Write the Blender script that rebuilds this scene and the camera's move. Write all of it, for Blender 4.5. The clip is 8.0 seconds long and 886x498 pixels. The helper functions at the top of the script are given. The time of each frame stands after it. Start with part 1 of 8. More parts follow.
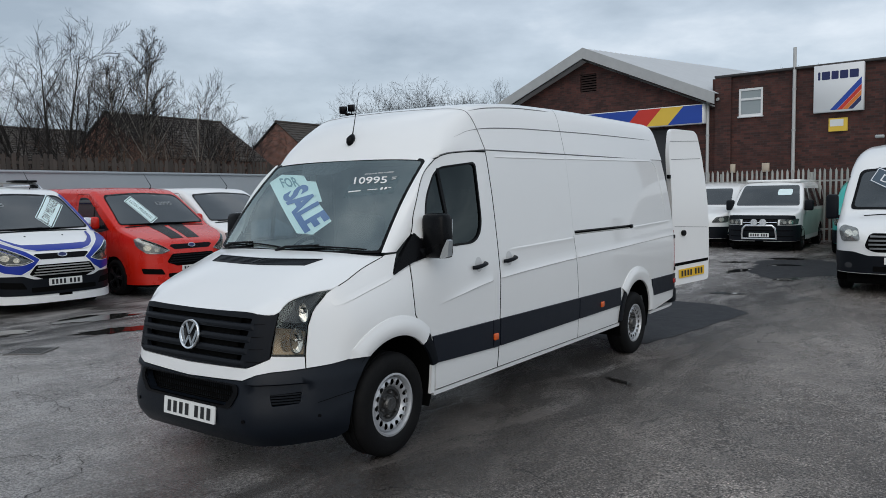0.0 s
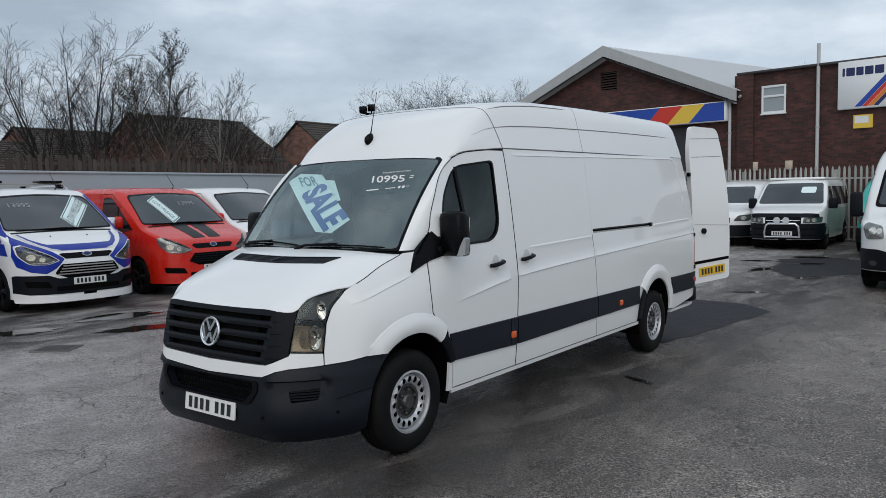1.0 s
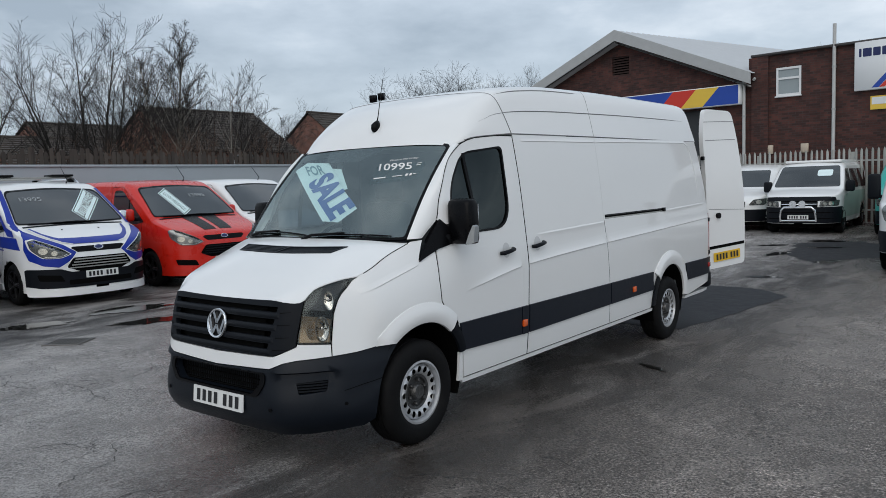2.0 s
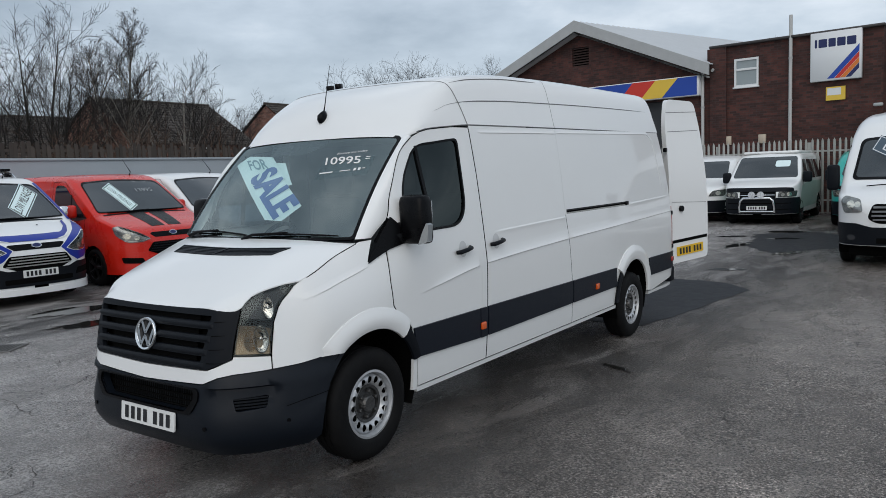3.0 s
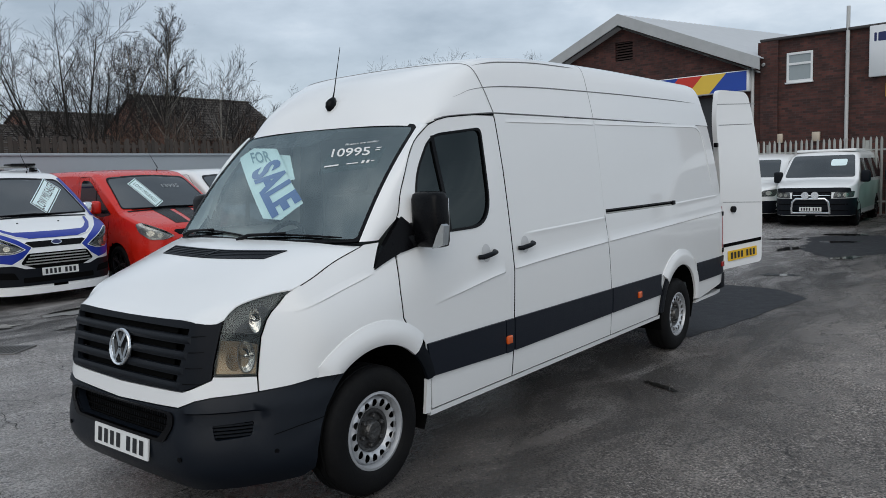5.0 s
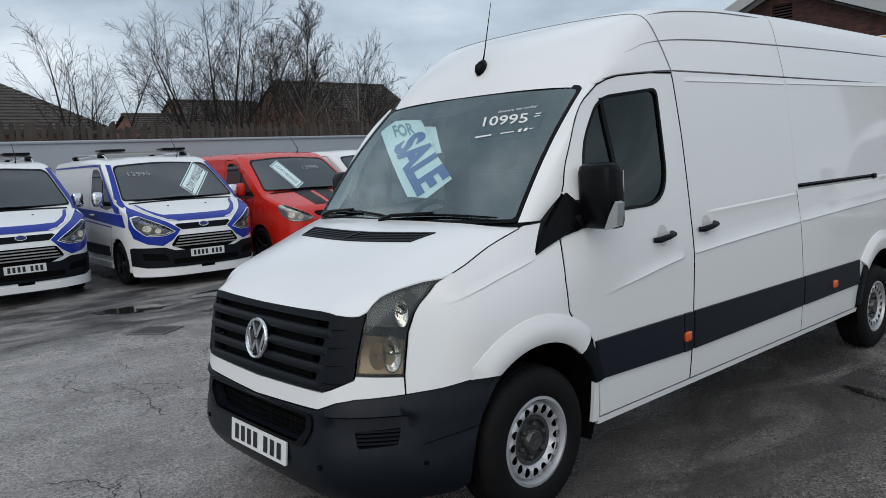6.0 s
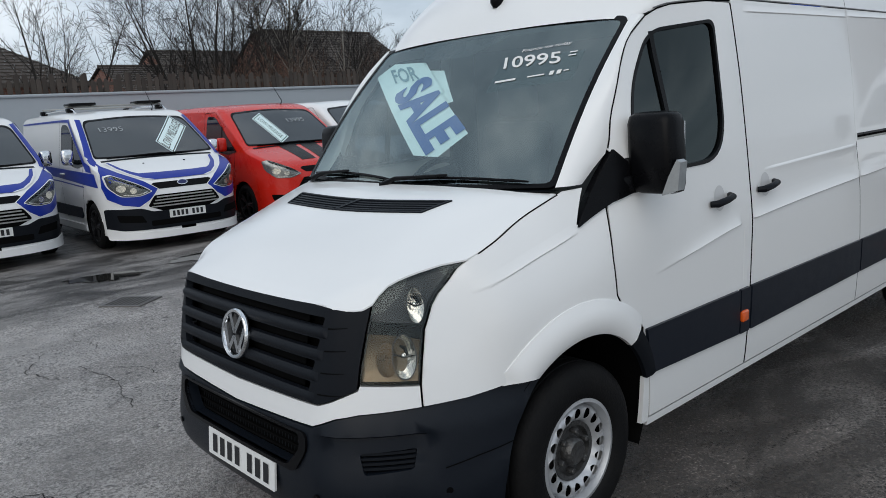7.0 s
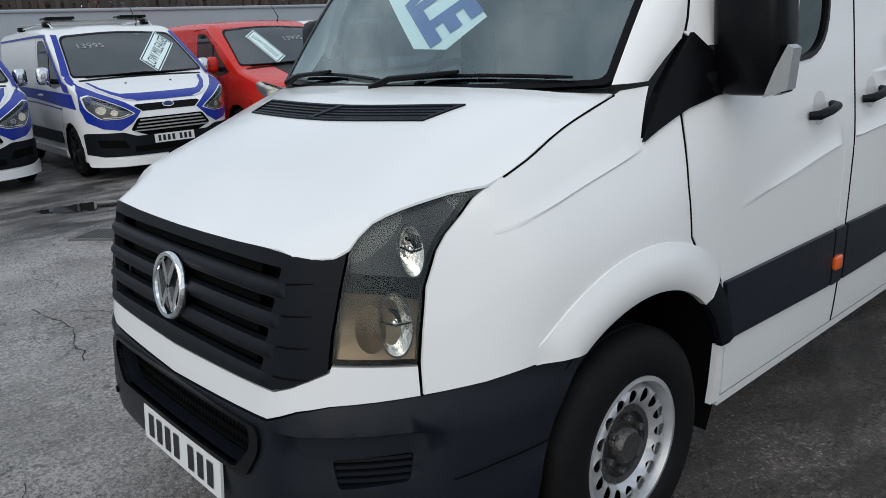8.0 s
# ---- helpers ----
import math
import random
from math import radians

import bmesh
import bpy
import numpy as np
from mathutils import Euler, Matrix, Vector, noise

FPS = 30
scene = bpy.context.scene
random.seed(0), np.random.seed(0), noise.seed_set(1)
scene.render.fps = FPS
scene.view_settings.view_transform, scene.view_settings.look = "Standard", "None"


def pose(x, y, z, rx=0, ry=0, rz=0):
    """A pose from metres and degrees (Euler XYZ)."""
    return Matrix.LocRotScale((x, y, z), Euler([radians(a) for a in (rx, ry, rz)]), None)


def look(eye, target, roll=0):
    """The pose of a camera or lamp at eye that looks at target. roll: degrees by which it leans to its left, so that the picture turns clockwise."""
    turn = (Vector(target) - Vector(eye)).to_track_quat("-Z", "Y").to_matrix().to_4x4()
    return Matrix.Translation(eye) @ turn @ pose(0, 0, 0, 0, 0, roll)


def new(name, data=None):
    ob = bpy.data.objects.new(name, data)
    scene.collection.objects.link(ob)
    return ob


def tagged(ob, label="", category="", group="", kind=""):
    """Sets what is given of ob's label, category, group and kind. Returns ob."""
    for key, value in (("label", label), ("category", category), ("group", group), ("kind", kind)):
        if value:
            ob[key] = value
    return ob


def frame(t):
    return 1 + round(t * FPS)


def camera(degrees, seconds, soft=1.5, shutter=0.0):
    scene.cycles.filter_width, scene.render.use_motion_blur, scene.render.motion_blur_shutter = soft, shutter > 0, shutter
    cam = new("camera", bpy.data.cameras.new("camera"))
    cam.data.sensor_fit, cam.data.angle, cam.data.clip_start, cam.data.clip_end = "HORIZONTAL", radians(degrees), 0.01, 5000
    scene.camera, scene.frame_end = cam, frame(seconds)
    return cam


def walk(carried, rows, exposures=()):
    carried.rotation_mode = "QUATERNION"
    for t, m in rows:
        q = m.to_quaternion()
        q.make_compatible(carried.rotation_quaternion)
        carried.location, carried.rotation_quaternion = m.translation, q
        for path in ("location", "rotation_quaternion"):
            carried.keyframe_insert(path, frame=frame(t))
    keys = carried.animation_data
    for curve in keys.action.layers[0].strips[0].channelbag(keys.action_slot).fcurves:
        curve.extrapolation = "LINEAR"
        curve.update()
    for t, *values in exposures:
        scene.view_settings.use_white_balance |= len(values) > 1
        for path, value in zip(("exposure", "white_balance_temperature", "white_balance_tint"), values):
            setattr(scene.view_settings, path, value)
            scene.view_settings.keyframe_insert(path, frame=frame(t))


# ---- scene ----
cam = camera(60.4, 8.0, 0.8)
PATH = [
    (0, (4.154, -3.882, 1.773), (2.994, -2.259, 1.629), -0.8),
    (0.5, (4.188, -3.883, 1.774), (3.004, -2.278, 1.628), -1.0),
    (1, (4.187, -3.891, 1.766), (2.984, -2.3, 1.621), -1.0),
    (2.3, (4.128, -3.722, 1.753), (2.898, -2.155, 1.568), -2.0),
    (2.5, (4.079, -3.652, 1.756), (2.877, -2.065, 1.561), -1.9),
    (3, (3.991, -3.47, 1.771), (2.841, -1.846, 1.573), -2.1),
    (3.5, (4.001, -3.219, 1.757), (2.836, -1.603, 1.587), -1.9),
    (4, (3.985, -3.087, 1.763), (2.877, -1.431, 1.601), -1.3),
    (4.2, (3.969, -3.062, 1.766), (2.871, -1.399, 1.595), -1.1),
    (5.3, (3.601, -2.84, 1.731), (2.296, -1.339, 1.519), -1.9),
    (5.5, (3.515, -2.816, 1.73), (2.165, -1.357, 1.51), -1.9),
    (6, (3.232, -2.563, 1.692), (1.749, -1.242, 1.458), -2.8),
    (6.5, (2.969, -2.373, 1.684), (1.474, -1.076, 1.398), -3.2),
    (6.7, (2.839, -2.257, 1.690), (1.358, -0.950, 1.375), -3.4),
    (7, (2.645, -2.194, 1.699), (1.192, -0.868, 1.337), -3.5),
    (7.5, (2.36, -1.902, 1.646), (0.886, -0.621, 1.216), -4.1),
    (8, (2.064, -1.669, 1.528), (0.619, -0.393, 0.994), -3.3),
]
walk(cam, [(t, look(eye, target, roll)) for t, eye, target, roll in PATH],
     [(0, 0.18), (4.2, 0.18), (6.5, 0.21), (7.0, 0.24), (7.5, 0.33), (8.0, 0.35)])

# ---- sky, sun, exposure ----
def build_sky():
    world = bpy.data.worlds.new("overcast_sky")
    scene.world = world
    world.use_nodes = True
    nt = world.node_tree
    nt.nodes.clear()
    out = nt.nodes.new("ShaderNodeOutputWorld")
    bg = nt.nodes.new("ShaderNodeBackground")
    sky = nt.nodes.new("ShaderNodeTexSky")
    sky.sky_type, sky.sun_disc = "NISHITA", False
    sky.sun_elevation, sky.sun_rotation = radians(28), radians(150)
    sky.air_density, sky.dust_density = 1.0, 2.0
    scale = nt.nodes.new("ShaderNodeVectorMath")
    scale.operation = "SCALE"
    scale.inputs["Scale"].default_value = 0.12
    nt.links.new(sky.outputs[0], scale.inputs[0])
    geo = nt.nodes.new("ShaderNodeTexCoord")
    mp = nt.nodes.new("ShaderNodeMapping")
    mp.inputs["Scale"].default_value = (1.5, 1.5, 4.2)
    mp.inputs["Location"].default_value = (0.35, 0.1, 0.2)
    nt.links.new(geo.outputs["Generated"], mp.inputs[0])
    n1 = nt.nodes.new("ShaderNodeTexNoise")
    n1.inputs["Scale"].default_value, n1.inputs["Detail"].default_value = 1.7, 7.0
    n1.inputs["Roughness"].default_value = 0.55
    nt.links.new(mp.outputs[0], n1.inputs["Vector"])
    ramp = nt.nodes.new("ShaderNodeValToRGB")
    el = ramp.color_ramp.elements
    el[0].position, el[0].color = 0.36, (0.36, 0.43, 0.51, 1)
    el[1].position, el[1].color = 0.68, (0.84, 0.90, 0.97, 1)
    e = el.new(0.52)
    e.color = (0.54, 0.62, 0.71, 1)
    nt.links.new(n1.outputs["Fac"], ramp.inputs[0])
    mix = nt.nodes.new("ShaderNodeMix")
    mix.data_type = "RGBA"
    mix.inputs["Factor"].default_value = 0.88
    nt.links.new(scale.outputs[0], mix.inputs["A"])
    nt.links.new(ramp.outputs[0], mix.inputs["B"])
    nt.links.new(mix.outputs["Result"], bg.inputs["Color"])
    bg.inputs["Strength"].default_value = 0.95
    nt.links.new(bg.outputs[0], out.inputs[0])
    sun = bpy.data.lights.new("sun", "SUN")
    sun.energy, sun.angle, sun.color = 0.7, radians(60), (1.0, 0.97, 0.92)
    ob = new("sun", sun)
    ob.matrix_world = look((12, -20, 22), (0, 0, 0))


build_sky()

# ---- materials ----


def mat(name, col, rough=0.5, metal=0.0, var=0.12, scale=6.0, bump=0.0, bscale=80.0, coat=0.0, spec=0.5, per_object=0.0, rvar=0.08, stretch=(1, 1, 1), grime=0.0):
    m = bpy.data.materials.new(name)
    m.use_nodes = True
    nt = m.node_tree
    p = nt.nodes["Principled BSDF"]
    p.inputs["Metallic"].default_value = metal
    p.inputs["Coat Weight"].default_value = coat
    p.inputs["Coat Roughness"].default_value = 0.04
    p.inputs["Specular IOR Level"].default_value = spec
    tc = nt.nodes.new("ShaderNodeTexCoord")
    mp = nt.nodes.new("ShaderNodeMapping")
    mp.inputs["Scale"].default_value = stretch
    nt.links.new(tc.outputs["Object"], mp.inputs[0])
    n = nt.nodes.new("ShaderNodeTexNoise")
    n.inputs["Scale"].default_value, n.inputs["Detail"].default_value = scale, 8
    n.inputs["Roughness"].default_value = 0.65
    nt.links.new(mp.outputs[0], n.inputs["Vector"])
    mix = nt.nodes.new("ShaderNodeMix")
    mix.data_type = "RGBA"
    mix.inputs["A"].default_value = (*[c * (1 - var) for c in col], 1)
    mix.inputs["B"].default_value = (*[min(1, c * (1 + var)) for c in col], 1)
    nt.links.new(n.outputs["Fac"], mix.inputs["Factor"])
    last = mix.outputs["Result"]
    if grime:
        g = nt.nodes.new("ShaderNodeTexNoise")
        g.inputs["Scale"].default_value, g.inputs["Detail"].default_value = scale * 0.21, 10
        g.inputs["Roughness"].default_value = 0.7
        nt.links.new(mp.outputs[0], g.inputs["Vector"])
        r = nt.nodes.new("ShaderNodeMapRange")
        r.inputs["From Min"].default_value, r.inputs["From Max"].default_value = 0.48, 0.75
        r.inputs["To Max"].default_value = grime
        nt.links.new(g.outputs["Fac"], r.inputs["Value"])
        gm = nt.nodes.new("ShaderNodeMix")
        gm.data_type = "RGBA"
        gm.inputs["B"].default_value = (0.09, 0.08, 0.065, 1)
        nt.links.new(r.outputs[0], gm.inputs["Factor"])
        nt.links.new(last, gm.inputs["A"])
        last = gm.outputs["Result"]
    if per_object:
        oi = nt.nodes.new("ShaderNodeObjectInfo")
        mr = nt.nodes.new("ShaderNodeMapRange")
        mr.inputs["To Min"].default_value, mr.inputs["To Max"].default_value = 1 - per_object, 1 + per_object
        nt.links.new(oi.outputs["Random"], mr.inputs["Value"])
        sc = nt.nodes.new("ShaderNodeVectorMath")
        sc.operation = "SCALE"
        nt.links.new(last, sc.inputs[0])
        nt.links.new(mr.outputs[0], sc.inputs["Scale"])
        last = sc.outputs[0]
    nt.links.new(last, p.inputs["Base Color"])
    rr = nt.nodes.new("ShaderNodeMapRange")
    rr.inputs["To Min"].default_value, rr.inputs["To Max"].default_value = max(0.02, rough - rvar), min(1, rough + rvar)
    nt.links.new(n.outputs["Fac"], rr.inputs["Value"])
    nt.links.new(rr.outputs[0], p.inputs["Roughness"])
    if bump:
        b = nt.nodes.new("ShaderNodeBump")
        b.inputs["Strength"].default_value, b.inputs["Distance"].default_value = bump, 0.01
        n2 = nt.nodes.new("ShaderNodeTexNoise")
        n2.inputs["Scale"].default_value, n2.inputs["Detail"].default_value = bscale, 5
        nt.links.new(mp.outputs[0], n2.inputs["Vector"])
        nt.links.new(n2.outputs["Fac"], b.inputs["Height"])
        nt.links.new(b.outputs[0], p.inputs["Normal"])
    return m


def glass_mat(name, tint, facing=0.04):
    """Thin pane: clear by its tint, glossier at a slant."""
    m = bpy.data.materials.new(name)
    m.use_nodes = True
    nt = m.node_tree
    nt.nodes.clear()
    out = nt.nodes.new("ShaderNodeOutputMaterial")
    tr = nt.nodes.new("ShaderNodeBsdfTransparent")
    tr.inputs[0].default_value = (*tint, 1)
    gl = nt.nodes.new("ShaderNodeBsdfGlossy")
    gl.inputs["Roughness"].default_value = 0.02
    gl.inputs["Color"].default_value = (0.84, 0.97, 0.97, 1)
    fr = nt.nodes.new("ShaderNodeLayerWeight")
    pw = nt.nodes.new("ShaderNodeMath")
    pw.operation, pw.inputs[1].default_value = "POWER", 5.0
    nt.links.new(fr.outputs["Facing"], pw.inputs[0])
    ad = nt.nodes.new("ShaderNodeMath")
    ad.operation, ad.inputs[1].default_value, ad.inputs[2].default_value = "MULTIPLY_ADD", 1 - facing, facing
    nt.links.new(pw.outputs[0], ad.inputs[0])
    mx = nt.nodes.new("ShaderNodeMixShader")
    nt.links.new(ad.outputs[0], mx.inputs[0])
    nt.links.new(tr.outputs[0], mx.inputs[1])
    nt.links.new(gl.outputs[0], mx.inputs[2])
    nt.links.new(mx.outputs[0], out.inputs[0])
    return m


def brick_mat(name, c1, c2, mortar, w=0.225, h=0.075, axis="X"):
    m = mat(name, c1, 0.85, var=0.2, scale=3, bump=0.25, bscale=60)
    nt = m.node_tree
    p = nt.nodes["Principled BSDF"]
    tc = nt.nodes.new("ShaderNodeTexCoord")
    sep = nt.nodes.new("ShaderNodeSeparateXYZ")
    nt.links.new(tc.outputs["Object"], sep.inputs[0])
    add = nt.nodes.new("ShaderNodeMath")
    nt.links.new(sep.outputs["X"], add.inputs[0])
    nt.links.new(sep.outputs["Y"], add.inputs[1])
    cmb = nt.nodes.new("ShaderNodeCombineXYZ")
    nt.links.new(add.outputs[0], cmb.inputs["X"])
    nt.links.new(sep.outputs["Z"], cmb.inputs["Y"])
    bt = nt.nodes.new("ShaderNodeTexBrick")
    bt.inputs["Scale"].default_value = 1.0
    bt.inputs["Brick Width"].default_value, bt.inputs["Row Height"].default_value = w, h
    bt.inputs["Mortar Size"].default_value = 0.006
    bt.inputs["Color1"].default_value, bt.inputs["Color2"].default_value = (*c1, 1), (*c2, 1)
    bt.inputs["Mortar"].default_value = (*mortar, 1)
    bt.inputs["Bias"].default_value = -0.1
    nt.links.new(cmb.outputs[0], bt.inputs["Vector"])
    n = nt.nodes.new("ShaderNodeTexNoise")
    n.inputs["Scale"].default_value, n.inputs["Detail"].default_value = 1.6, 12
    n.inputs["Roughness"].default_value = 0.7
    nt.links.new(tc.outputs["Object"], n.inputs["Vector"])
    mr = nt.nodes.new("ShaderNodeMapRange")
    mr.inputs["From Min"].default_value, mr.inputs["From Max"].default_value = 0.3, 0.75
    mr.inputs["To Min"].default_value, mr.inputs["To Max"].default_value = 0.45, 1.5
    nt.links.new(n.outputs["Fac"], mr.inputs["Value"])
    sc = nt.nodes.new("ShaderNodeVectorMath")
    sc.operation = "SCALE"
    nt.links.new(bt.outputs["Color"], sc.inputs[0])
    nt.links.new(mr.outputs[0], sc.inputs["Scale"])
    nt.links.new(sc.outputs[0], p.inputs["Base Color"])
    return m


def tarmac_mat():
    """Worn wet asphalt: aggregate, damp sheen in patches, cracks, brown and dark stains, painted shade and sky sheen.
    """
    m = bpy.data.materials.new("wet_tarmac")
    m.use_nodes = True
    nt = m.node_tree
    N, L = nt.nodes, nt.links
    p = N["Principled BSDF"]
    tc = N.new("ShaderNodeTexCoord")

    def noise_node(scale, detail=6, rough=0.6, dist=0.0, sx=1.0, sy=1.0):
        mp = N.new("ShaderNodeMapping")
        mp.inputs["Scale"].default_value = (sx, sy, 1)
        L.new(tc.outputs["Object"], mp.inputs[0])
        n = N.new("ShaderNodeTexNoise")
        n.inputs["Scale"].default_value, n.inputs["Detail"].default_value = scale, detail
        n.inputs["Roughness"].default_value, n.inputs["Distortion"].default_value = rough, dist
        L.new(mp.outputs[0], n.inputs["Vector"])
        return n.outputs["Fac"]

    def rng(v, a, b, c, d):
        r = N.new("ShaderNodeMapRange")
        for k, x in zip(("From Min", "From Max", "To Min", "To Max"), (a, b, c, d)):
            r.inputs[k].default_value = x
        L.new(v, r.inputs["Value"])
        return r.outputs[0]

    def blend(f, a, b):
        x = N.new("ShaderNodeMix")
        x.data_type = "RGBA"
        L.new(f, x.inputs["Factor"])
        for k, v in (("A", a), ("B", b)):
            if isinstance(v, tuple):
                x.inputs[k].default_value = (*v, 1)
            else:
                L.new(v, x.inputs[k])
        return x.outputs["Result"]

    def mul(a, b, op="MULTIPLY"):
        x = N.new("ShaderNodeMath")
        x.operation = op
        L.new(a, x.inputs[0])
        if isinstance(b, float):
            x.inputs[1].default_value = b
        else:
            L.new(b, x.inputs[1])
        return x.outputs[0]

    def stones(scale):
        v = N.new("ShaderNodeTexVoronoi")
        v.inputs["Scale"].default_value = scale
        L.new(tc.outputs["Object"], v.inputs["Vector"])
        x = N.new("ShaderNodeSeparateColor")
        L.new(v.outputs["Color"], x.inputs[0])
        return x.outputs[0], v.outputs["Distance"]

    def scaled(c, f):
        x = N.new("ShaderNodeVectorMath")
        x.operation = "SCALE"
        L.new(c, x.inputs[0])
        L.new(f, x.inputs["Scale"])
        return x.outputs[0]

    cell, dist = stones(95)
    grain = mul(rng(cell, 0.45, 1.0, 0.0, 1.0), rng(dist, 0.2, 0.7, 1.0, 0.1))
    fine = noise_node(58, 7, 0.8)
    clump = noise_node(13, 6, 0.75, 0.3)
    big = noise_node(0.55, 8, 0.62, 0.4)
    mid = noise_node(2.3, 8, 0.65, 0.3)
    wetn = noise_node(0.38, 7, 0.6, 0.6, 1.0, 0.75)
    base = blend(grain, (0.140, 0.121, 0.108), (0.50, 0.448, 0.412))
    mottle = mul(rng(fine, 0.39, 0.61, 0.10, 2.6), mul(rng(clump, 0.36, 0.64, 0.78, 1.22), rng(big, 0.35, 0.68, 0.72, 1.3)))
    base = scaled(base, mottle)
    sep = N.new("ShaderNodeSeparateXYZ")
    L.new(tc.outputs["Object"], sep.inputs[0])
    # paler stretch ahead of the van: sky sheen put into colour; damper, darker along it
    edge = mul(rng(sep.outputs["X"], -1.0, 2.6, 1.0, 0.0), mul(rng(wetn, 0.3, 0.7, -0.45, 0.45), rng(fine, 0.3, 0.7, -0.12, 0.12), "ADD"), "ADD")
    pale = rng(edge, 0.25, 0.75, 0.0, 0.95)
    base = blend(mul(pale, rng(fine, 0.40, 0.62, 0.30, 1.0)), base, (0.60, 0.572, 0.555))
    base = scaled(base, rng(mid, 0.40, 0.72, 1.18, 0.70))
    pits = mul(rng(noise_node(30, 4, 0.65, 0.2, 1.0, 0.7), 0.57, 0.64, 0.0, 0.9), rng(noise_node(1.3, 4), 0.40, 0.60, 0.25, 1.0))
    base = blend(pits, base, (0.020, 0.018, 0.016))
    rust = mul(rng(noise_node(1.1, 6, 0.6), 0.6, 0.75, 0.0, 0.45), rng(fine, 0.4, 0.65, 0.0, 1.0))
    base = blend(rust, base, (0.085, 0.048, 0.024))
    # muddy, wetter strip in front of the parked vans, their shade painted in
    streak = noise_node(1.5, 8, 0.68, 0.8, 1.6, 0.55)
    mud_shade = mul(mul(rng(sep.outputs["X"], -4.7, -5.3, 0.0, 1.0), rng(sep.outputs["X"], -13.0, -9.0, 0.4, 1.0)), rng(streak, 0.40, 0.58, 0.15, 1.0))
    base = blend(mul(mud_shade, 0.94), base, (0.026, 0.022, 0.018))
    # damp brown drips along the van's side, deepened with its painted shade
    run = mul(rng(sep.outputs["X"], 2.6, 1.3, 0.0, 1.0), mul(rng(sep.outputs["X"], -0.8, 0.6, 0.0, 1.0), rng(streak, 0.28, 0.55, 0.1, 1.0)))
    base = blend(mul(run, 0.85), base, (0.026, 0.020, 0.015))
    wet = rng(wetn, 0.36, 0.60, 0.25, 1.0)
    # cracks
    vec = N.new("ShaderNodeMapping")
    vec.inputs["Scale"].default_value = (0.55, 0.55, 1)
    L.new(tc.outputs["Object"], vec.inputs[0])
    warp = N.new("ShaderNodeTexNoise")
    warp.inputs["Scale"].default_value, warp.inputs["Detail"].default_value = 2.0, 6
    L.new(vec.outputs[0], warp.inputs["Vector"])
    addv = N.new("ShaderNodeVectorMath")
    addv.operation = "MULTIPLY_ADD"
    addv.inputs[1].default_value = (0.7, 0.7, 0)
    L.new(warp.outputs["Color"], addv.inputs[0])
    L.new(vec.outputs[0], addv.inputs[2])
    vor = N.new("ShaderNodeTexVoronoi")
    vor.feature = "DISTANCE_TO_EDGE"
    vor.inputs["Scale"].default_value = 1.7
    L.new(addv.outputs[0], vor.inputs["Vector"])
    crack = mul(rng(vor.outputs["Distance"], 0.0, 0.011, 0.8, 0.0), rng(noise_node(0.9, 4), 0.52, 0.62, 0.0, 1.0))
    base = blend(crack, base, (0.012, 0.012, 0.012))
    dark = N.new("ShaderNodeVectorMath")
    dark.operation = "SCALE"
    L.new(base, dark.inputs[0])
    L.new(rng(wet, 0, 1, 1.0, 0.74), dark.inputs["Scale"])
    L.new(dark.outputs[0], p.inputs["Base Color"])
    rough = mul(mul(rng(wet, 0, 1, 0.42, 0.14), rng(streak, 0.35, 0.62, 1.25, 0.60)), mul(rng(fine, 0.42, 0.6, -0.06, 0.14), mul(mud_shade, 0.16), "ADD"), "ADD")
    L.new(rough, p.inputs["Roughness"])
    L.new(mul(rng(fine, 0.42, 0.60, 0.95, 0.36), rng(clump, 0.35, 0.65, 1.0, 0.6)), p.inputs["Specular IOR Level"])
    h = mul(mul(grain, rng(wet, 0, 1, 0.7, 0.2)), mul(fine, 2.2), "ADD")
    h = mul(h, mul(crack, -2.0), "ADD")
    b = N.new("ShaderNodeBump")
    b.inputs["Strength"].default_value, b.inputs["Distance"].default_value = 0.8, 0.008
    L.new(h, b.inputs["Height"])
    L.new(b.outputs[0], p.inputs["Normal"])
    return m


M_TARMAC = tarmac_mat()
M_PATCH = mat("dark_patch_tarmac", (0.015, 0.0155, 0.018), 0.5, var=0.45, scale=9, bump=0.6, bscale=90, rvar=0.2, spec=0.25)
M_WHITE = mat("white_van_paint", (0.86, 0.86, 0.85), 0.30, var=0.015, scale=1.5, coat=0.7, rvar=0.04, grime=0.015)
M_BLUE = mat("blue_vinyl", (0.006, 0.028, 0.30), 0.35, var=0.06, scale=3, coat=0.15, spec=0.3)
M_RED = mat("red_van_paint", (0.62, 0.018, 0.008), 0.28, var=0.05, scale=3, coat=0.45, spec=0.4)
M_MINT = mat("mint_paint", (0.42, 0.58, 0.52), 0.32, var=0.04, scale=3, coat=0.6)
M_TEAL = mat("teal_paint", (0.02, 0.38, 0.33), 0.3, var=0.05, scale=3, coat=0.6)
M_PLASTIC = mat("dark_grey_plastic", (0.0068, 0.0085, 0.0118), 0.46, var=0.18, scale=20, bump=0.12, bscale=420, spec=0.13)
M_BUMPER = mat("slate_grey_bumper", (0.0066, 0.0092, 0.0142), 0.38, var=0.15, scale=9, bump=0.10, bscale=420, spec=0.22)
M_TRIM = mat("slate_rubbing_strip", (0.0075, 0.0105, 0.018), 0.42, var=0.1, scale=14, bump=0.06, bscale=300, spec=0.22)
M_BLACK = mat("black_gloss_plastic", (0.0032, 0.0032, 0.0040), 0.28, var=0.1, scale=10, spec=0.12)
M_VOID = mat("black_recess", (0.004, 0.004, 0.004), 0.9, var=0.2, scale=20, spec=0.05)
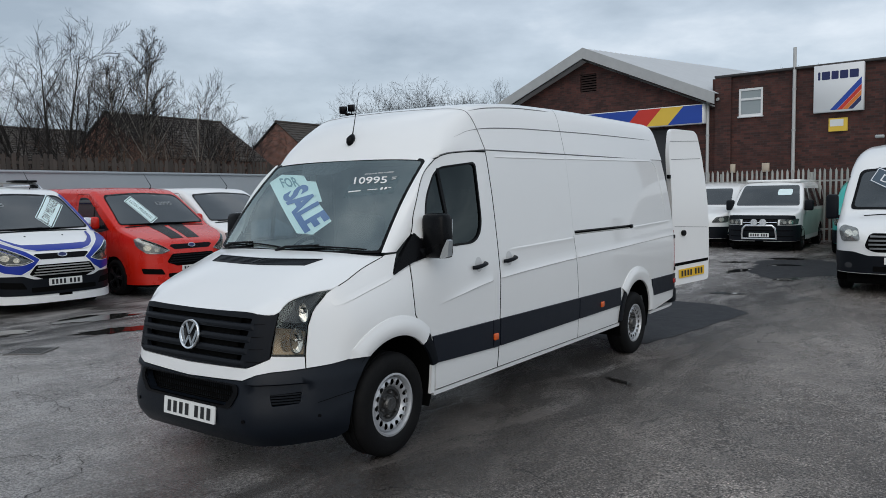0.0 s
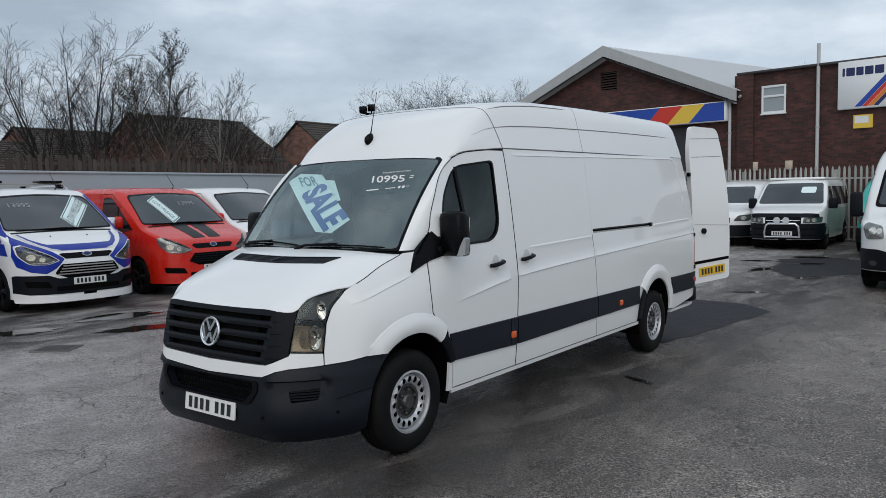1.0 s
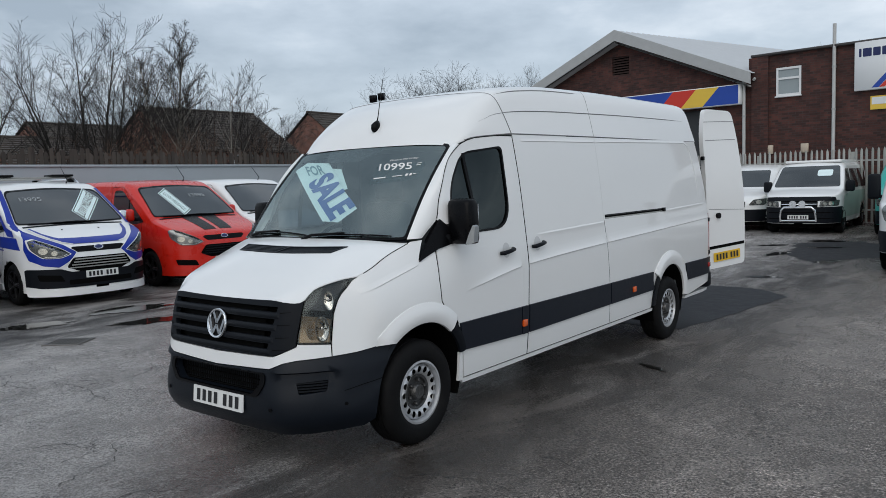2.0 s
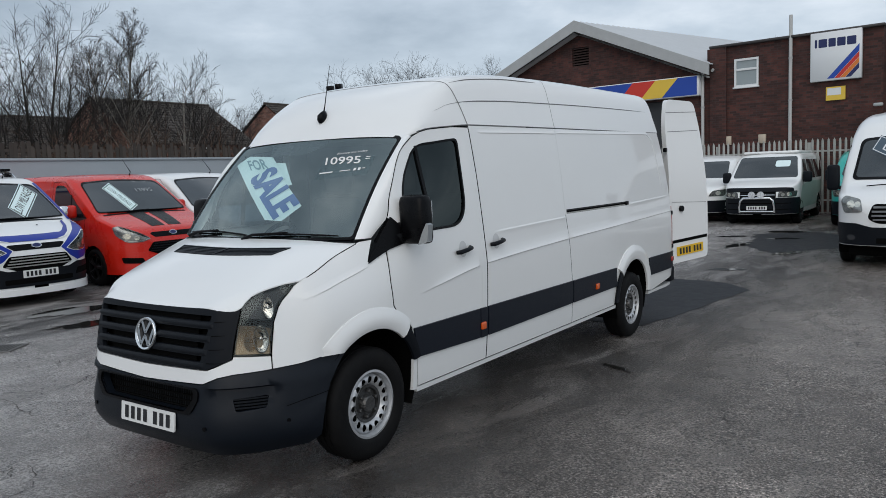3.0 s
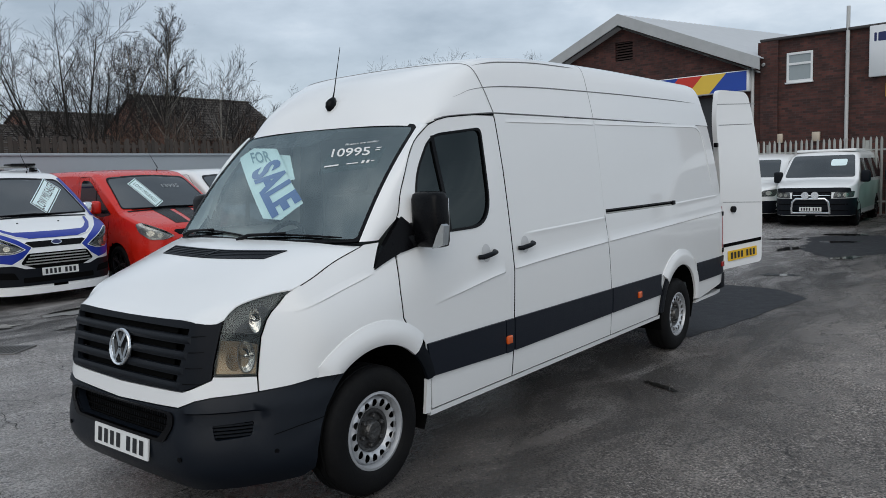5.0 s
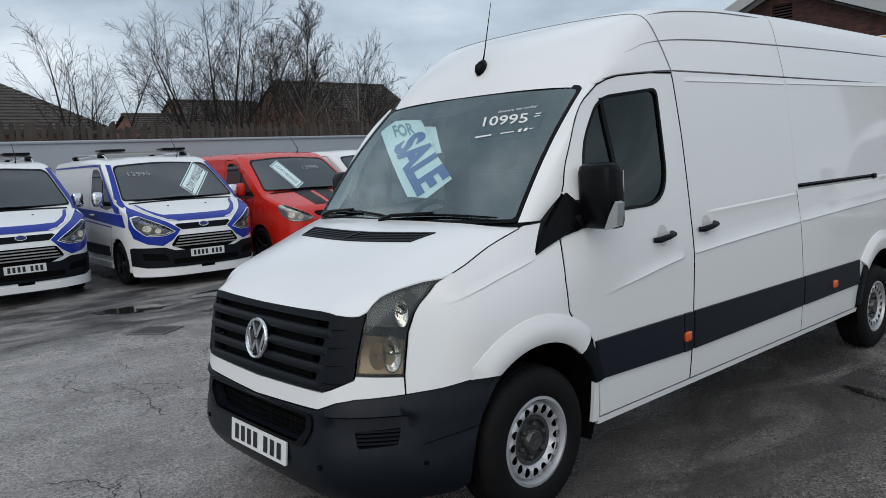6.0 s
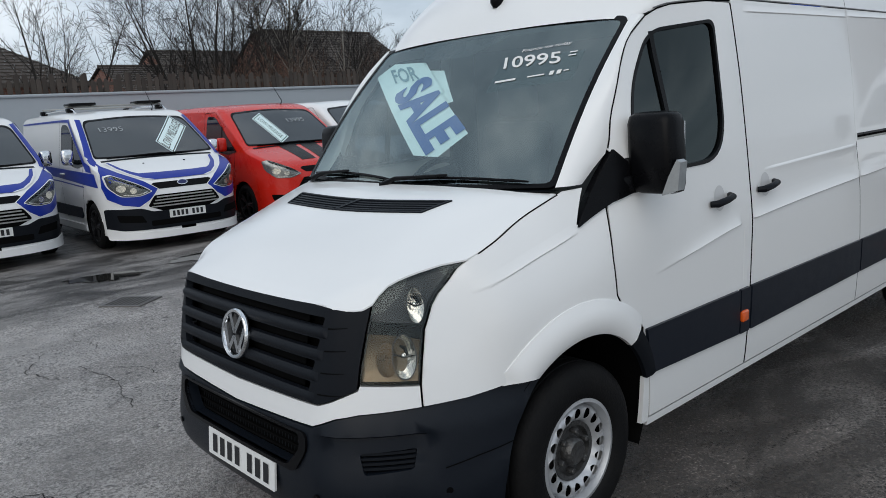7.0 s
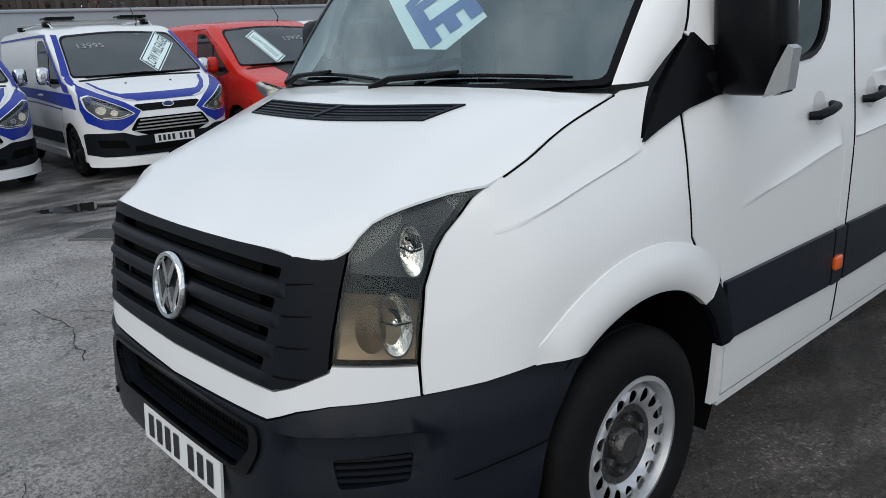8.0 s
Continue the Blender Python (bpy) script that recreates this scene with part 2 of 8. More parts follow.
M_RUBBER = mat("tyre_rubber", (0.0065, 0.0065, 0.007), 0.7, var=0.3, scale=30, bump=0.25, bscale=90, grime=0.06, spec=0.15)
M_STEEL = mat("silver_steel_rim", (0.56, 0.57, 0.585), 0.34, 0.5, var=0.10, scale=25, bump=0.05, bscale=90, grime=0.18)
M_STEELBAR = mat("satin_grille_bar", (0.16, 0.165, 0.17), 0.4, 0.4, var=0.2, scale=20)
M_ALLOY = mat("dark_alloy", (0.03, 0.03, 0.032), 0.3, 0.6, var=0.15, scale=14)
M_CHROME = mat("chrome", (0.82, 0.83, 0.84), 0.09, 1.0, var=0.04, scale=10)
M_REFLECTOR = mat("lamp_reflector", (0.96, 0.93, 0.86), 0.10, 0.92, var=0.10, scale=60, bump=0.35, bscale=45)
M_AMBER = mat("amber_lens", (0.72, 0.105, 0.010), 0.15, var=0.1, scale=40, coat=0.5)
M_REDLENS = mat("red_lens", (0.35, 0.008, 0.006), 0.15, var=0.1, scale=40, coat=0.5)
M_HOUSING = mat("smoked_lamp_housing", (0.050, 0.052, 0.056), 0.24, 0.3, var=0.45, scale=9)
M_CHAMBER = mat("silvered_lamp_chamber", (0.20, 0.155, 0.105), 0.24, 0.7, var=0.6, scale=14, bump=0.15, bscale=30)
M_PALEAMBER = mat("pale_amber_lens", (0.11, 0.070, 0.034), 0.22, 0.6, var=0.7, scale=24, coat=0.4)
M_LAMPGREY = mat("clear_lamp_bowl", (0.14, 0.145, 0.15), 0.25, 0.45, var=0.8, scale=16, bump=0.4, bscale=25)
M_LAMPPALE = mat("silver_lamp_bowl", (0.34, 0.35, 0.36), 0.22, 0.6, var=0.9, scale=14, bump=0.4, bscale=25)
M_HEADGLASS = glass_mat("headlamp_lens", (0.88, 0.87, 0.84), 0.035)
M_SCREEN = glass_mat("windscreen_glass", (0.80, 0.90, 0.89), 0.21)
M_SIDEGLASS = glass_mat("door_glass", (0.045, 0.062, 0.078), 0.050)
M_DARKGLASS = mat("dark_window_glass", (0.012, 0.015, 0.018), 0.06, var=0.2, scale=2, spec=0.7, rvar=0.02)
M_SMOKE = mat("tinted_windscreen", (0.028, 0.034, 0.038), 0.06, var=0.6, scale=1.6, spec=0.7, coat=0.6, rvar=0.02)
M_PLATE = mat("white_plate", (0.78, 0.78, 0.76), 0.4, var=0.03, scale=20)
M_YPLATE = mat("yellow_plate", (0.80, 0.48, 0.02), 0.4, var=0.03, scale=20)
M_INK = mat("black_print", (0.012, 0.012, 0.014), 0.5, var=0.1, scale=20)
M_CHALK = mat("faded_chalk_lettering", (0.36, 0.38, 0.39), 0.6, var=0.3, scale=30)
M_BOARD = mat("pale_sale_board", (0.78, 0.92, 0.92), 0.6, var=0.03, scale=6)
M_NAVY = mat("navy_print", (0.035, 0.11, 0.36), 0.6, var=0.08, scale=20)
M_GREENINK = mat("dark_green_print", (0.04, 0.12, 0.10), 0.6, var=0.08, scale=20)
M_SEAT = mat("grey_seat_fabric", (0.05, 0.055, 0.06), 0.9, var=0.2, scale=12)
M_DASH = mat("grey_dashboard", (0.10, 0.115, 0.118), 0.7, var=0.12, scale=12)
M_CABTRIM = mat("pale_cab_lining", (0.30, 0.32, 0.32), 0.85, var=0.1, scale=12)
M_BRICK = brick_mat("dark_red_brick", (0.092, 0.030, 0.023), (0.030, 0.0135, 0.0125), (0.052, 0.040, 0.036))
M_HBRICK = brick_mat("house_brick", (0.20, 0.085, 0.055), (0.15, 0.06, 0.045), (0.2, 0.17, 0.15))
M_ROOFTILE = mat("brown_roof_tile", (0.058, 0.047, 0.039), 0.8, var=0.5, scale=3.0, bump=0.5, bscale=9, grime=0.35)
M_SHEET = mat("grey_roof_sheet", (0.52, 0.54, 0.56), 0.5, var=0.1, scale=2, bump=0.1, bscale=12)
M_FASCIA = mat("weathered_grey_fascia", (0.42, 0.43, 0.43), 0.6, var=0.15, scale=3, grime=0.12)
M_PIPE = mat("pale_grey_pipe", (0.50, 0.50, 0.49), 0.5, var=0.12, scale=8, grime=0.15)
M_GALV = mat("galvanised_steel", (0.36, 0.36, 0.34), 0.55, 0.35, var=0.2, scale=7, per_object=0.14, grime=0.2)
M_WALL = mat("grey_painted_wall", (0.40, 0.435, 0.465), 0.7, var=0.06, scale=1.4, bump=0.1, bscale=30, grime=0.1)
M_PICKET = mat("dark_weathered_timber", (0.060, 0.048, 0.040), 0.85, var=0.3, scale=9, bump=0.4, bscale=40, per_object=0.35, stretch=(1, 1, 0.15))
M_BARK = mat("grey_brown_bark", (0.026, 0.022, 0.019), 0.9, var=0.35, scale=12, bump=0.6, bscale=40)
M_BIRCH = mat("pale_birch_bark", (0.24, 0.22, 0.19), 0.8, var=0.45, scale=9, bump=0.4, bscale=30)
M_TWIG = mat("dark_twigs", (0.013, 0.0105, 0.0095), 0.9, var=0.3, scale=12)
M_LEAF = mat("withered_leaves", (0.035, 0.025, 0.018), 0.85, var=0.4, scale=9)
M_SHRUB = mat("russet_shrub", (0.085, 0.05, 0.034), 0.9, var=0.4, scale=5)
M_SIGN = mat("white_sign_panel", (0.76, 0.77, 0.78), 0.45, var=0.03, scale=3)
M_SIGNBLUE = mat("sign_blue", (0.012, 0.06, 0.36), 0.4, var=0.04, scale=3)
M_SIGNNAVY = mat("sign_navy", (0.012, 0.02, 0.10), 0.4, var=0.04, scale=3)
M_SIGNRED = mat("sign_red", (0.60, 0.035, 0.02), 0.4, var=0.04, scale=3)
M_SIGNYEL = mat("sign_yellow", (0.78, 0.52, 0.06), 0.4, var=0.04, scale=3)
M_SIGNORANGE = mat("sign_orange", (0.72, 0.2, 0.03), 0.4, var=0.04, scale=3)
M_UPVC = mat("white_upvc", (0.75, 0.76, 0.76), 0.35, var=0.03, scale=5)
M_PANEGREY = mat("frosted_pane", (0.30, 0.34, 0.35), 0.2, var=0.1, scale=4)
M_IRON = mat("wet_cast_iron", (0.16, 0.15, 0.14), 0.35, 0.5, var=0.3, scale=30, bump=0.3, bscale=60)

# ---- building tools ----
from mathutils.bvhtree import BVHTree
from mathutils.geometry import delaunay_2d_cdt



def finish(bm, name, material, smooth=True):
    me = bpy.data.meshes.new(name)
    bm.normal_update()
    bm.to_mesh(me)
    bm.free()
    if smooth:
        me.shade_smooth()
        me.set_sharp_from_angle(angle=radians(46))
    me.materials.append(material)
    return me


def part(name, bm, material, parent, label="", smooth=True):
    """Links a bmesh as one mesh object under a thing or part, in the parent's frame."""
    ob = new(name, finish(bm, name, material, smooth))
    ob.parent = parent
    if label:
        tagged(ob, label)
    return ob


def share(name, mesh, parent, m=None, label=""):
    ob = new(name, mesh)
    ob.parent = parent
    if m is not None:
        ob.matrix_basis = m
    if label:
        tagged(ob, label)
    return ob


def thing(name, label, category, m=None, group="", kind=""):
    ob = new(name)
    ob.empty_display_size = 0.1
    if m is not None:
        ob.matrix_basis = m
    return tagged(ob, label, category, group, kind)


def solo(name, bm, material, label, category, m=None, group="", kind="", smooth=True):
    ob = new(name, finish(bm, name, material, smooth))
    if m is not None:
        ob.matrix_basis = m
    return tagged(ob, label, category, group, kind)


def box(bm, x0, x1, y0, y1, z0, z1, bev=0.0, seg=2, m=None):
    vs = [bm.verts.new((x, y, z)) for x in (x0, x1) for y in (y0, y1) for z in (z0, z1)]
    fs = [bm.faces.new([vs[i] for i in q]) for q in ((0, 1, 3, 2), (4, 6, 7, 5), (0, 4, 5, 1), (2, 3, 7, 6), (0, 2, 6, 4), (1, 5, 7, 3))]
    if bev:
        edges = {e for f in fs for e in f.edges}
        r = bmesh.ops.bevel(bm, geom=list(edges), offset=bev, segments=seg, affect="EDGES", profile=0.5)
        vs = list({v for f in r["faces"] for v in f.verts} | {v for v in vs if v.is_valid})
    if m is not None:
        bmesh.ops.transform(bm, matrix=m, verts=vs)
    return vs


def tube(bm, pts, radii, sides=8, cap=True):
    """A tube along points."""
    rings = []
    pts = [Vector(p) for p in pts]
    if not hasattr(radii, "__len__"):
        radii = [radii] * len(pts)
    for i, p in enumerate(pts):
        d = (pts[min(i + 1, len(pts) - 1)] - pts[max(i - 1, 0)]).normalized()
        a = d.cross(Vector((0, 0, 1)))
        if a.length < 1e-3:
            a = d.cross(Vector((1, 0, 0)))
        a.normalize()
        b = d.cross(a)
        rings.append([bm.verts.new(p + radii[i] * (math.cos(k * math.tau / sides) * a + math.sin(k * math.tau / sides) * b)) for k in range(sides)])
    for r0, r1 in zip(rings, rings[1:]):
        for k in range(sides):
            bm.faces.new((r0[k], r0[(k + 1) % sides], r1[(k + 1) % sides], r1[k]))
    if cap:
        bm.faces.new(rings[0][::-1])
        bm.faces.new(rings[-1])
    return rings


def lathe(bm, profile, segs=32, axis="X"):
    """Revolves (offset along axis, radius) pairs about the axis."""
    rings = []
    for a, r in profile:
        ring = []
        for k in range(segs):
            c, s = math.cos(k * math.tau / segs) * r, math.sin(k * math.tau / segs) * r
            ring.append(bm.verts.new((a, c, s) if axis == "X" else (c, a, s) if axis == "Y" else (c, s, a)))
        rings.append(ring)
    for r0, r1 in zip(rings, rings[1:]):
        for k in range(segs):
            bm.faces.new((r0[k], r0[(k + 1) % segs], r1[(k + 1) % segs], r1[k]))
    return rings


def inside(poly, pts):
    poly, pts = np.asarray(poly), np.asarray(pts)
    res = np.zeros(len(pts), bool)
    a = poly
    b = np.roll(poly, -1, axis=0)
    for (x0, y0), (x1, y1) in zip(a, b):
        if y0 == y1:
            continue
        c = ((y0 > pts[:, 1]) != (y1 > pts[:, 1])) & (pts[:, 0] < (x1 - x0) * (pts[:, 1] - y0) / (y1 - y0) + x0)
        res ^= c
    return res


def resample(poly, step):
    out = []
    for p, q in zip(poly, poly[1:] + poly[:1]):
        n = max(1, int(math.hypot(q[0] - p[0], q[1] - p[1]) / step + 0.5))
        out += [(p[0] + (q[0] - p[0]) * i / n, p[1] + (q[1] - p[1]) * i / n) for i in range(n)]
    return out


def rounded(poly, r, n=5):
    """A polygon with its corners rounded; r is one radius or one for each corner."""
    out = []
    k = len(poly)
    rs = r if hasattr(r, "__len__") else [r] * k
    for i in range(k):
        p, a, b = Vector(poly[i]), Vector(poly[i - 1]), Vector(poly[(i + 1) % k])
        u, v = (a - p), (b - p)
        d = min(rs[i], u.length * 0.48, v.length * 0.48)
        if d < 1e-4:
            out.append(tuple(p))
            continue
        s, e = p + u.normalized() * d, p + v.normalized() * d
        for j in range(n + 1):
            t = j / n
            out.append(tuple((1 - t) ** 2 * s + 2 * t * (1 - t) * p + t * t * e))
    return out


def sheet(bm, poly, lift, step=0.08, off=0.0, thick=0.0, holes=(), lines=()):
    """A panel: a polygon in a surface's own coordinates, laid on the surface by lift(u, v, offset), with turned-in edges."""
    poly = resample(list(poly), step)
    holes = [resample(list(h), step) for h in holes]
    pts = list(poly)
    edges = [(i, (i + 1) % len(poly)) for i in range(len(poly))]
    for h in holes:
        k = len(pts)
        pts += h
        edges += [(k + i, k + (i + 1) % len(h)) for i in range(len(h))]
    A = np.array(poly)
    (u0, v0), (u1, v1) = A.min(0), A.max(0)
    g = np.array([(u, v) for i, u in enumerate(np.arange(u0 + step / 2, u1, step)) for v in np.arange(v0 + step * (0.25 + 0.5 * (i % 2)), v1, step)])
    if len(g):
        keep = inside(poly, g)
        for h in holes:
            keep &= ~inside(h, g)
        g = g[keep]
        if len(g):
            near_ = []
            for line in lines:
                for p, q in zip(line, line[1:]):
                    m = int(math.hypot(q[0] - p[0], q[1] - p[1]) / (step * 0.4)) + 1
                    near_ += [(p[0] + (q[0] - p[0]) * i / m, p[1] + (q[1] - p[1]) * i / m) for i in range(m + 1)]
            B = np.array(pts + near_)
            d = np.sqrt(((g[:, None, :] - B[None]) ** 2).sum(2)).min(1)
            pts += [tuple(q) for q in g[d > step * 0.45]]
    for line in lines:
        k = []
        for p, q in zip(line, line[1:]):
            n = max(1, int(math.hypot(q[0] - p[0], q[1] - p[1]) / (step * 0.6) + 0.5))
            k += [(p[0] + (q[0] - p[0]) * i / n, p[1] + (q[1] - p[1]) * i / n) for i in range(n)]
        k.append(line[-1])
        ok = inside(poly, k)
        for h in holes:
            ok &= ~inside(h, k)
        B = np.array(pts[:len(poly) + sum(len(h) for h in holes)])
        ok &= np.sqrt(((np.array(k)[:, None, :] - B[None]) ** 2).sum(2)).min(1) > step * 0.12
        last = None
        for q, o in zip(k, ok):
            if o:
                pts.append(tuple(q))
                if last is not None:
                    edges.append((last, len(pts) - 1))
                last = len(pts) - 1
            else:
                last = None
    vs, _, fs, *_ = delaunay_2d_cdt([Vector(p) for p in pts], edges, [], 0, 1e-6)
    cen = np.array([[sum(vs[i][0] for i in f) / len(f), sum(vs[i][1] for i in f) / len(f)] for f in fs])
    ok = inside(poly, cen)
    for h in holes:
        ok &= ~inside(h, cen)
    verts = {}

    def vert(i):
        if i not in verts:
            verts[i] = bm.verts.new(lift(vs[i][0], vs[i][1], off))
        return verts[i]

    made = []
    for f, o in zip(fs, ok):
        if o:
            made.append((bm.faces.new([vert(i) for i in f]), f))
    if not made:
        return []
    best = max(made, key=lambda q: q[0].calc_area())
    c = [sum(vs[i][k] for i in best[1]) / 3 for k in (0, 1)]
    best[0].normal_update()
    outward = Vector(lift(c[0], c[1], off + 0.02)) - Vector(lift(c[0], c[1], off))
    flip = best[0].normal.dot(outward) < 0
    faces = [f for f, _ in made]
    if flip:
        bmesh.ops.reverse_faces(bm, faces=faces)
    if thick:
        rim = [e for e in {e for f in faces for e in f.edges} if len(e.link_faces) == 1]
        index = {v: i for i, v in verts.items()}
        low = {}
        for e in rim:
            for v in e.verts:
                if v not in low:
                    i = index[v]
                    low[v] = bm.verts.new(lift(vs[i][0], vs[i][1], off - thick))
        for e in rim:
            l = e.link_loops[0]
            a, b = l.vert, l.link_loop_next.vert
            faces.append(bm.faces.new((b, a, low[a], low[b])))
    return faces


def word(text, height, width=0.0, weight=0.0):
    """Outline polygons of a word in the built-in font, as a flat bmesh mesh in x, y."""
    cu = bpy.data.curves.new("letters", "FONT")
    cu.body, cu.size, cu.align_x, cu.align_y = text, 1.0, "CENTER", "CENTER"
    cu.resolution_u = 3
    cu.offset = weight
    ob = bpy.data.objects.new("letters", cu)
    scene.collection.objects.link(ob)
    dg = bpy.context.evaluated_depsgraph_get()
    me = bpy.data.meshes.new_from_object(ob.evaluated_get(dg))
    bpy.data.objects.remove(ob)
    co = np.array([v.co for v in me.vertices])
    lo, hi = co.min(0), co.max(0)
    sy = height / (hi[1] - lo[1])
    sx = width / (hi[0] - lo[0]) if width else sy
    me.transform(Matrix.Diagonal((sx, sy, 1, 1)) @ Matrix.Translation((-(lo[0] + hi[0]) / 2, -(lo[1] + hi[1]) / 2, 0)))
    return me


def letters(bm, text, height, lift, width=0.0, off=0.0, weight=0.0):
    """Lays a word on a surface: lift(u, v, offset)."""
    me = word(text, height, width, weight)
    vs = [bm.verts.new(lift(v.co.x, v.co.y, off)) for v in me.vertices]
    for p in me.polygons:
        try:
            bm.faces.new([vs[i] for i in p.vertices])
        except ValueError:
            pass
    bpy.data.meshes.remove(me)


def flat(m):
    """A lift onto a plane: u, v in the plane m's x and y, offset along its z."""
    return lambda u, v, d: m @ Vector((u, v, d))


def rect(u0, u1, v0, v1):
    return [(u0, v0), (u1, v0), (u1, v1), (u0, v1)]


def smooth(a, b, x):
    t = min(1, max(0, (x - a) / (b - a)))
    return t * t * (3 - 2 * t)


def curve_of(knots):
    """A smooth function through (x, y) knots (monotone cubic)."""
    xs, ys = [k[0] for k in knots], [k[1] for k in knots]
    d = [(ys[i + 1] - ys[i]) / (xs[i + 1] - xs[i]) for i in range(len(xs) - 1)]
    m = [d[0]] + [0 if d[i - 1] * d[i] <= 0 else 2 * d[i - 1] * d[i] / (d[i - 1] + d[i]) for i in range(1, len(d))] + [d[-1]]

    def f(x):
        if x <= xs[0]:
            return ys[0]
        if x >= xs[-1]:
            return ys[-1]
        i = max(k for k in range(len(xs) - 1) if xs[k] <= x)
        h = xs[i + 1] - xs[i]
        t = (x - xs[i]) / h
        return (2 * t ** 3 - 3 * t * t + 1) * ys[i] + (t ** 3 - 2 * t * t + t) * h * m[i] + (3 * t * t - 2 * t ** 3) * ys[i + 1] + (t ** 3 - t * t) * h * m[i + 1]

    return f


def number_plate(parent, lift, material=None, bars=True):
    """A plate of 520 x 111 mm with plain bars; lift is centred on it."""
    bm = bmesh.new()
    sheet(bm, rounded(rect(-0.26, 0.26, -0.0555, 0.0555), 0.008), lift, 0.13, 0.008, 0.008)
    pl = part("number_plate", bm, material or M_PLATE, parent)
    x = -0.2185
    for k in range(7):
        bm = bmesh.new()
        sheet(bm, rect(x, x + 0.036, -0.037, 0.037), lift, 0.06, 0.011)
        part("plate_bar", bm, M_INK, pl, smooth=False)
        x += 0.0608 + (0.036 if k == 3 else 0)
    return pl

# ---- ground ----
YARD_Y = curve_of([(-12, 0.02), (-1.5, 0.025), (0, 0.018), (4.3, -0.058), (7.5, -0.03), (11, 0.0), (19, 0.06), (24, 0.08)])


def ground_z(x, y):
    k = smooth(-6.5, -3.0, x) * (1 - smooth(12, 30, x)) * (1 - smooth(26, 40, y)) * smooth(-14, -9, y)
    return YARD_Y(y) * k


def spread(lo, hi, step, far):
    a = list(np.arange(lo, hi + step / 2, step))
    d, s = step, step
    left, right = [], []
    while d < far:
        s *= 1.45
        d += s
        left.insert(0, lo - d)
        right.append(hi + d)
    return left + a + right


def build_ground():
    xs, ys = spread(-16, 12, 0.5, 900), spread(-12, 26, 0.5, 900)
    bm = bmesh.new()
    vs = [[bm.verts.new((x, y, ground_z(x, y))) for y in ys] for x in xs]
    for i in range(len(xs) - 1):
        for j in range(len(ys) - 1):
            bm.faces.new((vs[i][j], vs[i + 1][j], vs[i + 1][j + 1], vs[i][j + 1]))
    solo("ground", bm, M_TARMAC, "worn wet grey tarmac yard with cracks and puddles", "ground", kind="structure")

    def lay(u, v, d):
        return (u, v, ground_z(u, v) + d)

    # a square of newer, darker tarmac and older skims
    rnd = random.Random(5)

    def ragged(poly, amount):
        return [(x + rnd.uniform(-amount, amount), y + rnd.uniform(-amount, amount)) for x, y in resample(poly, 0.16)]

    bm = bmesh.new()
    sheet(bm, ragged([(-0.9, 4.9), (0.86, 4.86), (1.03, 5.60), (1.20, 6.66), (1.36, 7.68), (0.92, 8.2), (0.5, 8.3), (-1.6, 8.4)], 0.018), lay, 0.3, 0.005, 0.02)
    solo("tarmac_patch", bm, M_PATCH, "dark repair patch of newer tarmac set in the yard", "tarmac patch", kind="structure")
    bm = bmesh.new()
    sheet(bm, ragged([(0.05, 13.0), (0.75, 12.0), (1.75, 13.2), (1.9, 14.9), (0.9, 16.6), (-0.4, 15.8)], 0.10), lay, 0.3, 0.004, 0.02)
    solo("tarmac_patch", bm, M_PATCH, "worn dark skim of tarmac with ragged edges", "tarmac patch", kind="structure")
    # standing water
    water = mat("puddle_water", (0.020, 0.019, 0.017), 0.05, var=0.3, scale=3, rvar=0.02)
    for cx, cy, rx, ry, a in ((-5.35, 1.85, 0.50, 0.20, 70), (-6.6, 2.2, 0.55, 0.28, 75), (-6.45, 0.75, 0.42, 0.22, 70), (0.41, 14.8, 0.40, 0.16, 14), (-0.75, 15.1, 0.34, 0.15, 28), (-0.2, 13.2, 0.42, 0.17, 75), (0.55, 9.6, 0.30, 0.12, 15), (1.0, 12.1, 0.32, 0.14, 60), (0.2, 16.4, 0.5, 0.2, 10), (1.34, 2.92, 0.20, 0.035, -25)):
        poly = []
        for k in range(60):
            t = k / 60 * math.tau
            r = 1 + 0.28 * noise.noise(Vector((math.cos(t) * 1.6 + cx, math.sin(t) * 1.6 + cy, 1.3))) + 0.32 * noise.noise(Vector((math.cos(t) * 4 + cy, math.sin(t) * 4, cx))) + 0.2 * noise.noise(Vector((math.cos(t) * 11 + cy, math.sin(t) * 11, cx)))
            u, v = math.cos(t) * rx * r, math.sin(t) * ry * r
            ca, sa = math.cos(radians(a)), math.sin(radians(a))
            poly.append((cx + u * ca - v * sa, cy + u * sa + v * ca))
        bm = bmesh.new()
        sheet(bm, poly, lay, 0.15, 0.009)
        solo("puddle", bm, water, "shallow dark puddle on the tarmac", "puddle", group="puddles in the yard", kind="structure")
    # cracks: open seams in the tarmac
    hair = []
    for _ in range(16):
        x, y, a = rnd.uniform(-5.0, 0.4), rnd.uniform(-2.6, 1.6), rnd.uniform(0, math.tau)
        if x > -1.4 and y > -1.2:
            continue
        k = rnd.uniform(0.15, 0.5)
        hair.append(((x, y), (x + k * math.cos(a), y + k * math.sin(a)), (x + 1.8 * k * math.cos(a + 0.4), y + 1.8 * k * math.sin(a + 0.4))))
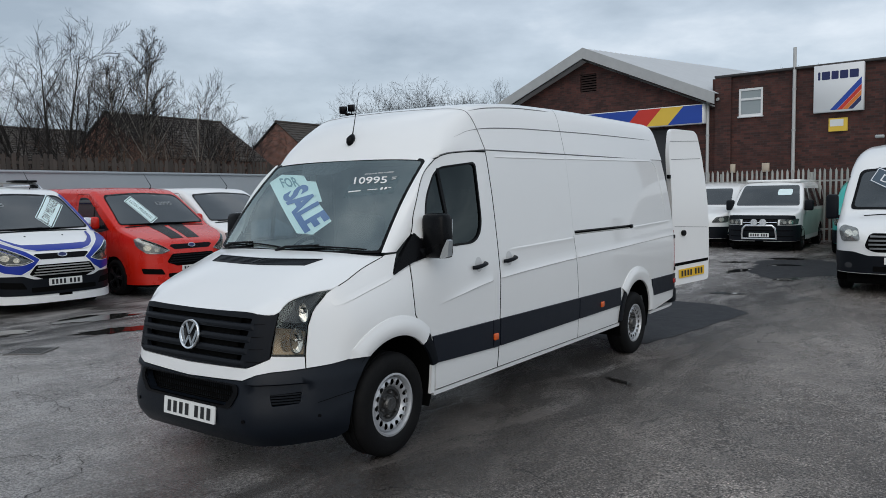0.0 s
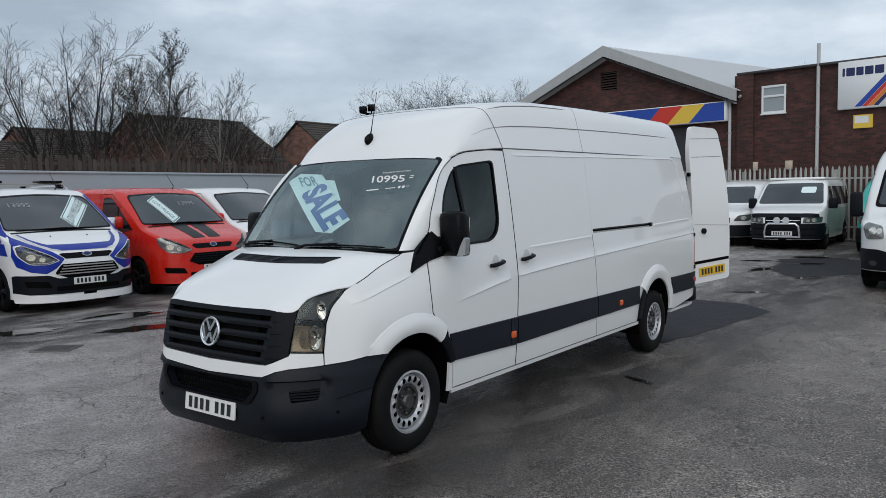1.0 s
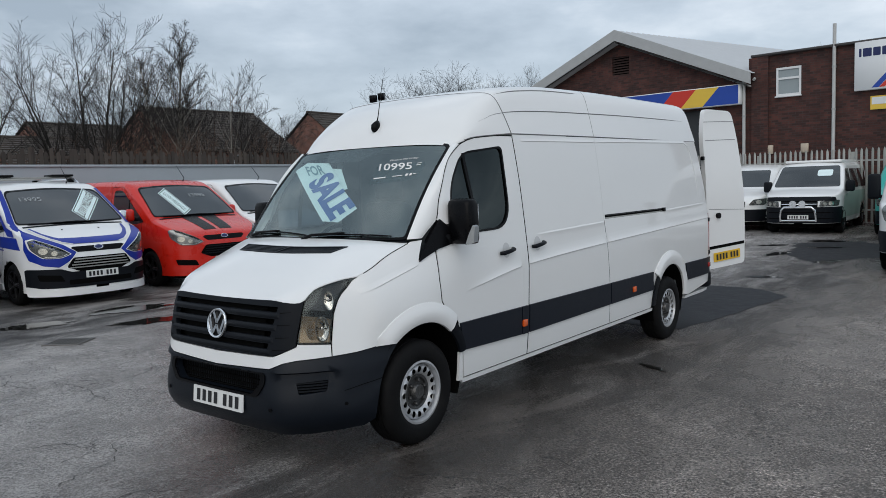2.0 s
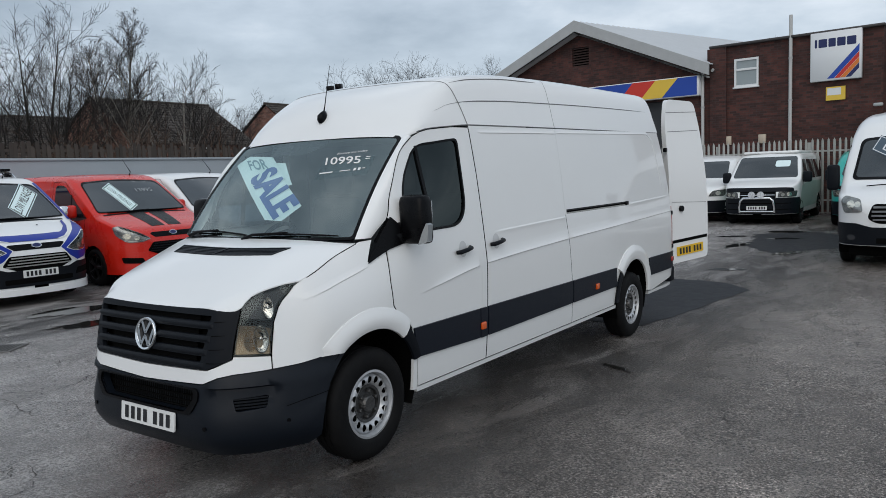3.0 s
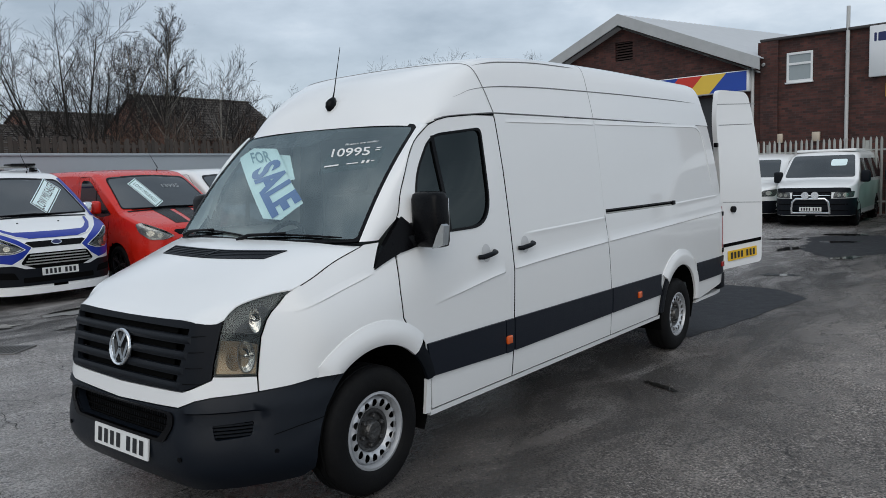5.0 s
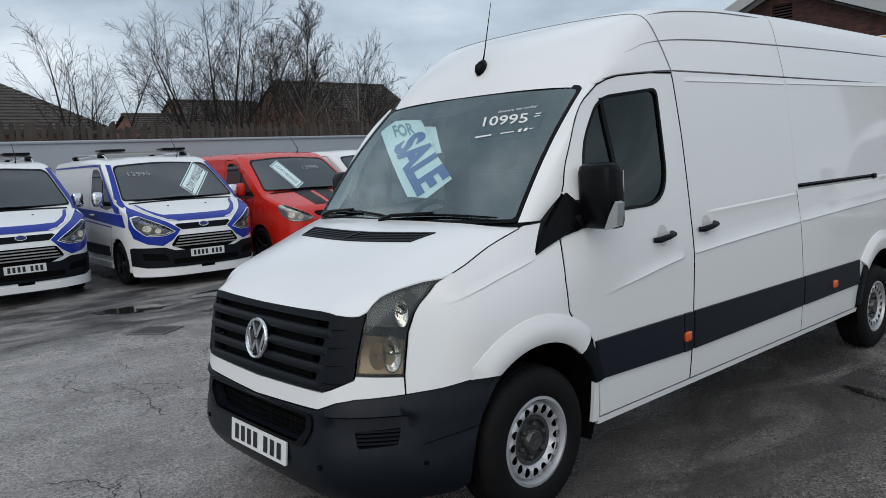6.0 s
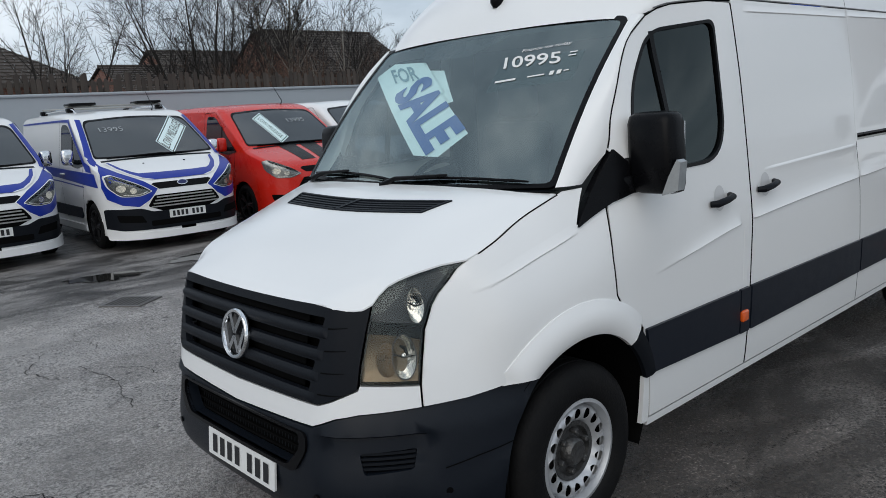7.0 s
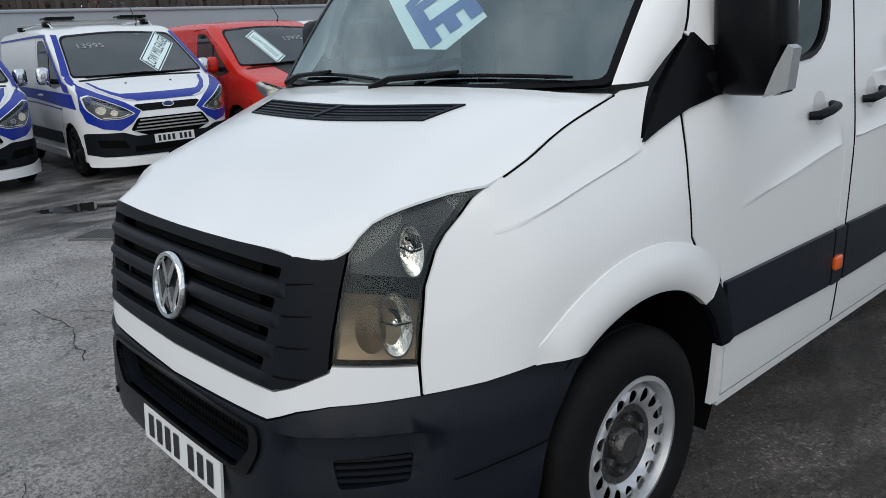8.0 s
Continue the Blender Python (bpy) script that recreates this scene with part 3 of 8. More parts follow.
    for pts in (((1.1, 3.52), (1.35, 3.40), (1.6, 3.25)), ((1.68, 5.49), (2.0, 5.62), (2.3, 5.8)), ((-3.07, -0.59), (-2.5, -0.55), (-1.85, -0.66)), ((1.2, 4.2), (1.5, 4.05), (1.8, 4.1)), *hair):
        path = []
        for a, b in zip(pts, pts[1:]):
            for k in range(9):
                t = k / 9
                path.append((a[0] + (b[0] - a[0]) * t + rnd.uniform(-0.02, 0.02), a[1] + (b[1] - a[1]) * t + rnd.uniform(-0.02, 0.02)))
        wv = [rnd.uniform(0.001, 0.0032) for _ in path]
        bm = bmesh.new()
        for k in range(len(path) - 1):
            (x0, y0), (x1, y1) = path[k], path[k + 1]
            d = Vector((y0 - y1, x1 - x0)).normalized()
            q = [(x0 + d.x * wv[k], y0 + d.y * wv[k]), (x0 - d.x * wv[k], y0 - d.y * wv[k]), (x1 - d.x * wv[k + 1], y1 - d.y * wv[k + 1]), (x1 + d.x * wv[k + 1], y1 + d.y * wv[k + 1])]
            bm.faces.new([bm.verts.new(lay(*p, 0.004)) for p in q])
        solo("tarmac_crack", bm, M_VOID, "thin dark crack in the tarmac", "crack", group="cracks in the yard", kind="structure")
    # gully grating
    g = thing("drain_grate", "wet cast-iron gully grating set in the tarmac", "drain grate", pose(-4.88, 0.46, ground_z(-4.88, 0.46) + 0.003, 0, 0, 36))
    bm = bmesh.new()
    sheet(bm, rect(-0.22, 0.22, -0.20, 0.20), flat(Matrix.Identity(4)), 0.3, 0.010, 0.02, [rect(-0.20, 0.20, -0.16, 0.16)])
    part("grate_frame", bm, M_IRON, g)
    bm = bmesh.new()
    sheet(bm, rect(-0.22, 0.22, -0.17, 0.17), flat(Matrix.Identity(4)), 0.5, 0.004)
    part("grate_pit", bm, M_VOID, g)
    for k in range(9):
        bm = bmesh.new()
        box(bm, -0.20 + k * 0.047, -0.178 + k * 0.047, -0.16, 0.16, 0.002, 0.013)
        part("grate_bar", bm, M_IRON, g)


build_ground()


# ---- boundary wall with a picket fence on top ----
def build_wall():
    bm = bmesh.new()
    y0, y1 = -22.0, 21.0
    box(bm, -14.22, -14.0, y0, y1, -0.1, 2.40)
    w = tagged(new("wall_west", finish(bm, "wall_west", M_WALL, False)), "smooth grey painted boundary wall", "wall", kind="structure")
    bm = bmesh.new()
    box(bm, -14.26, -13.96, y0, y1, 2.40, 2.46, 0.008, 1)
    part("coping", bm, M_WALL, w)
    fence = thing("picket_fence", "dark weathered timber pickets standing behind the grey wall", "fence")
    for z in (2.30, 2.62):
        bm = bmesh.new()
        box(bm, -14.40, -14.36, y0, y1, z, z + 0.07)
        part("rail", bm, M_PICKET, fence, smooth=False)
    rnd = random.Random(3)
    meshes = []
    for k in range(4):
        bm = bmesh.new()
        h = 2.76 + 0.035 * k
        w2, tip = 0.046, 0.05 - 0.008 * k
        outline = [(-w2, 0.0), (w2, 0.0), (w2, h - tip), (0.01 * (k - 1), h), (-w2, h - tip)]
        sheet(bm, outline, lambda u, v, d: (d, u, v), 5, 0.01, 0.02)
        meshes.append(finish(bm, "picket", M_PICKET, False))
    y = -7.0
    while y < 20.5:
        share("picket", meshes[rnd.randrange(4)], fence, pose(-14.34, y, rnd.uniform(-0.02, 0.03), rnd.uniform(-1.2, 1.2), 0, 0))
        y += rnd.uniform(0.115, 0.15)


build_wall()

# ---- brick works with a gable and a flat-roofed wing ----
FACADE = pose(-3.94, 24.13, 0.0, 0, 0, -6)  # x along the facade, y away from the yard


def build_works():
    works = thing("works_building", "dark red brick works with gable roof and flat-roofed wing", "building", FACADE)

    def wall(name, poly, holes=(), depth=0.3, m=Matrix.Identity(4), material=None):
        bm = bmesh.new()
        lift = lambda u, v, d: m @ Vector((u, -d, v))
        sheet(bm, poly, lift, 30, 0.0, depth, holes)
        return part(name, bm, material or M_BRICK, works, smooth=False)

    # gable front: eaves 5.2 m, ridge 7.1 m
    wall("gable_wall", [(-10.6, -0.2), (0.0, -0.2), (0.0, 5.15), (-5.07, 7.2), (-10.3, 5.15)], [rect(-9.4, -1.2, 0.0, 4.1), rect(-5.44, -4.70, 5.78, 6.48)])
    bm = bmesh.new()
    box(bm, -9.4, -1.2, 0.2, 0.26, -0.1, 4.1)
    part("roller_door", bm, mat("dark_roller_door", (0.03, 0.032, 0.036), 0.5, var=0.2, scale=6), works, smooth=False)
    # louvred vent high in the gable
    v = new("gable_vent")
    v.parent = works
    bm = bmesh.new()
    box(bm, -5.44, -4.70, 0.16, 0.2, 5.78, 6.48)
    part("vent_back", bm, M_VOID, v, smooth=False)
    for k in range(7):
        bm = bmesh.new()
        box(bm, -0.37, 0.37, -0.01, 0.09, -0.006, 0.012, m=pose(-5.07, 0.02, 5.83 + k * 0.1, 35))
        part("louvre", bm, mat("brown_louvre", (0.05, 0.03, 0.027), 0.7) if k == 0 else bpy.data.materials["brown_louvre"], v, smooth=False)
    # roof sheets with ribs, barge boards
    for s in (1, -1):
        bm = bmesh.new()
        n = 90
        for k in range(n):
            y = -0.45 + k * 0.3
            a = Vector((-5.07 + 0.23 * (y + 0.45), y, 7.42))
            b = Vector((-5.07 + s * 5.26 + 0.23 * (y + 0.45), y, 5.18))
            for j, (p, q) in enumerate((((0, 0.0), (0.06, 0.035)), ((0.06, 0.035), (0.12, 0.0)), ((0.12, 0.0), (0.3, 0.0)))):
                vs = [bm.verts.new(e + Vector((0.23 * r[0], r[0], r[1]))) for e, r in ((a, p), (b, p), (b, q), (a, q))]
                bm.faces.new(vs if s < 0 else vs[::-1])
        bmesh.ops.remove_doubles(bm, verts=bm.verts, dist=0.001)
        part("roof_slope", bm, M_SHEET, works, "pale grey ribbed roof sheeting", smooth=False)
        bm = bmesh.new()
        sheet(bm, [(0, 0), (s * 5.30, -2.26), (s * 5.30, -2.66), (0, -0.42)], lambda u, w, d: Vector((-5.07 + u, -0.42 - d, 7.46 + w)), 30, 0.03, 0.06)
        part("barge_board", bm, M_FASCIA, works, smooth=False)
        bm = bmesh.new()
        sheet(bm, [(0, 0), (s * 5.2, -2.22), (s * 5.2, -2.27), (0, -0.05)], lambda u, w, d: Vector((-5.07 + u, -0.1 + 0.32 * (d / 0.3), 7.0 + w)), 30, 0.0, 0.3)
        part("soffit", bm, M_FASCIA, works, smooth=False)
    # striped fascia sign over the opening
    sg = new("fascia_sign")
    sg.parent = works
    bm = bmesh.new()
    box(bm, -10.4, -0.17, -0.30, -0.02, 4.16, 4.86, 0.02, 1)
    part("sign_frame", bm, M_SIGN, sg)
    cuts = [(-10.32, M_SIGNBLUE), (-3.75, M_SIGNBLUE), (-3.0, M_SIGNRED), (-2.1, M_SIGNYEL), (-1.25, M_SIGNBLUE), (-0.25, None)]
    for (a, mt), (b, _) in zip(cuts, cuts[1:]):
        for lo in (a,):
            bm = bmesh.new()
            last, first = b == -0.25, a == -10.32
            sheet(bm, [(a, 4.19), (b if last else b - 0.30, 4.19), (b if last else b + 0.30, 4.83), (a if first else a + 0.6 - 0.3, 4.83)] if first else [(a - 0.30, 4.19), (b if last else b - 0.30, 4.19), (b if last else b + 0.30, 4.83), (a + 0.30, 4.83)],
                  lambda u, w, d: Vector((u, -0.30 - d, w)), 30, 0.004)
            part("stripe", bm, mt, sg, smooth=False)
    # wing: pilaster, parapet, facade, returning corner
    win = rect(0.96, 1.74, 4.34, 5.25)
    wall("wing_wall", [(0.0, -0.2), (5.45, -0.2), (5.45, 5.72), (0.0, 5.72)], [win])
    bm = bmesh.new()
    box(bm, 0.14, 0.70, -0.12, -0.002, -0.2, 5.74)
    part("pilaster", bm, M_BRICK, works, smooth=False)
    bm = bmesh.new()
    box(bm, 0.12, 5.50, -0.15, 0.35, 5.722, 5.80, 0.01, 1)
    part("parapet_coping", bm, mat("dark_coping", (0.05, 0.045, 0.045), 0.6, var=0.2), works)
    for nm, x0, x1, y in (("return_wall", 5.45, 12.0, 0.9),):
        bm = bmesh.new()
        box(bm, x0, x1, y, y + 0.3, -0.2, 5.72)
        part(nm, bm, M_BRICK, works, smooth=False)
        bm = bmesh.new()
        box(bm, x0 - 0.05, x1, y - 0.05, y + 0.35, 5.722, 5.79)
        part("parapet_coping", bm, bpy.data.materials["dark_coping"], works, smooth=False)
    bm = bmesh.new()
    box(bm, 5.15, 5.45, 0.302, 0.9, -0.2, 5.72)
    part("return_wall", bm, M_BRICK, works, smooth=False)
    bm = bmesh.new()
    box(bm, 0.0, 12.0, 1.25, 14.0, 5.3, 5.45)
    part("flat_roof", bm, mat("roof_felt", (0.06, 0.06, 0.062), 0.85), works, smooth=False)
    bm = bmesh.new()
    box(bm, 0.62, 5.44, -0.008, -0.002, 3.28, 3.32)
    part("string_course", bm, M_BRICK, works, smooth=False)
    # window
    w = new("window")
    w.parent = works
    bm = bmesh.new()
    lift = lambda u, z, d: Vector((u, 0.04 - d, z))
    sheet(bm, rect(0.945, 1.755, 4.32, 5.27), lift, 9, 0.06, 0.1, [rect(1.01, 1.69, 4.39, 4.87), rect(1.01, 1.69, 4.94, 5.20)])
    part("window_frame", bm, M_UPVC, w, smooth=False)
    for z0, z1 in ((4.39, 4.87), (4.94, 5.20)):
        bm = bmesh.new()
        sheet(bm, rect(1.01, 1.69, z0, z1), lift, 9, 0.02)
        part("pane", bm, M_PANEGREY, w, smooth=False)
    bm = bmesh.new()
    box(bm, 0.92, 1.78, -0.1, 0.02, 4.27, 4.32, 0.008, 1)
    part("window_sill", bm, M_UPVC, w)
    # pipes
    for nm, x, z0, z1, r, yy in (("downpipe", -0.12, 0.0, 5.15, 0.055, -0.12), ("flue_pipe", 2.80, 0.0, 6.45, 0.055, -0.1)):
        bm = bmesh.new()
        tube(bm, [(x, yy, z0), (x, yy, z1)], r, 10)
        pp = part(nm, bm, M_PIPE, works)
        for k in range(4):
            bm = bmesh.new()
            z = 1.0 + k * 1.35
            tube(bm, [(x, yy, z), (x, yy, z + 0.07)], r * 1.18, 10)
            part("pipe_clip", bm, M_FASCIA, pp)
    bm = bmesh.new()
    box(bm, -0.25, 0.03, -0.22, -0.02, 5.05, 5.28, 0.02, 1)
    part("hopper_head", bm, M_VOID, works)
    # square hanging sign: white panel, navy band of lettering as plain bars, three stripes
    s = new("panel_sign")
    s.parent = works
    bm = bmesh.new()
    box(bm, 3.42, 4.89, -0.18, -0.02, 4.23, 5.74, 0.012, 1)
    part("sign_panel", bm, M_SIGN, s)
    for k, (x, wd) in enumerate(((3.55, 0.07), (3.66, 0.25), (3.95, 0.21), (4.20, 0.24), (4.48, 0.26))):
        bm = bmesh.new()
        sheet(bm, rounded(rect(x, x + wd, 5.27, 5.53), 0.03, 3), lambda u, z, d: Vector((u, -0.18 - d, z)), 9, 0.004)
        part("sign_bar", bm, M_SIGNNAVY, s, smooth=False)
    for a, mt in ((0.0, M_SIGNBLUE), (0.21, M_SIGNRED), (0.37, M_SIGNORANGE), (0.53, M_SIGNNAVY)):
        wd = 0.2 if a == 0 else 0.15
        right = 4.83
        x0 = 3.92 + a
        poly = [(x0, 4.29), (min(x0 + wd, right), 4.29), (right, 4.29 + (right - x0 - wd) * 1.08), (right, 4.29 + (right - x0) * 1.08)]
        bm = bmesh.new()
        sheet(bm, poly, lambda u, z, d: Vector((u, -0.18 - d, z)), 9, 0.004)
        part("sign_stripe", bm, mt, s, smooth=False)
    bm = bmesh.new()
    box(bm, 3.86, 4.42, -0.05, -0.005, 3.62, 4.04)
    n = part("notice", bm, M_SIGNYEL, works, "yellow and white notice", smooth=False)
    bm = bmesh.new()
    box(bm, 3.90, 4.30, -0.056, -0.0505, 3.78, 4.0)
    part("notice_sheet", bm, M_SIGN, n, smooth=False)
    for x in (0.62, 1.78):
        bm = bmesh.new()
        box(bm, x, x + 0.24, -0.09, -0.005, 2.38, 2.68, 0.01, 1)
        part("wall_box", bm, mat("cream_box", (0.5, 0.42, 0.33), 0.6) if x < 1 else bpy.data.materials["cream_box"], works)
    bm = bmesh.new()
    box(bm, 5.25, 5.5, -0.26, -0.12, 3.32, 3.42, 0.02, 1, m=pose(0, 0, 0))
    part("security_camera", bm, M_FASCIA, works)
    bm = bmesh.new()
    tube(bm, [(0.25, -0.12, 5.0), (0.25, -0.2, 4.96)], 0.05, 10)
    part("alarm_bell", bm, M_FASCIA, works)


build_works()


# ---- palisade fence ----
def build_palisade():
    f = thing("palisade_fence", "grey galvanised steel palisade fence with pointed pales", "fence")
    y = 22.3
    bm = bmesh.new()
    prof = [(-0.035, 0.0), (-0.012, 0.012), (0.012, 0.012), (0.035, 0.0)]
    h = 2.22
    rows = []
    for z, k in ((0.05, 1.0), (h, 1.0)):
        rows.append([bm.verts.new((px * k, -py, z)) for px, py in prof])
    for a in range(3):
        bm.faces.new((rows[0][a], rows[0][a + 1], rows[1][a + 1], rows[1][a]))
    tips = [bm.verts.new((-0.028, -0.006, h + 0.06)), bm.verts.new((0.0, -0.008, h + 0.12)), bm.verts.new((0.028, -0.006, h + 0.06))]
    bm.faces.new((rows[1][0], rows[1][1], tips[1], tips[0]))
    bm.faces.new((rows[1][1], rows[1][2], tips[1]))
    bm.faces.new((rows[1][2], rows[1][3], tips[2], tips[1]))
    me = finish(bm, "pale", M_GALV, False)
    x = -6.0
    rnd = random.Random(8)
    while x < 6.5:
        share("pale", me, f, pose(x, y, 0.08 + rnd.uniform(-0.008, 0.008), 0, rnd.uniform(-0.4, 0.4), 0))
        x += 0.155
    for z in (0.5, 2.0):
        bm = bmesh.new()
        box(bm, -6.1, 6.6, y + 0.004, y + 0.05, z, z + 0.05)
        part("rail", bm, M_GALV, f, smooth=False)
    for k in range(5):
        bm = bmesh.new()
        box(bm, -5.9 + k * 2.75, -5.8 + k * 2.75, y + 0.05, y + 0.13, 0.0, 2.3)
        part("post", bm, M_GALV, f, smooth=False)


build_palisade()


# ---- houses beyond the wall ----
def house(x, y0, y1, depth, eave, ridge, label, chimney=False, hip=0.0):
    """A brick house with its ridge along y from y0 to y1, centred on x."""
    h = thing("house", label, "house", pose(x, (y0 + y1) / 2, 0), group="houses beyond the wall")
    L, d = (y1 - y0) / 2, depth / 2
    bm = bmesh.new()
    box(bm, -d + 0.3, d - 0.3, -L, L, -0.2, eave)
    part("wall", bm, M_HBRICK, h, smooth=False)
    for s in (-1, 1):
        if not (hip and s > 0):
            bm = bmesh.new()
            sheet(bm, [(-d + 0.3, eave), (d - 0.3, eave), (0, ridge - 0.12)], lambda u, v, dd: Vector((u, s * (L - 0.14 + dd), v)), 20, 0.14, 0.2)
            part("gable", bm, M_HBRICK, h, smooth=False)
    # tiled slopes: real overlapping courses
    for s in (-1, 1):
        bm = bmesh.new()
        n = max(8, int(math.hypot(d, ridge - eave) / 0.3))
        for k in range(n):
            t0, t1 = k / n, (k + 1) / n
            xa, za = s * d * (1 - t0), eave - 0.1 + (ridge - eave + 0.1) * t0
            xb, zb = s * d * (1 - t1), eave - 0.1 + (ridge - eave + 0.1) * t1
            ya, yb = -L - 0.12, L + 0.12
            m = int((yb - ya) / 0.33)
            for j in range(m):
                (p, q), (p1, q1) = [(ya + (yb - ya - hip * t) * j / m, ya + (yb - ya - hip * t) * (j + 1) / m - 0.012) for t in (t0, t1)]
                lift = 0.050 + 0.022 * noise.noise(Vector((j * 3.7, k * 5.3, y0)))
                vs = [bm.verts.new(c) for c in ((xa, p, za + lift), (xa, q, za + lift), (xb, q1, zb + 0.008), (xb, p1, zb + 0.008))]
                bm.faces.new(vs if s > 0 else vs[::-1])
                ws = [bm.verts.new(c) for c in ((xa, p, za - 0.02), (xa, q, za - 0.02), (xa, q, za + lift), (xa, p, za + lift))]
                bm.faces.new(ws if s > 0 else ws[::-1])
        part("roof_slope", bm, M_ROOFTILE, h, "brown tiled roof slope", smooth=False)
    if hip:
        bm = bmesh.new()
        for k in range(24):
            t0, t1 = k / 24, (k + 1) / 24
            at = lambda t, sx, up: (sx * d * (1 - t), L + 0.12 - hip * t, eave - 0.1 + (ridge - eave + 0.1) * t + up)
            bm.faces.new([bm.verts.new(c) for c in (at(t0, -1, 0.04), at(t0, 1, 0.04), at(t1, 1, 0.008), at(t1, -1, 0.008))][::-1])
        part("roof_hip", bm, M_ROOFTILE, h, smooth=False)
    bm = bmesh.new()
    tube(bm, [(0, -L - 0.12, ridge + 0.02), (0, L + 0.12 - hip, ridge + 0.02)], 0.09, 8)
    part("ridge_tiles", bm, M_ROOFTILE, h)
    for s in (-1, 1):
        bm = bmesh.new()
        box(bm, s * d - 0.06, s * d + 0.06, -L - 0.1, L + 0.1, eave - 0.2, eave - 0.08, 0.03, 1)
        part("gutter", bm, M_PICKET, h)
    if chimney:
        bm = bmesh.new()
        box(bm, -0.3, 0.3, -L + 0.6, -L + 1.1, ridge - 0.4, ridge + 0.7)
        part("chimney", bm, M_HBRICK, h, smooth=False)
    # one window and a flue on the slope side
    win = new("window")
    win.parent = h
    bm = bmesh.new()
    box(bm, d - 0.31, d - 0.27, -0.6, 0.6, eave - 1.5, eave - 0.4)
    part("pane", bm, M_DARKGLASS, win, smooth=False)
    bm = bmesh.new()
    sheet(bm, rect(-0.68, 0.68, eave - 1.58, eave - 0.32), lambda u, v, dd: Vector((d - 0.29 + dd, u, v)), 9, 0.05, 0.05, [rect(-0.6, -0.04, eave - 1.5, eave - 0.4), rect(0.04, 0.6, eave - 1.5, eave - 0.4)])
    part("window_frame", bm, M_UPVC, win, smooth=False)
    return h


house(-34, 18.9, 26.3, 8.0, 3.95, 6.28, "brick house with a brown tiled gable roof")
house(-34, 30.9, 40.0, 8.0, 3.9, 6.65, "red brick house with its gable towards the yard")
house(-36, 11.5, 18.0, 7.0, 3.3, 4.65, "low brick house with a brown tiled roof behind bare shrubs")
house(-40, 15.6, 21.0, 7.0, 4.2, 5.75, "brick house with a brown tiled roof behind the trees")
house(-34, -5.0, 8.8, 8.0, 3.7, 5.85, "brick house with a long dark tiled roof", hip=3.3)
house(-44, 44.0, 56.0, 9.0, 4.2, 6.6, "distant brick house with a tiled roof")


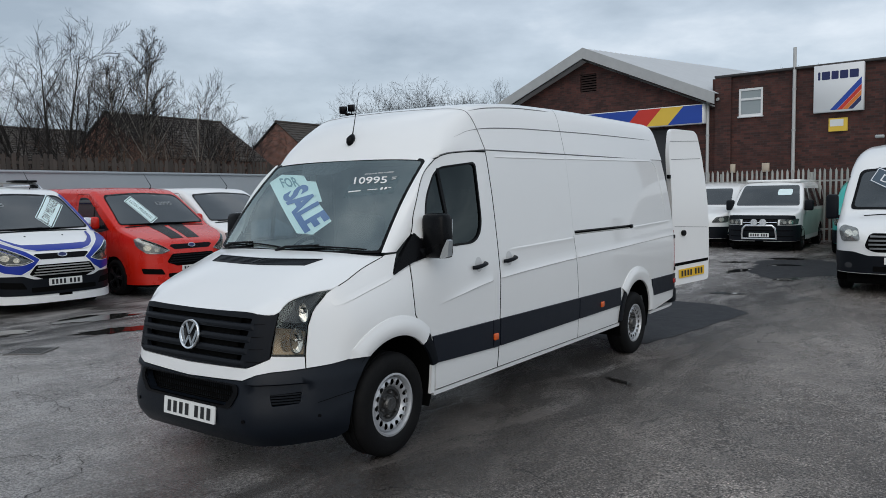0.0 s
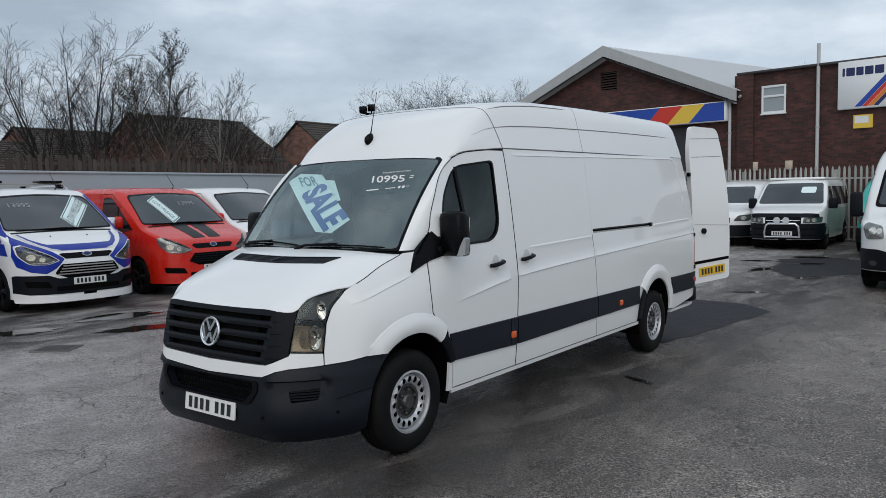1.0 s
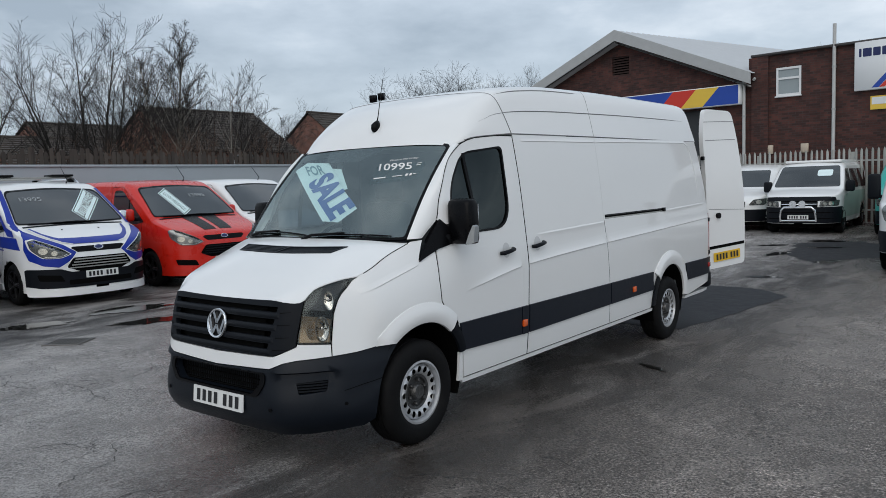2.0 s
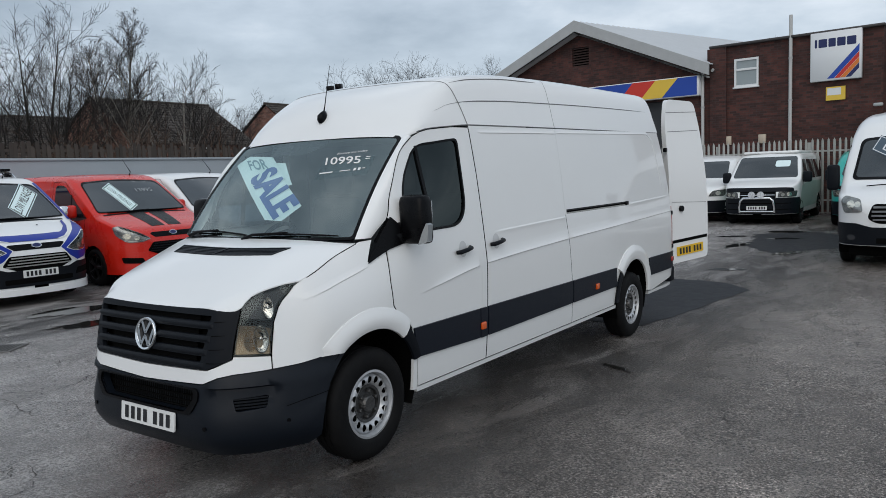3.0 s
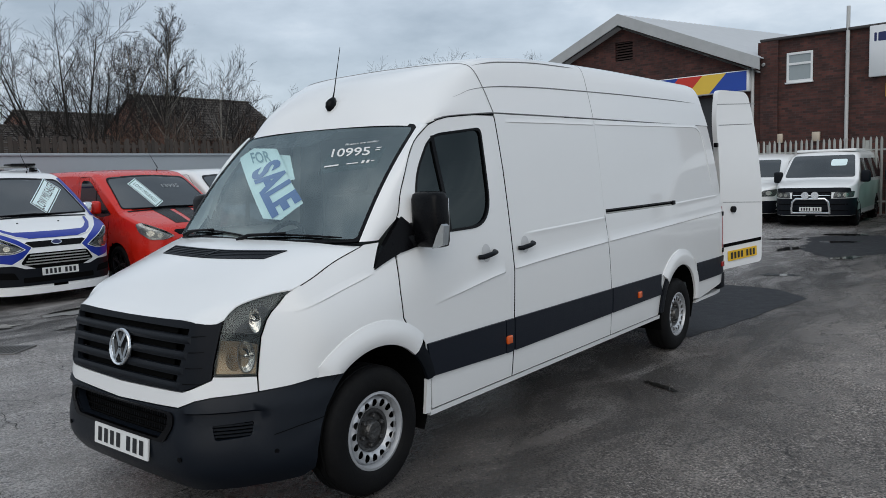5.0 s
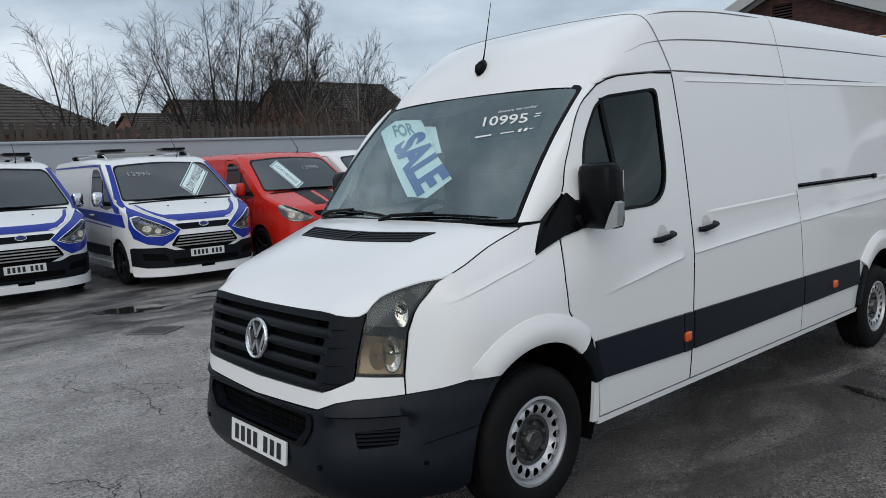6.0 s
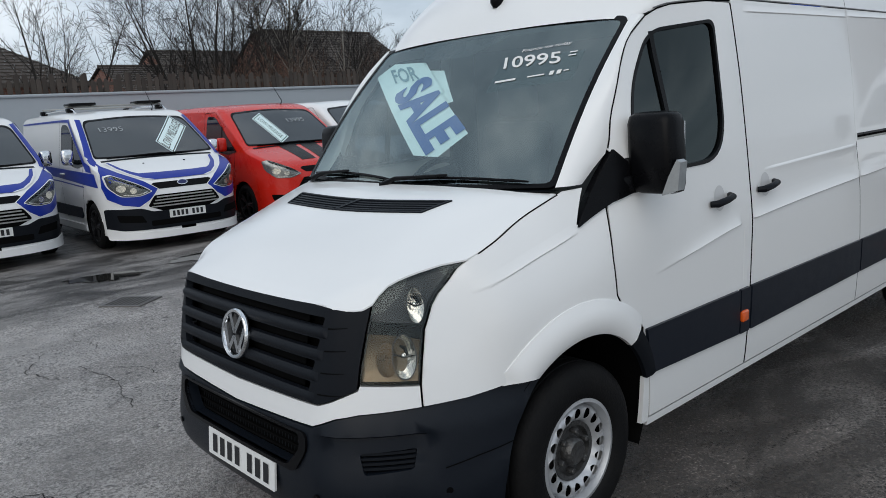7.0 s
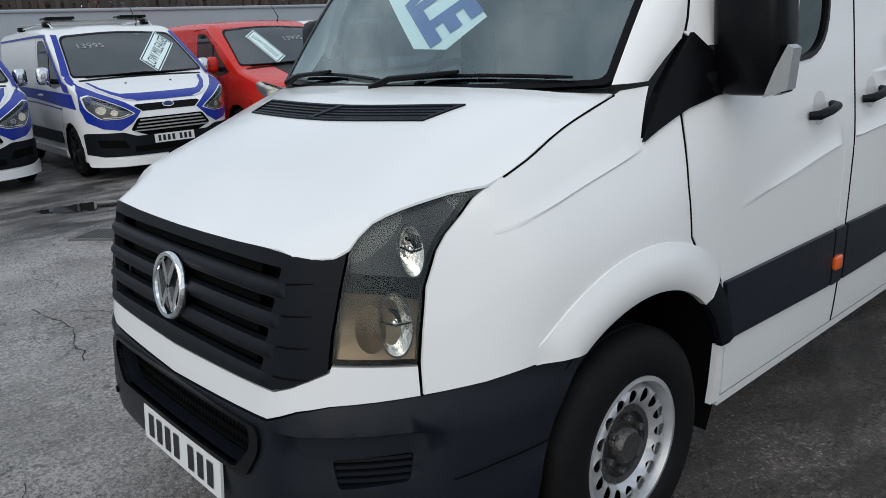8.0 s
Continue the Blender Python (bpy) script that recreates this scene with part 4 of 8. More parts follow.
# ---- trees ----
def tree(name, x, y, height, seed, label, stems=1, lean=0.0, spread_=0.5, bark=None, leaves=0, levels=4, base=0.0, trunk_r=0.11, twigs=1.0, reach=1.0, boughs=13, taper=0.6):
    """A bare winter tree: tapered stems, limbs, twigs and, where asked, a thin crown of withered leaves."""
    rnd = random.Random(seed)
    t = thing(name, label, "tree", pose(x, y, base), group="bare trees beyond the wall")
    wood, fine, leaf = bmesh.new(), bmesh.new(), bmesh.new()

    def grow(p, d, length, r, level):
        n = (6, 4, 2, 2)[level]
        pts, rad = [p.copy()], [r]
        for k in range(n):
            d = (d + Vector((rnd.gauss(0, 1), rnd.gauss(0, 1), rnd.gauss(0, 0.6))) * (0.045, 0.06, 0.07, 0.07)[level] + Vector((0, 0, (0.02, 0.05, 0.03, 0.0)[level]))).normalized()
            p = p + d * length / n
            pts.append(p.copy())
            rad.append(max(0.0042, r * (1 - 0.86 * (k + 1) / n)))
        tube(wood if level < 2 else fine, pts, rad, 6 if level == 0 else 4 if level == 1 else 3, cap=False)
        if leaves and level >= 2:
            for _ in range(leaves):
                c = pts[rnd.randrange(1, len(pts))] + Vector((rnd.gauss(0, 0.08), rnd.gauss(0, 0.08), rnd.gauss(0, 0.08)))
                a = Vector((rnd.gauss(0, 1), rnd.gauss(0, 1), rnd.gauss(0, 1))).normalized() * rnd.uniform(0.010, 0.024)
                b = a.orthogonal() * rnd.uniform(0.5, 0.9)
                leaf.faces.new([leaf.verts.new(c + v) for v in (a, b, -a, -b)])
        if level >= levels:
            return
        kids = max(2, int((boughs, 10, 6)[level] * twigs + rnd.random()))
        for k in range(kids):
            f = (k + rnd.random()) / kids
            f = (0.22 + 0.76 * f) if level == 0 else (0.12 + 0.86 * f)
            i = min(int(f * n), n - 1)
            q = pts[i].lerp(pts[i + 1], f * n - i)
            tan = (pts[i + 1] - pts[i]).normalized()
            o = tan.orthogonal().normalized()
            o.rotate(Matrix.Rotation(rnd.uniform(0, math.tau), 3, tan).to_quaternion())
            a = radians(rnd.uniform(20, 44) + 14 * spread_)
            nd = (tan * math.cos(a) + o * math.sin(a) + Vector((0, 0, 0.12 if level < 2 else 0.04))).normalized()
            size = length * ((0.46 - 0.46 * taper * abs(f - 0.35)) * reach / 0.62 if level == 0 else rnd.uniform(0.30, 0.46) * (1.1 - 0.5 * f) if level == 1 else rnd.uniform(0.40, 0.65))
            grow(q, nd, size, max(0.0056, rad[i] * rnd.uniform(0.36, 0.52)), level + 1)

    for s in range(stems):
        a = s / stems * math.tau + rnd.uniform(-0.4, 0.4)
        k = 0 if stems == 1 else rnd.uniform(0.1, 0.32) * (1 + spread_)
        d = Vector((math.cos(a) * k + lean * 0.3, math.sin(a) * k, 1)).normalized()
        grow(Vector((math.cos(a), math.sin(a), 0)) * (0.16 if stems > 1 else 0), d, height * (1 if stems == 1 else rnd.uniform(0.78, 1.0)), trunk_r / math.sqrt(stems) * (1 if stems == 1 else 1.25), 0)
    part("trunk", wood, bark or M_BARK, t)
    tagged(part("twig_mass", fine, M_TWIG, t, smooth=False), kind="stuff")
    if leaves:
        tagged(part("crown", leaf, M_LEAF, t, "sparse withered leaves", smooth=False), kind="stuff")
    else:
        leaf.free()
    return t


tree("tree", -24, 11.0, 7.2, 11, "bare round-crowned tree with upright branches", stems=7, spread_=0.6, trunk_r=0.20, levels=3, twigs=0.9, reach=0.62, boughs=13, taper=0.6)
tree("birch_tree", -24, 14.5, 8.4, 21, "tall slim birch with a thin crown of withered leaves", stems=2, spread_=0.15, bark=M_BIRCH, leaves=1, levels=3, trunk_r=0.12, twigs=1.0, reach=0.42, boughs=34, taper=1.0)
tree("tree", -24, 17.7, 6.6, 31, "slim bare sapling behind the wall", stems=3, spread_=0.35, trunk_r=0.08, levels=3, twigs=0.85, reach=0.6, boughs=12)
tree("tree", -24, 16.4, 6.1, 33, "slim bare sapling behind the wall", stems=2, spread_=0.2, trunk_r=0.07, levels=3, twigs=0.85, reach=0.6, boughs=12, bark=M_BIRCH)
tree("tree", -26, 12.9, 6.4, 35, "slim bare sapling behind the wall", stems=2, spread_=0.2, trunk_r=0.08, levels=3, twigs=0.9, reach=0.6)
tree("tree", -24, 5.9, 6.0, 41, "bare tree with fine upright twigs", stems=4, spread_=0.5, trunk_r=0.13, reach=0.62, levels=3, twigs=0.75, boughs=12)
tree("tree", -25, 19.8, 5.0, 47, "bare spreading tree behind the wall", stems=3, spread_=0.8, trunk_r=0.1, levels=3, twigs=0.9)
tree("tree", -36, 40, 6.6, 61, "distant bare tree with fine twigs", stems=6, spread_=0.9, trunk_r=0.16, levels=3)
tree("tree", -31, 41, 7.6, 63, "distant bare tree with fine twigs", stems=7, spread_=1.0, trunk_r=0.18, levels=3)
tree("tree", -26, 42, 7.2, 65, "distant bare tree with fine twigs", stems=7, spread_=1.0, trunk_r=0.18, levels=3)
tree("tree", -33.5, 40.5, 7.0, 71, "distant bare tree with fine twigs", stems=6, spread_=1.0, trunk_r=0.16, levels=3)
tree("tree", -28.5, 41.5, 7.4, 73, "distant bare tree with fine twigs", stems=6, spread_=1.0, trunk_r=0.16, levels=3)
tree("tree", -6.0, 40, 5.9, 67, "distant bare tree with fine twigs", stems=2, spread_=0.6, trunk_r=0.15, levels=3)


def shrubs():
    """Leafless scrub along the far side of the wall."""
    rnd = random.Random(77)
    bm = bmesh.new()
    for _ in range(900):
        x, y = rnd.uniform(-24, -17), rnd.uniform(-4, 24)
        h = rnd.uniform(2.2, 3.1) + (0.9 if 9.5 < y < 14.5 else 0)
        p, d = Vector((x, y, 0)), Vector((rnd.gauss(0, 0.12), rnd.gauss(0, 0.12), 1))
        pts = [p]
        for k in range(4):
            d = (d + Vector((rnd.gauss(0, 0.12), rnd.gauss(0, 0.12), 0))).normalized()
            pts.append(pts[-1] + d * h / 4)
        tube(bm, pts, [0.02, 0.016, 0.012, 0.008, 0.003], 3, cap=False)
        for k in range(6):
            q = pts[2].lerp(pts[4], rnd.random())
            e = q + Vector((rnd.gauss(0, 0.3), rnd.gauss(0, 0.3), rnd.uniform(0.1, 0.6)))
            tube(bm, [q, e], [0.006, 0.003], 3, cap=False)
    solo("scrub", bm, M_SHRUB, "russet leafless scrub behind the boundary wall", "shrub", kind="stuff", smooth=False)


shrubs()

# floodlights on a slim post by the wall
fl = thing("floodlight_post", "slim post with two small black floodlights", "floodlight", pose(-13.7, 15.6, 0))
bm = bmesh.new()
tube(bm, [(0, 0, -0.05), (0, 0, 4.55)], 0.035, 8)
part("post", bm, M_VOID, fl)
bm = bmesh.new()
box(bm, -0.02, 0.02, -0.3, 0.3, 4.52, 4.57)
part("crossbar", bm, M_VOID, fl, smooth=False)
for yy, zz in ((-0.2, 4.66), (0.22, 4.76)):
    bm = bmesh.new()
    box(bm, -0.09, 0.09, -0.15, 0.15, -0.12, 0.12, 0.02, 1, m=pose(0, yy, zz, 8, 0, 20))
    lamp = part("floodlight", bm, M_BLACK, fl)
    bm = bmesh.new()
    box(bm, -0.012, 0.012, yy - 0.02, yy + 0.02, 4.55, zz)
    part("bracket", bm, M_VOID, fl, smooth=False)


# ---- wheels ----
DISC = curve_of([(0.0, -0.070), (0.12, -0.058), (0.30, -0.034), (0.45, -0.015), (0.70, -0.009), (0.90, -0.012), (1.0, -0.030)])


def wheel_meshes(radius, width, rim_r, style):
    """Tyre and rim meshes about the x axis, the outer face towards +x."""
    bm = bmesh.new()
    w = width / 2
    lathe(bm, [(w - 0.03, rim_r - 0.004), (w - 0.006, rim_r + 0.012), (w, rim_r + 0.035), (w + 0.004, (rim_r + radius) / 2), (w - 0.004, radius - 0.035), (w - 0.02, radius - 0.012), (w - 0.045, radius), (0.052, radius), (0.049, radius - 0.008), (0.043, radius - 0.008), (0.040, radius), (0.004, radius), (0.002, radius - 0.008), (-0.004, radius - 0.008), (-0.006, radius), (-0.040, radius), (-0.043, radius - 0.008), (-0.049, radius - 0.008), (-0.052, radius),
               (-w + 0.045, radius), (-w + 0.02, radius - 0.012), (-w, radius - 0.04), (-w, rim_r + 0.03), (-w + 0.02, rim_r - 0.01)], 56)
    tyre = finish(bm, "tyre", M_RUBBER)
    bm = bmesh.new()
    if style == "steel":
        lip = w - 0.012
        lathe(bm, [(lip - 0.02, rim_r + 0.002), (lip, rim_r + 0.006), (lip + 0.002, rim_r - 0.008), (lip - 0.012, rim_r - 0.013), (lip - 0.034, rim_r - 0.018), (lip - 0.040, rim_r - 0.024)], 64)
        # disc with a ring of oval holes
        r1, r0 = rim_r - 0.022, 0.092
        hole_c, n = 0.152, 16

        def disc(u, v, d):
            r = math.hypot(u, v)
            t = (r - r0) / (r1 - r0)
            return (lip + DISC(t) + d, u, v)

        outer = [(r1 * math.cos(k * math.tau / 64), r1 * math.sin(k * math.tau / 64)) for k in range(64)]
        inner = [(r0 * math.cos(k * math.tau / 40), r0 * math.sin(k * math.tau / 40)) for k in range(40)]
        holes = [inner]
        for k in range(n):
            a = k / n * math.tau
            pts = []
            for j in range(12):
                b = j / 12 * math.tau
                rr, tt = hole_c + 0.0225 * math.cos(b), 0.0200 * math.sin(b)
                pts.append((rr * math.cos(a) - tt * math.sin(a), rr * math.sin(a) + tt * math.cos(a)))
            holes.append(pts)
        sheet(bm, outer, disc, 0.02, 0.0, 0.005, holes)
        rim = finish(bm, "rim", M_STEEL)
        bm = bmesh.new()
        lathe(bm, [(lip - 0.060, 0.122), (lip - 0.030, 0.117), (lip - 0.032, 0.100), (lip - 0.050, 0.094), (lip - 0.050, 0.058), (lip - 0.018, 0.052), (lip - 0.010, 0.044), (lip - 0.012, 0.0005)], 32)
        hub = finish(bm, "hub", mat("dirty_hub", (0.10, 0.10, 0.10), 0.34, 0.7, var=0.9, scale=55, bump=0.5, bscale=70, grime=0.5) if "dirty_hub" not in bpy.data.materials else bpy.data.materials["dirty_hub"])
        bm = bmesh.new()
        lathe(bm, [(lip - 0.12, rim_r), (lip - 0.13, 0.0005)], 32)
        back = finish(bm, "wheel_back", M_VOID)
    else:
        lip = w - 0.008
        lathe(bm, [(lip - 0.02, rim_r + 0.002), (lip, rim_r + 0.004), (lip + 0.001, rim_r - 0.012), (lip - 0.05, rim_r - 0.02)], 48)
        for k in range(5):
            a = k / 5 * math.tau
            for s in (-0.16, 0.16):
                ca, sa = math.cos(a + s), math.sin(a + s)
                cb, sb = math.cos(a + s * 0.5), math.sin(a + s * 0.5)
                tube(bm, [(lip - 0.02, 0.05 * cb, 0.05 * sb), (lip - 0.012, 0.55 * rim_r * cb, 0.55 * rim_r * sb), (lip - 0.018, (rim_r - 0.01) * ca, (rim_r - 0.01) * sa)], [0.026, 0.018, 0.02], 6)
        lathe(bm, [(lip - 0.05, 0.07), (lip - 0.012, 0.065), (lip - 0.006, 0.05), (lip - 0.006, 0.0005)], 24)
        rim = finish(bm, "rim", {"alloy": M_ALLOY, "silver": M_STEEL}[style])
        hub = None
        bm = bmesh.new()
        lathe(bm, [(lip - 0.09, rim_r), (lip - 0.1, 0.0005)], 32)
        back = finish(bm, "wheel_back", M_VOID)
    return tyre, rim, hub, back


def add_wheel(parent, meshes, x, y, z, roll=0):
    w = new("wheel")
    w.parent = parent
    w.matrix_basis = pose(x, y, z, roll, 0, 0 if x > 0 else 180)
    tyre, rim, hub, back = meshes
    share("tyre", tyre, w)
    r = share("rim", rim, w)
    share("wheel_back", back, w)
    if hub:
        share("hub", hub, w, None, "dark dirty wheel hub")
        bolt = bpy.data.meshes.get("wheel_bolt")
        if bolt is None:
            bm = bmesh.new()
            lathe(bm, [(-0.040, 0.013), (0.0, 0.013), (0.005, 0.009), (0.005, 0.0005)], 6)
            bolt = finish(bm, "wheel_bolt", hub.materials[0])
        for k in range(6):
            a = k / 6 * math.tau
            share("wheel_bolt", bolt, w, Matrix.Translation((0.0755, 0.078 * math.cos(a), 0.078 * math.sin(a))))
    return w


# ---- a lofted van shell with panels laid on it ----
class Shell:
    """Van body from its centre-line profile: y runs rearward from the nose, z up."""

    def __init__(self, top, half, length, belt=1.0, tum=0.13, nose=1.0, low=0.22, roof_r=0.18, axles=(1.0, 3.93), arch=0.37, crown=0.05, nose_n=2.6, nose_m=2.5, rear_r=0.12):
        self.top, self.half, self.length = curve_of(top), half, length
        H = max(z for _, z in top)
        ys = sorted(set([round(0.9 * (k / 26) ** 2, 4) for k in range(27)] + [round(0.9 + (length - 0.9) * k / 84, 4) for k in range(85)]))
        bm = bmesh.new()
        rows = []
        for y in ys:
            zt = self.top(y)
            t = max(0, (nose - y) / nose)
            w = half * max(1e-3, 1 - t ** nose_m) ** (1 / nose_n)
            if y > length - rear_r:
                w -= rear_r * (1 - math.sqrt(max(0, 1 - ((y - length + rear_r) / rear_r) ** 2))) * 0.6
            z0 = low
            r = min(roof_r * (0.45 + 0.55 * smooth(belt, H, zt)), (zt - z0) * 0.45)
            row = []

            def side_x(z):
                k = max(0, (z - belt) / (H - belt))
                return w * (1 - tum * k ** 1.4 - 0.03 * max(0, (belt - z) / belt) ** 2)

            for j in range(15):
                z = z0 + (zt - r - z0) * j / 14
                row.append((side_x(z), z))
            xs, zs = row[-1]
            r2 = min(r, xs * 0.8)
            for j in range(1, 8):
                a = j / 7 * math.pi / 2
                row.append((xs - r2 * (1 - math.cos(a)) * 0.95, zs + (r - crown * 0.6) * math.sin(a)))
            xe, ze = row[-1]
            for j in range(1, 8):
                f = j / 7
                row.append((xe * (1 - f), ze + (zt - ze) * (1 - (1 - f) ** 2)))
            rows.append([Vector((x, y, z)) for x, z in row])
        n = len(rows[0])
        grid = []
        for row in rows:
            left = [bm.verts.new((-p.x, p.y, p.z)) for p in row]
            mid = left.pop()
            right = [bm.verts.new(p) for p in row[:-1]]
            grid.append(left + [mid] + right[::-1])
        for a, b in zip(grid, grid[1:]):
            for k in range(len(a) - 1):
                bm.faces.new((a[k], a[k + 1], b[k + 1], b[k]))
        bm.faces.new(grid[-1])
        bmesh.ops.recalc_face_normals(bm, faces=bm.faces)
        bm.normal_update()
        self.bvh = BVHTree.FromBMesh(bm)
        # wheel arches
        for ay in axles:
            for v in bm.verts:
                if abs(v.co.x) > half * 0.7 and v.co.z < 1.0:
                    d = Vector((0, v.co.y - ay, v.co.z - 0.34))
                    if arch - 0.06 < d.length < arch + 0.03 and d.length > 0:
                        d = d.normalized() * arch
                        v.co.y, v.co.z = ay + d.y, 0.34 + d.z
            dead = [f for f in bm.faces if len(f.verts) == 4 and (lambda c: abs(c.x) > half * 0.7 and math.hypot(c.y - ay, c.z - 0.34) < arch - 0.01)(f.calc_center_median())]
            bmesh.ops.delete(bm, geom=dead, context="FACES")
        bmesh.ops.recalc_face_normals(bm, faces=bm.faces)
        self.bm, self.axles, self.arch = bm, axles, arch

    def hit(self, o, d):
        p, n, _, _ = self.bvh.ray_cast(Vector(o), Vector(d))
        if p is None:
            p, n, _, _ = self.bvh.find_nearest(Vector(o) + Vector(d) * 1.0)
        if n.dot(Vector(d)) > 0:
            n = -n
        return p, n

    def front(self, x, z, d):
        if abs(x) < 0.17:
            # flat middle of the nose
            p, n = self.hit((0.17, -1.0, z + 1e-4), (0, 1, 0))
            n = Vector((0, n.y, n.z)).normalized()
            return Vector((x, p.y, p.z)) + n * d
        p, n = self.hit((x + 1e-4, -1.0, z + 1e-4), (0, 1, 0))
        return p + n * d

    def side(self, s):
        def f(y, z, d):
            p, n = self.hit((s * 2.0, y + 1e-4, z + 1e-4), (-s, 0, 0))
            return p + n * d
        return f

    def above(self, x, y, d):
        p, n = self.hit((x + 1e-4, y + 1e-4, 4.0), (0, 0, -1))
        return p + n * d


def arch_liners(sh, parent):
    for ay in sh.axles:
        for s in (-1, 1):
            bm = bmesh.new()
            n = 18
            a, b = [], []
            for k in range(n + 1):
                t = math.pi * (-0.12 + 1.24 * k / n)
                y, z = ay + sh.arch * math.cos(t) * 1.005, 0.34 + sh.arch * math.sin(t) * 1.005
                a.append(bm.verts.new((s * (sh.half - 0.02), y, z)))
                b.append(bm.verts.new((s * 0.55, y, z)))
            for k in range(n):
                bm.faces.new((a[k], a[k + 1], b[k + 1], b[k]))
            bm.faces.new(b)
            part("arch_liner", bm, M_VOID, parent)


def underside(parent, half, length):
    bm = bmesh.new()
    box(bm, -half * 0.80, half * 0.80, 0.30, length - 0.25, 0.17, 0.36, 0.02, 1)
    part("underbody", bm, M_VOID, parent)


def lay(parent, name, poly, lift, material, off=0.006, thick=0.012, step=0.06, holes=(), label=""):
    bm = bmesh.new()
    sheet(bm, poly, lift, step, off, thick, holes)
    return part(name, bm, material, parent, label)


def lamp_unit(parent, poly, lift, centres, off=0.008, bowl=None):
    """Headlamp: dark housing, bright round reflectors, clear lens."""
    h = lay(parent, "headlight", poly, lift, bowl or M_LAMPGREY, off, 0.02, 0.04)
    for (u, v, r) in centres:
        bm = bmesh.new()
        ring = [(u + r * math.cos(k * math.tau / 16), v + r * math.sin(k * math.tau / 16)) for k in range(16)]
        sheet(bm, ring, lift, r / 1.5, off + 0.004)
        part("reflector", bm, M_REFLECTOR, h)
    lay(h, "lens", poly, lift, M_HEADGLASS, off + 0.010, 0.0, 0.05)
    return h


def side_mirror(parent, s, x, y, z, material, size=(0.11, 0.09, 0.15)):
    m = new("side_mirror")
    m.parent = parent
    m.matrix_basis = pose(s * x, y, z)
    bm = bmesh.new()
    box(bm, -size[0], size[0], -size[1], size[1], -size[2], size[2], 0.05, 3)
    part("mirror_housing", bm, material, m)
    bm = bmesh.new()
    box(bm, -size[0] + 0.02, size[0] - 0.02, size[1] - 0.004, size[1] + 0.004, -size[2] + 0.025, size[2] - 0.025)
    part("mirror_glass", bm, M_CHROME, m, smooth=False)
    bm = bmesh.new()
    tube(bm, [(-s * 0.05, 0.0, -size[2] + 0.05), (-s * 0.2, 0.02, -size[2] + 0.02)], 0.035, 8)
    part("mirror_arm", bm, M_PLASTIC, m)
    return m


def windscreen_board(parent, lift, cu, cv, w, h, turn, words, ink=None, board=None, border=True):
    """A stiff board behind a windscreen, with its words; laid in the screen's coordinates."""
    c, s = math.cos(radians(turn)), math.sin(radians(turn))

    def at(u, v, d):
        return lift(cu + u * c - v * s, cv + u * s + v * c, d)

    b = lay(parent, "windscreen_board", rect(-w / 2, w / 2, -h / 2, h / 2), at, board or M_BOARD, 0.010, 0.0, 0.06)
    if border:
        t = 0.012
        lay(b, "border", rect(-w / 2 + t, w / 2 - t, -h / 2 + t, h / 2 - t), at, ink or M_INK, 0.012, 0.0, 0.08, [rect(-w / 2 + 2 * t, w / 2 - 2 * t, -h / 2 + 2 * t, h / 2 - 2 * t)])
    bm = bmesh.new()
    for text, u, v, th, tw in words:
        letters(bm, text, th, lambda a, b2, d: at(u + a, v + b2, d), tw, 0.013)
    part("lettering", bm, ink or M_INK, b, smooth=False)
    return b


def oval_at(cu, cv, ru, rv, n=12):
    return [(cu + ru * math.cos(k * math.tau / n), cv + rv * math.sin(k * math.tau / n)) for k in range(n)]


CUSTOM_TOP = [(0.0, 0.62), (0.02, 0.76), (0.05, 0.86), (0.10, 0.945), (0.18, 1.00), (0.30, 1.055), (0.60, 1.165), (0.86, 1.250), (0.90, 1.272), (1.25, 1.52), (1.60, 1.76), (1.84, 1.905), (1.98, 1.955), (2.3, 1.99), (3.2, 2.0), (4.85, 1.985), (4.97, 1.90)]


